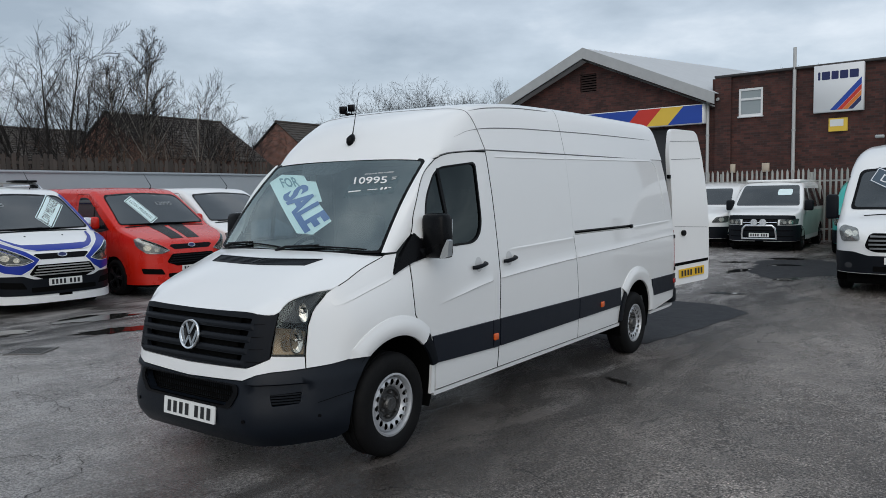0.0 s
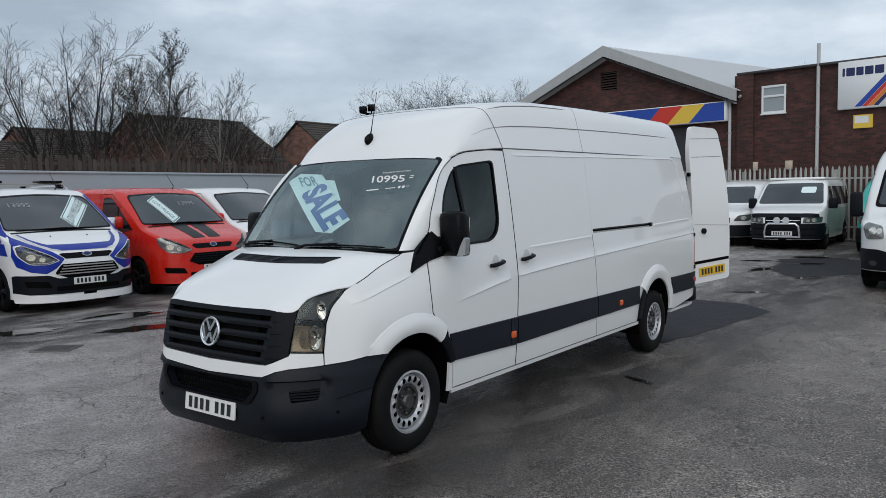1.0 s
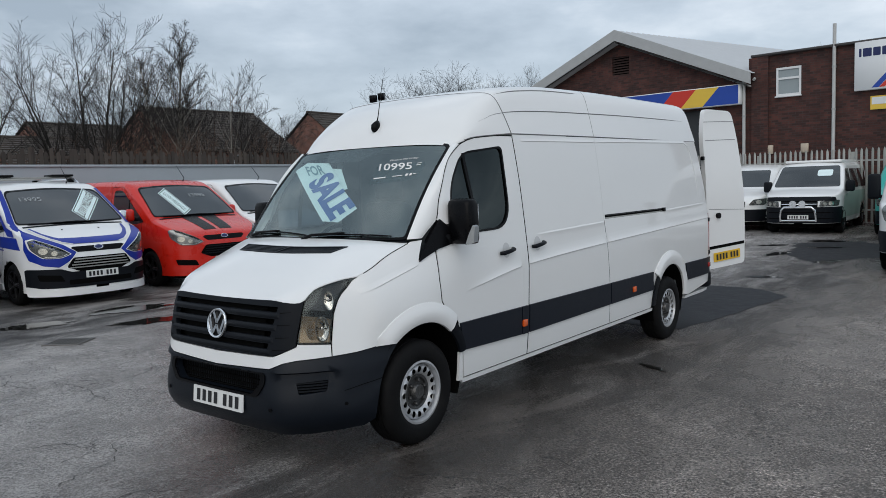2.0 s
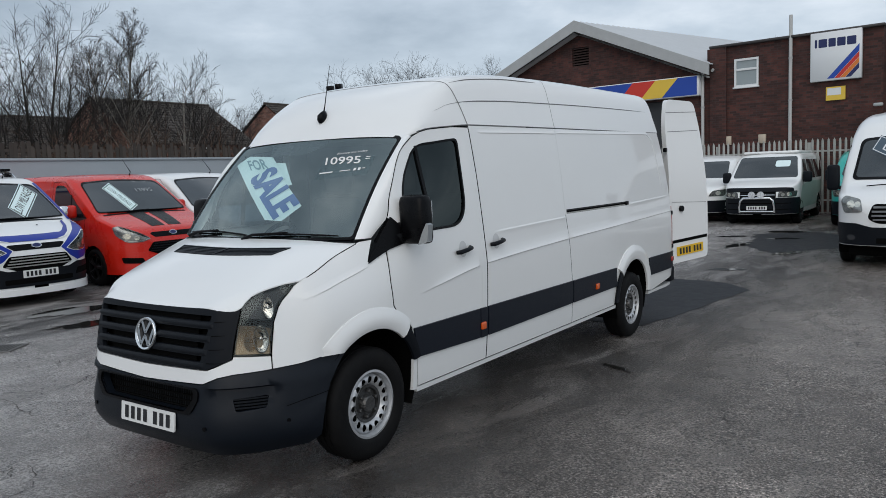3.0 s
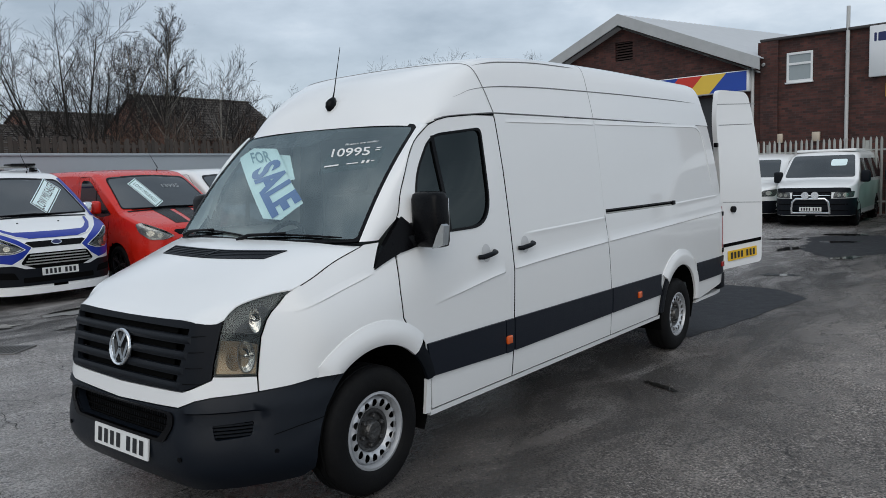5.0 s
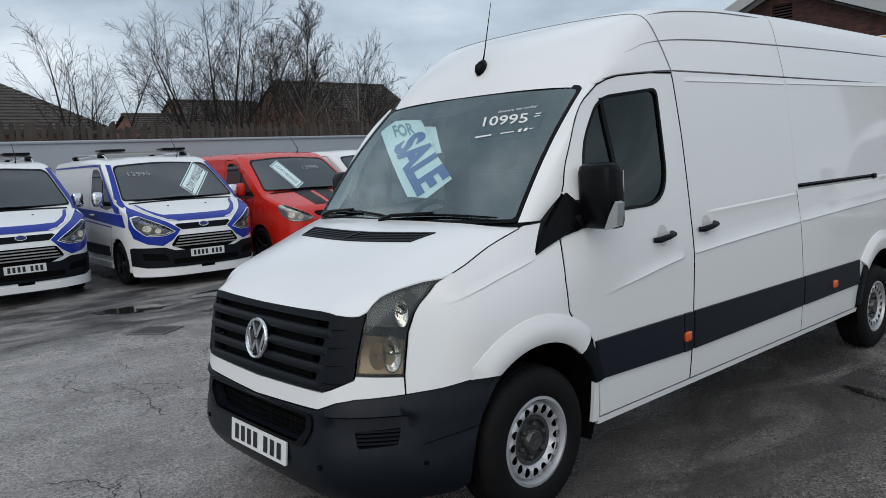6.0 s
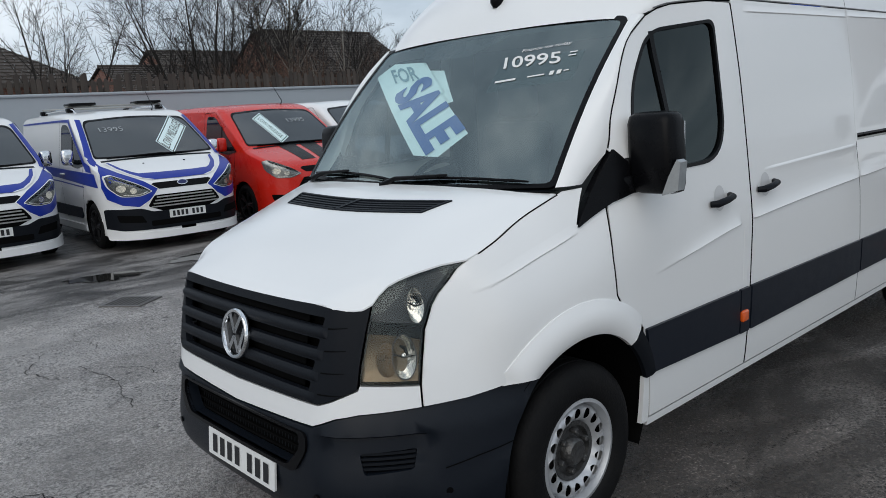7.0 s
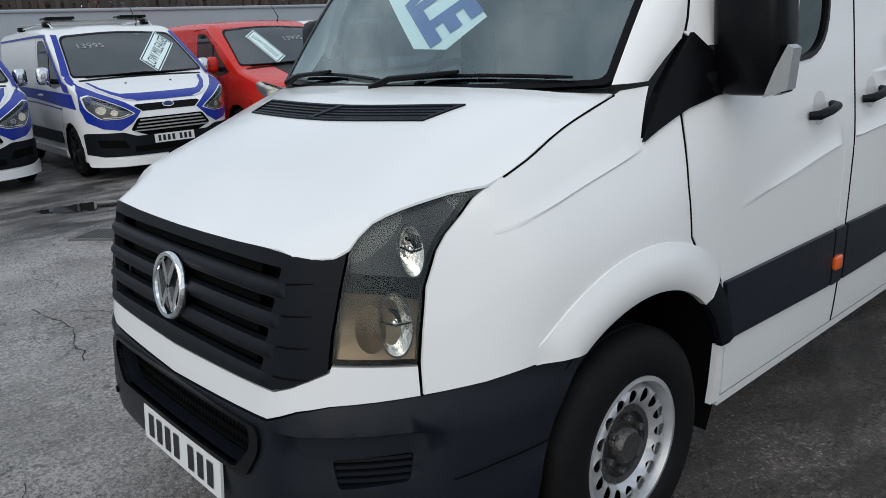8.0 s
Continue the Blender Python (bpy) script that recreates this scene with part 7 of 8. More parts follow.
    b_poly = [(-a, b) for a, b in b_t[:0:-1]] + b_t + b_a + b_b + [(-a, b) for a, b in b_b[-2::-1]] + [(-a, b) for a, b in b_a[::-1]]
    intake = rounded([(-s_x(0.37), 0.497), (s_x(0.37), 0.497), (s_x(0.435), 0.575), (s_x(0.43), 0.626), (-s_x(0.43), 0.626), (-s_x(0.435), 0.575)], 0.022, 4)
    fogs = [rounded([(s * s_x(0.625), 0.505), (s * s_x(0.735), 0.515), (s * s_x(0.745), 0.582), (s * s_x(0.615), 0.575)], 0.012, 3) for s in (1, -1)]

    def bump(u, v, d):
        # a hollow in the cheek below the lamp, a soft upper edge
        a = abs(u)
        k = smooth(s_x(0.48), s_x(0.56), a) * smooth(s_x(0.80), s_x(0.74), a)
        hollow = -0.022 * k * smooth(0.40, 0.60, v) * smooth(0.640, 0.628, v)
        lip = -0.016 * smooth(0.655, 0.722, v)
        crease = 0.010 * smooth(0.455 + 0.30 * max(0, a - s_x(0.82)), 0.435 + 0.30 * max(0, a - s_x(0.82)), v) * smooth(s_x(0.72), s_x(0.82), a)
        return nose(u, v, d + hollow + lip + crease)

    ln = [[(s * s_x(0.46), z), (s * s_x(0.82), z)] for s in (1, -1) for z in (0.445, 0.475, 0.628, 0.640)]
    bumper = lay2(van, "bumper", b_poly, bump, M_BUMPER, 0.006, 0.05, 0.045, [intake] + fogs, ln, "dark grey plastic bumper with a mesh intake")
    bm = bmesh.new()
    sheet(bm, rounded([(-s_x(0.41), 0.482), (s_x(0.41), 0.482), (s_x(0.468), 0.575), (s_x(0.462), 0.634), (-s_x(0.462), 0.634), (-s_x(0.468), 0.575)], 0.03, 4), nose, 0.05, 0.016, 0.02, [intake])
    part("intake_surround", bm, M_BLACK, bumper)
    bm = bmesh.new()
    sheet(bm, rect(-s_x(0.44), s_x(0.44), 0.45, 0.635), nose, 0.08, -0.075)
    part("intake_back", bm, M_VOID, bumper)
    for k in range(3):
        z = 0.500 + k * 0.032
        lay(bumper, "intake_bar", rect(-s_x(0.41), s_x(0.41), z, z + 0.008), nose, M_VOID, -0.045, 0.010, 0.06)
    bm = bmesh.new()
    for k in range(40):
        u = -0.41 + k * 0.021
        sheet(bm, rect(u, u + 0.004, 0.48, 0.60), nose, 0.2, -0.055)
    part("intake_mesh", bm, M_PLASTIC, bumper)
    for s in (1, -1):
        for k in range(4):
            z = 0.528 + k * 0.016
            lay(bumper, "vent_slat", rect(*sorted((s * s_x(0.618), s * s_x(0.742))), z - 0.010, z - 0.001), nose, M_PLASTIC, -0.014 - 0.002 * k, 0.012, 0.05)
        lay(bumper, "vent_back", rect(*sorted((s * s_x(0.57), s * s_x(0.76))), 0.505, 0.60), nose, M_VOID, -0.040, 0.0, 0.06)
        for x, z in ((0.80, 0.43), (0.50, 0.415)):
            lay(bumper, "parking_sensor", oval(s * s_x(x), z, 0.012, 0.012, 12), nose, M_BLACK, 0.013, 0.008, 0.02)
        # thin black strip paints the dark line of the bumper's crease
        crease_line = [(s * s_x(0.796), 0.513), (s * s_x(0.858), 0.535), (s * s_x(0.914), 0.551)]
        lay(bumper, "bumper_crease", crease_line + [(u, v - 0.004) for u, v in crease_line[::-1]], bump, M_VOID, 0.0085, 0.0, 0.03)
    # plate with its holder
    number_plate(van, lambda u, v, d: Vector((0.045 + u, -0.942 - d + 0.10 * v, 0.424 + v)))
    bm = bmesh.new()
    box(bm, -0.205, 0.295, -0.929, -0.85, 0.374, 0.474, 0.01, 2)
    part("plate_holder", bm, M_PLASTIC, van)

    # --- bonnet ---
    front = [tuple(nose(*top_edge(x), 0.004))[:2] for x in (0.0, 0.15, 0.3, 0.45, 0.55, 0.60, 0.64, 0.668, 0.685, 0.71, 0.734, 0.78, 0.83, 0.876)]
    right = front + [(hood_edge(y)[0] - 0.004, y) for y in (-0.36, -0.30, -0.2, -0.1, 0.0)] + [(0.838, 0.045), (0.70, 0.000), (0.4, -0.035), (0.0, -0.048)]
    bonnet_poly = right + [(-x, y) for x, y in right[-2:0:-1]]
    vent_at = lambda x, v: (x - 0.045, -0.340 + 0.108 * v + 0.060 * (abs(x) / 0.5) ** 2.2)
    vent = [vent_at(x, 0) for x in np.linspace(-0.485, 0.485, 13)] + [vent_at(x, 1) for x in np.linspace(0.535, -0.535, 13)]

    def bonnet_lift(x, y, d):
        # rolled front lip and a soft flank crease
        z = hood_z(x, y) + d
        a = abs(x)
        z -= 0.004 * smooth(-0.737, -0.837, y)
        return Vector((x, y, z))

    bonnet = lay2(van, "bonnet", bonnet_poly, bonnet_lift, M_WHITE, 0.001, 0.006, 0.04, [vent], [], "")
    vent_part = new("bonnet_vent")
    vent_part.parent = bonnet
    bm = bmesh.new()
    sheet(bm, vent, bonnet_lift, 0.05, -0.018)
    part("vent_floor", bm, M_VOID, vent_part)
    bm = bmesh.new()
    sheet(bm, vent, bonnet_lift, 0.05, 0.006, 0.02, [[vent_at(x, 0.09) for x in np.linspace(-0.473, 0.473, 13)] + [vent_at(x, 0.91) for x in np.linspace(0.517, -0.517, 13)]])
    part("vent_frame", bm, M_PLASTIC, vent_part)
    for k in range(4):
        v = 0.19 + k * 0.185
        wd = 0.475 + 0.05 * v
        lay(vent_part, "vent_slat", [vent_at(x, v) for x in np.linspace(-wd, wd, 13)] + [vent_at(x, v + 0.085) for x in np.linspace(wd, -wd, 13)], bonnet_lift, M_PLASTIC, 0.003, 0.015, 0.06)
    lay(vent_part, "vent_divider", [vent_at(-0.025, 0.03), vent_at(0.0, 0.03), vent_at(0.050, 0.97), vent_at(0.025, 0.97)], bonnet_lift, M_PLASTIC, 0.007, 0.02, 0.05)

    # --- wings, doors, side panels ---
    def side_parts(s):
        L = flip(near, s)
        # wing
        hl_edge = []
        for z, x in ((1.188, 0.879), (1.16, 0.858), (1.124, 0.840), (1.085, 0.816), (1.05, 0.801), (0.973, 0.781), (0.868, 0.770), (0.80, 0.764)):
            p = nose(s_x(x), z, 0)
            hl_edge.append((p.y + 0.004, z))
        wing = [(0.07, 1.366)] + [(y, hood_edge(y)[1] - 0.003) for y in (0.0, -0.1, -0.2, -0.3, -0.36)] + hl_edge + [(nose(s_x(0.764), 0.722, 0).y + 0.003, 0.723), (-0.50, 0.732), (-0.42, 0.743), (-0.355, 0.752)]
        wing += arc(FA, 0.485, 137, 48, 14) + [(0.372, 0.800), (0.335, 0.832), (0.240, 0.905), (0.212, 0.95), (0.205, 1.10), (0.222, 1.302), (0.065, 1.238), (0.150, 1.372)]
        lay2(van, "front_wing", wing, L, M_WHITE, 0.0, 0.006, 0.045, [], [])
        pressing(van, "wing_crease", [(-0.43, 1.080), (-0.20, 1.146), (0.06, 1.216)], L, LIP_WING, 0.15, 0.05)
        # arch flare
        def flare(u, v, d):
            r, a = u, v
            y, z = FA[0] + r * math.cos(a), FA[1] + r * math.sin(a)
            return L(y, z, d + 0.003 + 0.020 * smooth(0.545, 0.470, r) * smooth(-0.44, -0.30, y) - 0.012 * smooth(0.43, 0.405, r) - 0.010 * smooth(radians(135), radians(140), a) * smooth(0.44, 0.50, r))
        fl = lay2(van, "arch_flare", [(0.405, radians(48)), (0.537, radians(48)), (0.537, radians(90)), (0.532, radians(140.5)), (0.505, radians(141.5)), (0.405, radians(129.5)), (0.405, radians(90))], lambda u, v, d: flare(u, v, d), M_WHITE, 0.0, 0.02, 0.028, [], [])
        # dark rear end of the arch
        lay2(van, "arch_trim", [(0.405, radians(19)), (0.456, radians(19)), (0.468, radians(33)), (0.482, radians(47.3)), (0.405, radians(47.3))], lambda u, v, d: flare(u, v, d), M_PLASTIC, 0.002, 0.02, 0.03, [], [])
        lay2(van, "sill_front", [(0.400, 0.355), (0.452, 0.350), (0.440, 0.560), (0.405, 0.562)], L, M_WHITE, 0.0, 0.02, 0.06, [], [])

        # front door
        door = new("front_door")
        door.parent = van
        rear = [(1.306, 0.372), (1.318, 0.62), (1.330, 0.90), (1.337, 1.07), (1.325, 1.35), (1.296, 1.75), (1.262, 2.06), (1.255, 2.095)]
        slide_edge = [(1.318, 0.372), (1.330, 0.62), (1.342, 0.90), (1.349, 1.07), (1.337, 1.35), (1.308, 1.75), (1.274, 2.06), (1.268, 2.110)]
        outline = [(0.231, 1.300), (0.214, 1.10), (0.221, 0.955), (0.250, 0.910), (0.345, 0.838), (0.395, 0.780), (0.425, 0.66), (0.448, 0.56), (0.462, 0.372)] + rear + [(1.06, 2.095), (0.82, 2.074), (0.72, 2.050), (0.66, 2.023), (0.522, 1.927), (0.411, 1.79), (0.335, 1.64), (0.285, 1.505), (0.430, 1.345)]
        window = rounded([(0.375, 1.385), (1.122, 1.395), (1.105, 2.022), (0.660, 1.972), (0.430, 1.690)], [0.03, 0.22, 0.05, 0.10, 0.2], 8)
        lay2(door, "door_skin", outline, L, M_WHITE, 0.0, 0.006, 0.05, [window], [])
        pressing(door, "door_crease", [(y, BELT(y)) for y in np.linspace(0.49, 1.235, 14)], L, LIP_DOWN, 0.35, 0.02)
        # seams
        ring_in = [(u + (0.80 - u) * 0.045, v + (1.70 - v) * 0.05) for u, v in window]
        bm = bmesh.new()
        sheet(bm, window, L, 0.05, 0.004, 0.03, [ring_in])
        part("window_seal", bm, M_BLACK, door)
        bm = bmesh.new()
        sheet(bm, [(u + (0.80 - u) * 0.02, v + (1.70 - v) * 0.02) for u, v in window], L, 0.08, -0.008)
        part("door_glass", bm, M_SIDEGLASS, door)
        lay(door, "window_bar", [(0.672, 1.39), (0.700, 1.39), (0.688, 1.965), (0.662, 1.962)], L, M_BLACK, 0.003, 0.02, 0.1)
        # mirror base triangle
        lay2(door, "mirror_base", [(0.068, 1.234), (0.245, 1.306), (0.440, 1.352), (0.300, 1.505)], L, M_BLACK, 0.010, 0.03, 0.06, [], [])
        # strip and handle
        lay2(door, "rubbing_strip", rounded([(0.405, 0.770), (0.435, 0.572), (1.205, 0.548), (1.205, 0.766)], 0.008, 2), L, M_TRIM, 0.014, 0.016, 0.08, [], [])
        if s > 0:
            door_handle(door, 1.030, 1.224, L)
        bm = bmesh.new()
        sheet(bm, [(1.255, 0.80), (1.290, 0.80), (1.296, 1.06), (1.262, 1.06)], L, 0.08, 0.001, 0.002)
        part("lock_cover", bm, M_WHITE, door)
        # shut lines
        for name_, line in (("door_seam", [(0.5 * (a[0] + b[0]), a[1]) for a, b in zip(rear, slide_edge)]), ("door_seam", [(0.222, 1.30), (0.208, 1.10), (0.215, 0.952), (0.245, 0.906), (0.340, 0.834), (0.388, 0.778)])):
            bm = bmesh.new()
            tube(bm, [L(y, z, 0.0) for y, z in dense(line)], 0.0030, 5)
            part(name_, bm, M_VOID, door)
        bm = bmesh.new()
        tube(bm, [Vector((s * (hood_edge(y)[0] - 0.001), y, hood_edge(y)[1] - 0.0005)) for y in np.linspace(-0.372, 0.04, 16)], 0.0027, 5)
        part("bonnet_seam", bm, M_VOID, van)
        # side of the load bay
        lay2(van, "strip_joint", rounded(rect(1.214, 1.306, 0.546, 0.766), 0.006, 2), L, M_TRIM, 0.016, 0.018, 0.08, [], [])
        bm = bmesh.new()
        c = L(1.243, 0.634, 0.018)
        box(bm, -0.012, 0.012, -0.030, 0.030, -0.028, 0.028, 0.009, 3, m=Matrix.Translation(c))
        part("side_marker", bm, M_AMBER, van, "amber side marker lamp")
        slide = [(1.318, 0.372), (1.330, 0.62), (1.342, 0.90), (1.349, 1.07), (1.337, 1.35), (1.308, 1.75), (1.274, 2.06), (1.268, 2.112), (2.662, 2.124), (2.690, 1.75), (2.706, 1.40), (2.750, 1.07), (2.782, 0.80), (2.795, 0.372)]
        if s < 0:
            slide[-7:] = [(2.662, 2.116), (2.690, 1.75), (2.706, 1.40), (2.750, 1.07), (2.782, 0.80), (2.795, 0.372)]
        sd = new("sliding_door")
        sd.parent = van
        lay2(sd, "door_skin", slide, L, M_WHITE, 0.0, 0.006, 0.06, [], [])
        pressing(sd, "door_crease", [(y, BELT(y)) for y in np.linspace(1.352, 2.742, 20)], L, LIP_DOWN, 0.02, 0.02)
        pressing(sd, "door_crease", [(1.50, 1.318), (2.708, 1.346)], L, LIP_UP, 0.10, 0.02)
        pressing(sd, "door_crease", [(1.385, 2.062), (2.0, 2.072), (2.655, 2.080)], L, LIP_TOP, 0.05, 0.02)
        lay2(sd, "rubbing_strip", rounded([(1.325, 0.546), (2.782, 0.556), (2.778, 0.758), (1.330, 0.766)], 0.006, 2), L, M_TRIM, 0.014, 0.016, 0.1, [], [])
        if s > 0:
            door_handle(sd, 1.490, 1.238, L)
        tail = [(2.803, 0.372), (2.790, 0.80), (2.758, 1.07), (2.709, 1.40), (2.693, 1.75), (2.664, 2.124), (5.27, 2.142), (5.345, 1.95), (5.46, 1.60), (5.55, 1.25), (5.60, 1.00), (5.615, 0.70), (5.610, 0.45), (4.86, 0.365)] + arc(RA, 0.49, 2, 178, 22) + [(3.78, 0.372)]
        rail_slot = rect(2.735, 4.175, 1.368, 1.408)
        lay2(van, "side_panel", tail, L, M_WHITE, 0.0, 0.006, 0.06, [rail_slot] if s > 0 else [], [])
        pressing(van, "side_crease", [(y, BELT(y)) for y in np.linspace(2.765, 5.58, 30)], L, LIP_DOWN, 0.02, 0.05)
        pressing(van, "side_crease", [(4.20, 1.384), (5.43, 1.414)], L, LIP_UP, 0.05, 0.10)
        pressing(van, "side_crease", [(2.682, 2.084), (4.0, 2.106), (4.80, 2.120)] + [(5.09 + 0.01 - 0.24 + 0.24 * math.sin(a), 1.912 + 0.21 * math.cos(a)) for a in np.linspace(0.2, 1.25, 8)] + [(5.19, 1.70), (5.26, 1.46)], L, LIP_TOP, 0.02, 0.15)
        if s > 0:
            bm = bmesh.new()
            sheet(bm, rect(2.73, 4.18, 1.363, 1.413), L, 0.2, -0.016)
            rl = part("door_rail", bm, M_VOID, van, "dark recessed rail of the sliding door")
            lay(rl, "rail_lip", rect(2.735, 4.175, 1.369, 1.380), L, M_GALV, -0.002, 0.012, 0.2)
            lay(rl, "rail_lip", rect(2.735, 4.175, 1.395, 1.4075), L, M_BLACK, 0.001, 0.012, 0.2)
            bm = bmesh.new()
            c = L(4.16, 1.402, 0.004)
            box(bm, c.x - 0.02, c.x + 0.012, 4.12, 4.185, 1.372, 1.412, 0.006, 2)
            part("rail_end", bm, M_BLACK, rl)
            bm = bmesh.new()
            tube(bm, [L(y, z, -0.001) for y, z in dense([(2.716, 1.36), (2.754, 1.07), (2.786, 0.80), (2.799, 0.372)])], 0.0020, 5)
            part("door_seam", bm, M_VOID, sd)
        lay2(van, "rubbing_strip", rounded([(2.800, 0.556), (3.830, 0.560), (3.795, 0.66), (3.800, 0.752), (2.796, 0.758)], 0.006, 2), L, M_TRIM, 0.014, 0.016, 0.1, [], [])
        lay2(van, "rubbing_strip", rounded([(4.790, 0.548), (5.600, 0.545), (5.605, 0.742), (4.735, 0.748)], 0.006, 2), L, M_TRIM, 0.014, 0.016, 0.1, [], [])
        for yy, zz in ((3.31, 0.632), (5.50, 0.655)):
            bm = bmesh.new()
            box(bm, -0.012, 0.012, -0.034, 0.034, -0.028, 0.028, 0.009, 3, m=Matrix.Translation(L(yy, zz, 0.018)))
            part("side_marker", bm, M_AMBER if yy < 5 else M_REDLENS, van, "amber side marker lamp" if yy < 5 else "red side marker lamp")

        def rflare(u, v, d):
            y, z = RA[0] + u * math.cos(v), RA[1] + u * math.sin(v)
            return L(y, z, d + 0.004 + 0.022 * smooth(0.560, 0.505, u) - 0.010 * smooth(0.44, 0.410, u))
        lay2(van, "arch_flare", rect(0.410, 0.560, radians(40), radians(140)), rflare, M_WHITE, 0.004, 0.02, 0.03, [], [])
        lay2(van, "arch_trim", rect(0.410, 0.500, radians(2), radians(39.5)), rflare, M_WHITE, 0.002, 0.02, 0.04, [], [])
        lay2(van, "arch_trim", rect(0.410, 0.500, radians(140.5), radians(178)), rflare, M_PLASTIC, 0.002, 0.02, 0.04, [], [])
        # sill
        bm = bmesh.new()
        for y0, y1 in ((0.452, 3.84), (4.78, 5.58)):
            sheet(bm, rect(y0, y1, 0.330, 0.362), L, 0.2, -0.003, 0.06)
        part("sill", bm, M_WHITE, van)
        # wheel housings
        for c, r in ((FA, 0.415), (RA, 0.418)):
            bm = bmesh.new()
            a, b = [], []
            for k in range(25):
                t = radians(-24 + 228 * k / 24)
                y, z = c[0] + r * math.cos(t), c[1] + r * math.sin(t)
                a.append(bm.verts.new((s * (side_x(y, max(z, 0.3)) - 0.005), y, z)))
                b.append(bm.verts.new((s * 0.55, y, z)))
            for k in range(24):
                bm.faces.new((a[k], a[k + 1], b[k + 1], b[k]))
            bm.faces.new(b)
            part("wheel_housing", bm, M_VOID, van)
        # windscreen pillar
        bm = bmesh.new()
        inner = [screen(0.834 - 0.04 * l / 0.925, l, 0.004) for l in np.linspace(0.0, 0.925, 13)]
        seam = [(0.155, 1.385), (0.205, 1.43), (0.280, 1.502), (0.331, 1.64), (0.407, 1.79), (0.521, 1.932), (0.657, 2.029)]
        sy = curve_of([(z, y) for y, z in seam])
        outer = [near(sy(z), z, 0.0) for z in np.linspace(1.385, 2.030, 13)]
        rows = []
        for i in range(13):
            p, q = inner[i], outer[i]
            row = []
            for k in range(7):
                t = k / 6
                c = p.lerp(q, t) + Vector((0.014, -0.006, 0.0)) * math.sin(math.pi * t)
                row.append(bm.verts.new((s * c.x, c.y, c.z)))
            dd = Vector((q.x - 0.03, q.y + 0.012, q.z))
            row.append(bm.verts.new((s * dd.x, dd.y, dd.z)))
            rows.append(row)
        for a, b in zip(rows, rows[1:]):
            for k in range(7):
                f = (a[k], a[k + 1], b[k + 1], b[k])
                bm.faces.new(f if s > 0 else f[::-1])
        part("windscreen_pillar", bm, M_WHITE, van)
        bm = bmesh.new()
        edge_ = [(0.5 * (sy(z) + sy(z)) + 0.003, z) for z in np.linspace(1.51, 2.026, 16)] + [(0.74, 2.060), (0.82, 2.077), (0.95, 2.090), (1.10, 2.100), (1.26, 2.106)]
        tube(bm, [L(y, z, 0.0) for y, z in edge_], 0.0032, 5)
        part("door_seam", bm, M_VOID, van)

    def door_handle(parent, y, z, L):
        h = new("door_handle")
        h.parent = parent
        bm = bmesh.new()
        sheet(bm, oval(y, z + 0.004, 0.050, 0.058, 24), lambda u, v, d: L(u, v, d - 0.004), 0.02, 0.0055, 0.0)
        # white paint greyed to carry the cup's recess shade
        part("handle_cup", bm, mat("shaded_cup", (0.62, 0.62, 0.62), 0.35, coat=0.4) if "shaded_cup" not in bpy.data.materials else bpy.data.materials["shaded_cup"], h)
        bm = bmesh.new()
        p = [L(y - 0.088, z - 0.014, 0.004), L(y - 0.075, z - 0.012, 0.032), L(y, z - 0.002, 0.042), L(y + 0.06, z + 0.006, 0.036), L(y + 0.086, z + 0.010, 0.006)]
        tube(bm, p, [0.014, 0.0165, 0.0155, 0.0155, 0.013], 10)
        part("handle_grip", bm, M_PLASTIC, h, "black plastic grip")

    both(side_parts)

    # --- windscreen ---
    ws = rounded([(-0.832, 0.0), (0.832, 0.0), (0.790, 0.92), (0.0, 0.945), (-0.790, 0.92)], [0.03, 0.03, 0.05, 0.6, 0.05])
    wsi = rounded([(-0.808, 0.020), (0.808, 0.020), (0.770, 0.898), (0.0, 0.922), (-0.770, 0.898)], [0.03, 0.03, 0.05, 0.6, 0.05])
    scr = lay(van, "windscreen", ws, screen, M_SCREEN, 0.002, 0.0, 0.07)
    scr.visible_shadow = False
    bm = bmesh.new()
    sheet(bm, ws, screen, 0.05, 0.0045, 0.012, [wsi])
    part("screen_edge", bm, M_BLACK, scr)
    lay(scr, "sun_band", rounded([(-0.37, 0.765), (-0.02, 0.758), (0.10, 0.82), (0.17, 0.893), (-0.45, 0.893)], 0.03), screen, M_BLACK, -0.006, 0.0, 0.07)
    # price lettering on the glass
    c6, s6 = math.cos(radians(6)), math.sin(radians(6))

    def tilt(cx, cl):
        return lambda u, v, d: screen(cx + u * c6 - v * s6, cl + u * s6 + v * c6, d)

    bm = bmesh.new()
    letters(bm, "10995", 1.0, lambda a, b, d: screen(0.286 + 0.303 * (a + 0.5) - 0.032 * (b + 0.5), 0.634 + 0.008 * (a + 0.5) + 0.074 * (b + 0.5), d), 1.0, 0.005, 0.012)
    part("price_sticker", bm, M_PLATE, scr, "white price figures", smooth=False)
    bm = bmesh.new()
    letters(bm, "Finance me today", 0.026, tilt(0.46, 0.752), 0.25, 0.005)
    part("small_sticker", bm, M_PLATE, scr, smooth=False)
    for u0, u1, v0, v1 in ((-0.17, -0.06, 0.0, 0.012), (0.0, 0.085, 0.002, 0.010), (0.11, 0.13, -0.004, 0.020), (0.145, 0.165, -0.004, 0.020), (0.175, 0.20, 0.008, 0.014), (0.165, 0.20, 0.100, 0.107), (0.165, 0.20, 0.120, 0.127)):
        lay(scr, "sticker_bar", rect(u0, u1, v0, v1), tilt(0.455, 0.565), M_PLATE, 0.005, 0.0, 0.2)
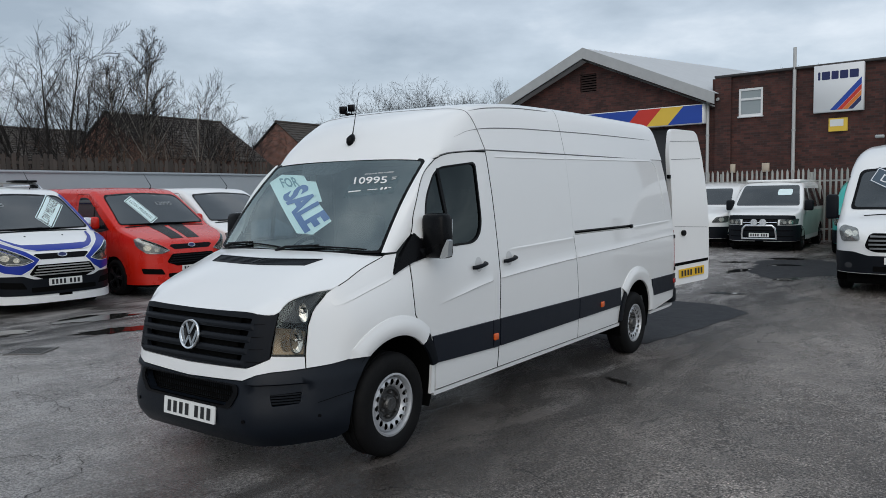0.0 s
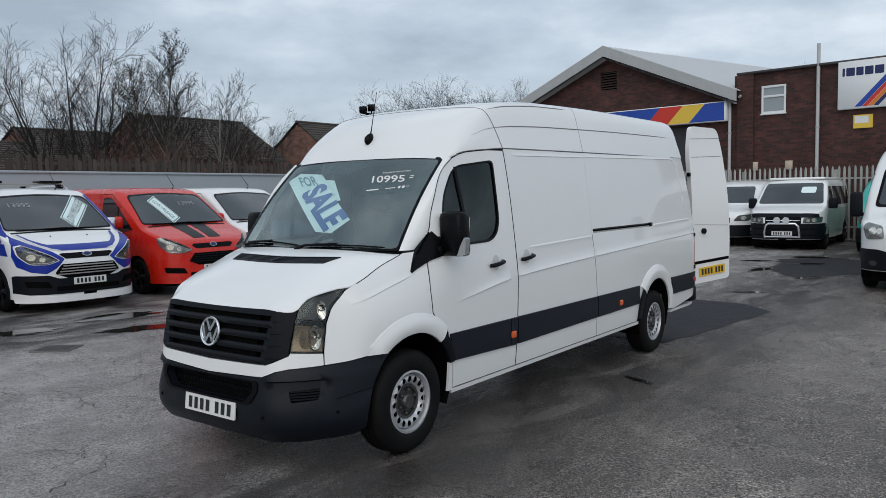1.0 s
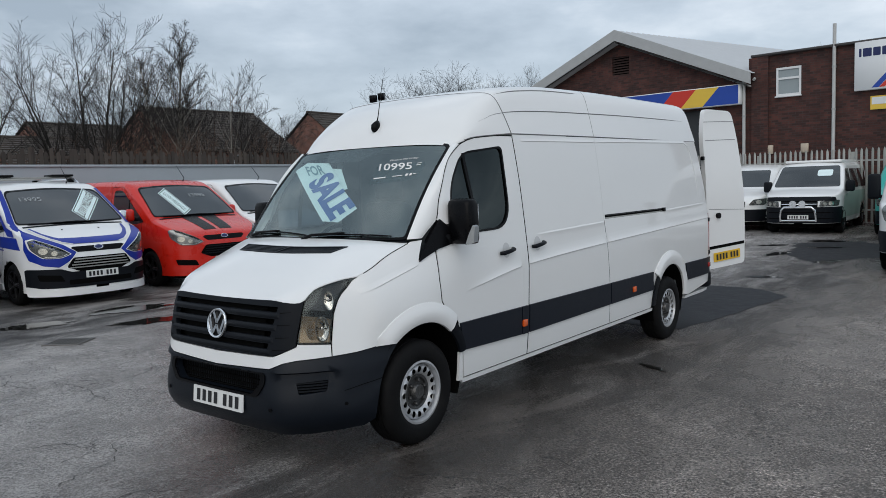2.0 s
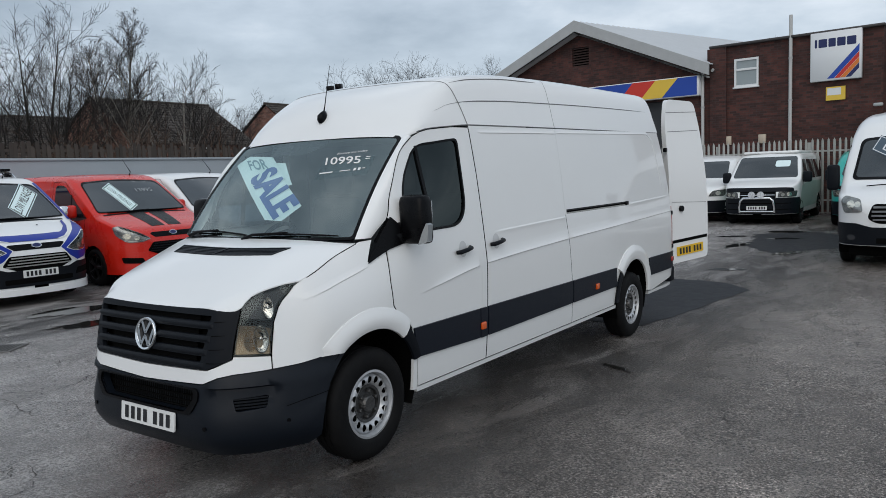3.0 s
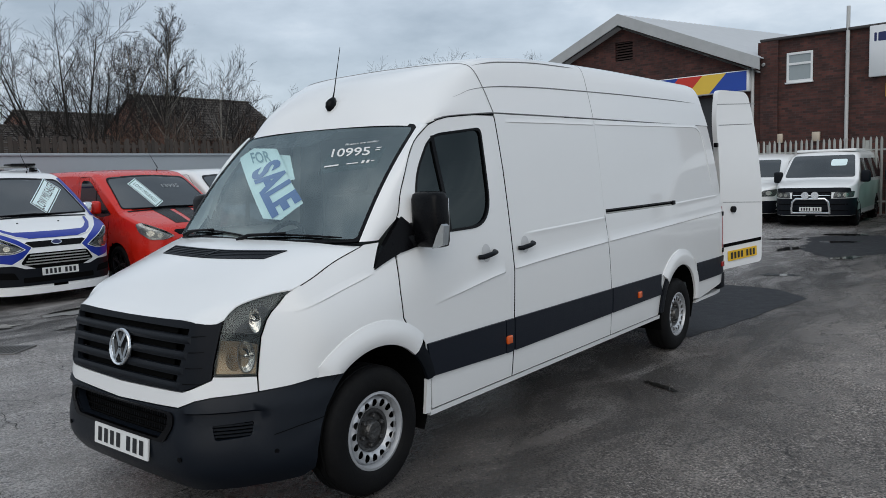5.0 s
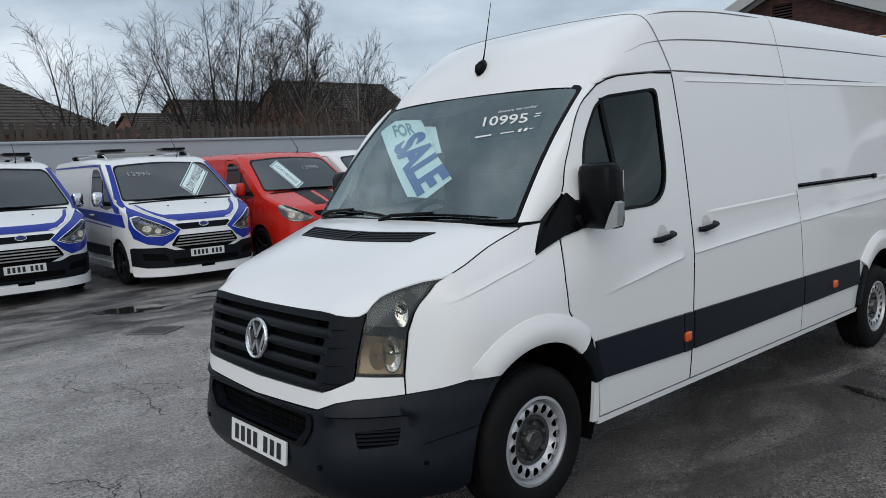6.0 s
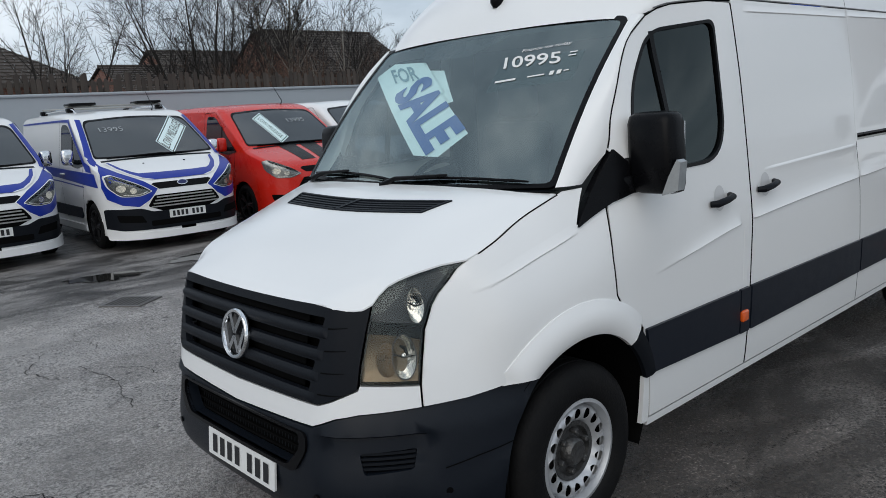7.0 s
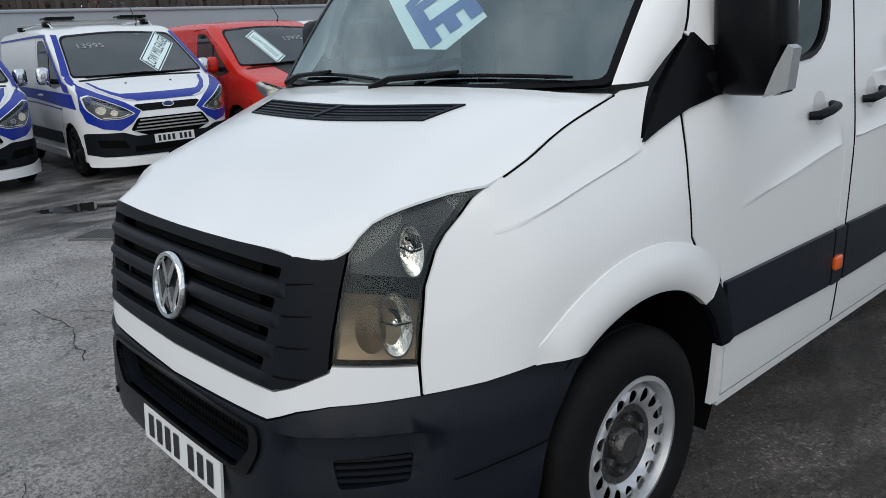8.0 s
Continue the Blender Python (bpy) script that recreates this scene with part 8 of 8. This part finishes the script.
    lay(scr, "clear_label", rect(-0.21, 0.22, -0.05, 0.13), tilt(0.470, 0.565), glass_mat("clear_label", (0.90, 0.93, 0.93), 0.03), 0.0035, 0.0, 0.1)
    # scuttle and wipers
    bm = bmesh.new()
    pts = [(x, -0.035 + 0.075 * (abs(x) / 0.836) ** 2.4) for x in np.linspace(-0.82, 0.82, 25)]
    sheet(bm, [(x, y - 0.012) for x, y in pts] + [(x, y + 0.055) for x, y in pts[::-1]], lambda x, y, d: Vector((x, y, 1.372 + 0.4 * (y + 0.03) * 0 + d)), 0.06, -0.004)
    part("scuttle", bm, M_PLASTIC, van)
    for x0, x1, l0 in ((-0.74, -0.06, 0.040), (-0.10, 0.72, 0.034)):
        w = new("wiper")
        w.parent = van
        bm = bmesh.new()
        n = 12
        tube(bm, [screen(x0 + (x1 - x0) * k / n, l0 - 0.012 + 0.02 * math.sin(math.pi * k / n), 0.016) for k in range(n + 1)], [0.0065] * n + [0.004], 6)
        part("wiper_blade", bm, M_BLACK, w)
        bm = bmesh.new()
        tube(bm, [screen(x0 + 0.02, -0.015, 0.03), screen(x0 + 0.10, 0.02, 0.035), screen((x0 + x1) / 2, l0 + 0.012, 0.030)], [0.015, 0.010, 0.006], 8)
        part("wiper_arm", bm, M_BLACK, w)

    # --- roof ---
    bm = bmesh.new()
    ys = sorted(set(list(np.linspace(0.585, 1.3, 30)) + list(np.linspace(1.3, 5.0, 40)) + list(np.linspace(5.0, 5.30, 14))))
    ts = sorted(set([round(-1 + 2 * k / 72, 4) for k in range(73)] + [q for t in (0.735, 0.742, 0.750, 0.758, 0.765, 0.40, 0.41, 0.42, 0.43) for q in (t, -t)] + [q for t in np.linspace(0.48, 0.70, 16) for q in (round(float(t), 4), round(float(-t), 4))]))
    grid = []
    for y in ys:
        zg, zc = GUTTER(y), ROOF_C(y)
        xg = side_x(min(y, 5.2), zg) - 0.002
        if y < 0.75:
            xg = min(xg, 0.792 + (xg - 0.792) * smooth(0.585, 0.75, y))
        row = []
        for t in ts:
            sx, h = roof_xh(t, y)
            x = math.copysign(xg * sx, t)
            z = zg + (zc - zg) * h
            yy = y
            # front edge follows the glass
            if y < 0.9:
                yy = y + 0.03 * (abs(x) / 0.8) ** 2.4 * smooth(0.9, 0.585, y)
            row.append(bm.verts.new((x, yy, z)))
        grid.append(row)
    for a, b in zip(grid, grid[1:]):
        for k in range(len(ts) - 1):
            bm.faces.new((a[k], a[k + 1], b[k + 1], b[k]))
    for f in bm.faces:
        f.normal_update()
    bmesh.ops.recalc_face_normals(bm, faces=bm.faces)
    roof = part("roof", bm, M_WHITE, van)
    # gutter trim, roof seams
    for s in (1, -1):
        bm = bmesh.new()
        tube(bm, [(s * (side_x(min(y, 5.2), GUTTER(y)) - 0.004), y, GUTTER(y) + 0.002) for y in np.linspace(0.72, 5.3, 60)], 0.0036, 6)
        part("gutter", bm, mat("seal_and_crease_shade", (0.22, 0.22, 0.22), 0.6) if "seal_and_crease_shade" not in bpy.data.materials else bpy.data.materials["seal_and_crease_shade"], roof)
    for y0 in (1.262, 2.665):
        bm = bmesh.new()
        seam = []
        zg, zc = GUTTER(y0), ROOF_C(y0)
        for k in range(60):
            t = -1 + 2 * k / 59
            yy = y0 - (0.10 * roof_xh(t, y0)[1] if y0 < 2 else 0.0)
            sx, h = roof_xh(t, yy)
            zg2, zc2 = GUTTER(yy), ROOF_C(yy)
            xg = side_x(yy, zg2)
            x = xg * sx
            seam.append(Vector((math.copysign(x, t), yy, zg2 + (zc2 - zg2) * h)))
        tube(bm, seam, 0.0032 if y0 < 2 else 0.0011, 5)
        part("roof_seam", bm, bpy.data.materials["seal_and_crease_shade"], roof)
    # thin grey tubes draw the shade line along the roof's steps
    for h0, y0, y1 in ((0.455, 0.92, 5.05), (0.865, 1.20, 2.55)):
        for s in (1, -1):
            bm = bmesh.new()
            pts = []
            for y in np.linspace(y0, y1, 60):
                h = h0 + (0.06 * smooth(1.5, 5.0, y) - 0.07 * smooth(1.10, 0.92, y) if h0 < 0.5 else 0)
                x = side_x(y, GUTTER(y)) * roof_xh(roof_t(h, y), y)[0] - 0.001
                pts.append((s * x, y, GUTTER(y) + (ROOF_C(y) - GUTTER(y)) * h))
            tube(bm, pts, [0.0042 * min(1, k / 8, (59 - k) / 8) + 0.0004 for k in range(60)], 5)
            part("roof_crease", bm, bpy.data.materials["seal_and_crease_shade"], roof)
    # aerial
    ae = new("aerial")
    ae.parent = van
    base = Vector((0.0, 0.688, 2.198))
    ae.matrix_basis = Matrix.Translation(base)
    bm = bmesh.new()
    r = lathe(bm, [(-0.05, 0.012), (-0.03, 0.034), (0.0, 0.042), (0.03, 0.030), (0.055, 0.014), (0.06, 0.0005)], 16, "Z")
    bmesh.ops.transform(bm, matrix=pose(0, 0, 0.01, -28) @ Matrix.Diagonal((0.85, 1.1, 1.0, 1)), verts=bm.verts)
    part("aerial_base", bm, M_BLACK, ae)
    bm = bmesh.new()
    tube(bm, [(0, 0.015, 0.05), (0.0, 0.03, 0.10), (0.002, 0.10, 0.40)], [0.007, 0.004, 0.0018], 6)
    part("aerial_rod", bm, M_BLACK, ae)

    # --- mirrors ---
    for s in (1, -1):
        m = new("side_mirror")
        m.parent = van
        bm = bmesh.new()
        rows = []
        for j, (z, w0, dep) in enumerate(((-0.158, 0.070, 0.050), (-0.150, 0.092, 0.072), (-0.120, 0.101, 0.086), (0.0, 0.105, 0.092), (0.11, 0.103, 0.090), (0.138, 0.096, 0.080), (0.150, 0.080, 0.058), (0.154, 0.04, 0.03))):
            row = []
            for k in range(20):
                a = k / 20 * math.tau
                cx = math.copysign(abs(math.cos(a)) ** 0.38, math.cos(a)) * w0
                cy = math.copysign(abs(math.sin(a)) ** 0.7, math.sin(a)) * dep * (0.95 if math.sin(a) < 0 else 0.45)
                row.append(bm.verts.new((s * (1.046 + cx - 0.008 * (z / 0.16)), 0.42 + cy, 1.487 + z)))
            rows.append(row)
        for a, b in zip(rows, rows[1:]):
            for k in range(20):
                bm.faces.new((a[k], a[(k + 1) % 20], b[(k + 1) % 20], b[k]))
        bm.faces.new(rows[0][::-1])
        bm.faces.new(rows[-1])
        bmesh.ops.recalc_face_normals(bm, faces=bm.faces)
        part("mirror_housing", bm, M_BLACK, m)
        bm = bmesh.new()
        box(bm, s * 1.054 - 0.082, s * 1.054 + 0.082, 0.452, 0.459, 1.365, 1.60)
        part("mirror_glass", bm, M_CHROME, m, smooth=False)
        bm = bmesh.new()
        for y0, y1, z0, z1, y2, y3, z2, z3 in ((0.20, 0.42, 1.300, 1.385, 0.36, 0.45, 1.335, 1.405), (0.29, 0.40, 1.415, 1.465, 0.37, 0.44, 1.425, 1.470)):
            vs = [bm.verts.new((s * x, y, z)) for x, ya, yb, za, zb in ((0.885, y0, y1, z0, z1), (0.985, y2, y3, z2, z3)) for y in (ya, yb) for z in (za, zb)]
            made = bmesh.ops.convex_hull(bm, input=vs)
        bmesh.ops.bevel(bm, geom=list(bm.edges), offset=0.010, segments=2, affect="EDGES", profile=0.5)
        part("mirror_arm", bm, M_BLACK, m)
        bm = bmesh.new()
        quad = [(1.110, -0.158), (1.160, -0.140), (1.168, -0.035), (1.156, -0.025), (1.132, -0.085)]
        sheet(bm, quad, lambda u, v, d: Vector((s * (u + 0.004), 0.42 - 0.050 - 0.6 * (1.175 - u) - d, 1.487 + v)), 0.05, 0.006, 0.05)
        part("indicator", bm, mat("clear_indicator", (0.30, 0.32, 0.33), 0.2, 0.3, var=0.25, scale=30, coat=0.5) if "clear_indicator" not in bpy.data.materials else bpy.data.materials["clear_indicator"], m, "clear indicator lens")

    # --- rear: open barn door, frame, dark load space ---
    rd = new("rear_door")
    rd.parent = van
    dirv = Vector((1.172 - 0.925, 6.345 - 5.605, 0)).normalized()
    nrm = Vector((dirv.y, -dirv.x, 0))
    hinge = Vector((0.930, 5.600, 0))

    def dlift(u, v, d):
        top = 0.14 * smooth(2.10, 2.60, v) ** 1.5
        return hinge + dirv * (u + 0.0) + nrm * (d - 0.10 * smooth(1.2, 2.6, v) ** 1.6) + Vector((0, 0, v)) - dirv * 0

    outline = rounded([(0.015, 0.565), (0.77, 0.605), (0.775, 1.2), (0.70, 2.25), (0.62, 2.545), (0.10, 2.56), (0.02, 2.2), (0.0, 1.2)], [0.05, 0.06, 0.2, 0.3, 0.10, 0.06, 0.2, 0.2])
    lay2(rd, "door_skin", outline, dlift, M_WHITE, 0.0, 0.06, 0.07, [], [])
    # flat grey strips paint the shade of the rear door's creases
    for z0, z1 in ((2.395, 2.402), (2.165, 2.172)):
        lay(rd, "door_crease", [(0.06, z0), (0.66, z0 + 0.02), (0.66, z1 + 0.02), (0.06, z1)], dlift, bpy.data.materials["seal_and_crease_shade"], 0.002, 0.0, 0.1)
    lay(rd, "door_crease", [(0.05, 1.318), (0.74, 1.290), (0.74, 1.296), (0.05, 1.324)], dlift, bpy.data.materials["seal_and_crease_shade"], 0.002, 0.0, 0.1)
    lay(rd, "plate_recess", [(0.06, 0.815), (0.755, 0.852), (0.755, 0.890), (0.06, 0.853)], dlift, M_VOID, 0.004, 0.0, 0.1)
    lay(rd, "door_handle", oval(0.22, 1.235, 0.035, 0.036), dlift, M_BLACK, 0.03, 0.03, 0.03)
    number_plate(rd, lambda u, v, d: dlift(0.40 + u - 0.055 * v, 0.725 + v + 0.055 * u, d + 0.004), M_YPLATE)
    bm = bmesh.new()
    back = Vector((0, 0, 0))
    sheet(bm, outline, lambda u, v, d: dlift(u, v, -d), 0.2, 0.058)
    part("door_lining", bm, M_CABTRIM, rd)
    for z in (0.80, 1.20, 1.95):
        bm = bmesh.new()
        p = near(5.585, z, 0.004)
        box(bm, p.x - 0.03, p.x + 0.010, 5.55, 5.605, z - 0.025, z + 0.025, 0.008, 2)
        part("hinge", bm, M_BLACK, rd)
    rl = lay(van, "rear_lamp", [(5.575, 0.76), (5.612, 0.76), (5.60, 1.28), (5.555, 1.28)], near, M_REDLENS, 0.004, 0.03, 0.1)
    lay(van, "rear_lamp", [(5.575, 0.76), (5.612, 0.76), (5.60, 1.28), (5.555, 1.28)], far_side, M_REDLENS, 0.004, 0.03, 0.1)
    bm = bmesh.new()
    for s in (1, -1):
        box(bm, min(s * 0.72, s * 0.955), max(s * 0.72, s * 0.955), 5.55, 5.72, 0.36, 0.55, 0.03, 2)
    box(bm, -0.72, 0.72, 5.55, 5.70, 0.38, 0.50, 0.02, 2)
    part("rear_bumper", bm, M_PLASTIC, van)
    # load bay floor, bulkhead and underbody
    bm = bmesh.new()
    box(bm, -0.90, 0.90, 1.42, 5.55, 0.50, 0.56)
    part("load_floor", bm, M_DASH, van, smooth=False)
    bm = bmesh.new()
    box(bm, -0.87, 0.87, 1.38, 1.42, 0.55, 2.06)
    part("bulkhead", bm, M_DASH, van, smooth=False)
    bm = bmesh.new()
    box(bm, -0.60, 0.60, -0.70, 5.5, 0.24, 0.34)
    box(bm, -0.80, 0.80, 0.52, 3.78, 0.30, 0.345)
    part("underbody", bm, M_VOID, van, smooth=False)
    far = new("far_rear_door")
    far.parent = van
    bm = bmesh.new()
    box(bm, -0.93, 0.0, 5.56, 5.60, 0.50, 2.10, 0.02, 2)
    part("door_skin", bm, M_WHITE, far)

    # --- cab ---
    bm = bmesh.new()
    sheet(bm, [(-0.80, 0.02), (0.80, 0.02), (0.84, 0.34), (-0.84, 0.34)], lambda x, y, d: Vector((x, y + 0.02, 1.335 - 0.22 * (y / 0.34) ** 2 * 0.35 + d)), 0.06, 0.0, 0.3)
    box(bm, -0.84, 0.84, 0.36, 0.44, 0.85, 1.27, 0.04, 3)
    part("dashboard", bm, M_DASH, van)
    bm = bmesh.new()
    box(bm, -0.86, 0.86, 0.50, 1.38, 0.56, 0.60)
    part("cab_floor", bm, M_DASH, van, smooth=False)
    bm = bmesh.new()
    box(bm, -0.72, 0.72, 0.72, 1.38, 2.03, 2.06)
    part("headlining", bm, M_CABTRIM, van, smooth=False)
    sw = new("steering_wheel")
    sw.parent = van
    sw.matrix_basis = pose(-0.44, 0.56, 1.26, 55)
    bm = bmesh.new()
    tube(bm, [(0.20 * math.cos(k * math.tau / 32), 0.20 * math.sin(k * math.tau / 32), 0) for k in range(33)], 0.017, 8)
    part("wheel_rim", bm, M_BLACK, sw)
    bm = bmesh.new()
    for a in (200, 340, 90 + 180):
        tube(bm, [(0, 0, -0.02), (0.19 * math.cos(radians(a)), 0.19 * math.sin(radians(a)), 0)], [0.03, 0.018], 6)
    tube(bm, [(0, 0, -0.05), (0, 0, 0.01)], 0.07, 14)
    part("wheel_hub", bm, M_BLACK, sw)
    for x, wd in ((-0.46, 0.25), (0.20, 0.22), (0.62, 0.22)):
        st = new("cab_seat")
        st.parent = van
        st.matrix_basis = pose(x, 0, 0)
        bm = bmesh.new()
        box(bm, -wd, wd, 0.72, 1.22, 0.80, 0.95, 0.05, 3)
        part("seat_cushion", bm, M_SEAT, st)
        bm = bmesh.new()
        box(bm, -wd, wd, -0.06, 0.07, -0.33, 0.33, 0.05, 3, m=pose(0, 1.24, 1.27, -12))
        part("backrest", bm, M_SEAT, st)
        bm = bmesh.new()
        box(bm, -0.14, 0.14, 1.27, 1.37, 1.62, 1.82, 0.04, 3)
        part("headrest", bm, M_SEAT, st)

    # --- wheels ---
    W = wheel_meshes(0.350, 0.225, 0.207, "steel")
    for ay in AXLES:
        for s in (1, -1):
            add_wheel(van, W, s * 0.850, ay, ground_z(0.85, ay) + 0.350, 20)

    # --- for-sale board behind the windscreen ---
    def affine(o, u, v, depth):
        """A slanted frame on the glass: a corner and two sides, for figures drawn in -0.5 to 0.5."""
        return lambda a, b, d: screen(o[0] + u[0] * (a + 0.5) + v[0] * (b + 0.5), o[1] + u[1] * (a + 0.5) + v[1] * (b + 0.5), d + depth)

    def board(x, l, d):
        return screen(x, l, d - 0.022)

    b = tagged(new("sale_board"), "pale board with large blue sale lettering inside the windscreen", "sale board")
    bm = bmesh.new()
    sheet(bm, [(-0.766, 0.721), (-0.675, 0.815), (-0.370, 0.780), (-0.080, 0.555), (-0.072, 0.535), (0.257, 0.294), (0.140, 0.172), (-0.030, 0.180)], board, 0.08, 0.0)
    part("board_sheet", bm, M_BOARD, b)
    bm = bmesh.new()
    letters(bm, "SALE", 1.0, affine((-0.456, 0.545), (0.515, -0.370), (0.178, 0.142), -0.022), 1.0, 0.004, 0.045)
    part("lettering", bm, M_NAVY, b, smooth=False)
    bm = bmesh.new()
    letters(bm, "FOR", 1.0, affine((-0.512, 0.640), (0.212, 0.004), (-0.155, 0.122), -0.022), 1.0, 0.004, 0.02)
    part("lettering", bm, mat("grey_blue_print", (0.16, 0.29, 0.34), 0.6), b, smooth=False)
    # a second sheet that shows from behind the first
    bm = bmesh.new()
    sheet(bm, [(-0.36, 0.74), (-0.20, 0.72), (0.02, 0.50), (-0.10, 0.47)], board, 0.08, -0.02)
    part("rear_sheet", bm, M_BOARD, b)
    return van


def lay2(parent, name, poly, lift, material, off, thick, step, holes, lines, label=""):
    bm = bmesh.new()
    sheet(bm, poly, lift, step, off, thick, holes, lines)
    return part(name, bm, material, parent, label)


build_sale_van()
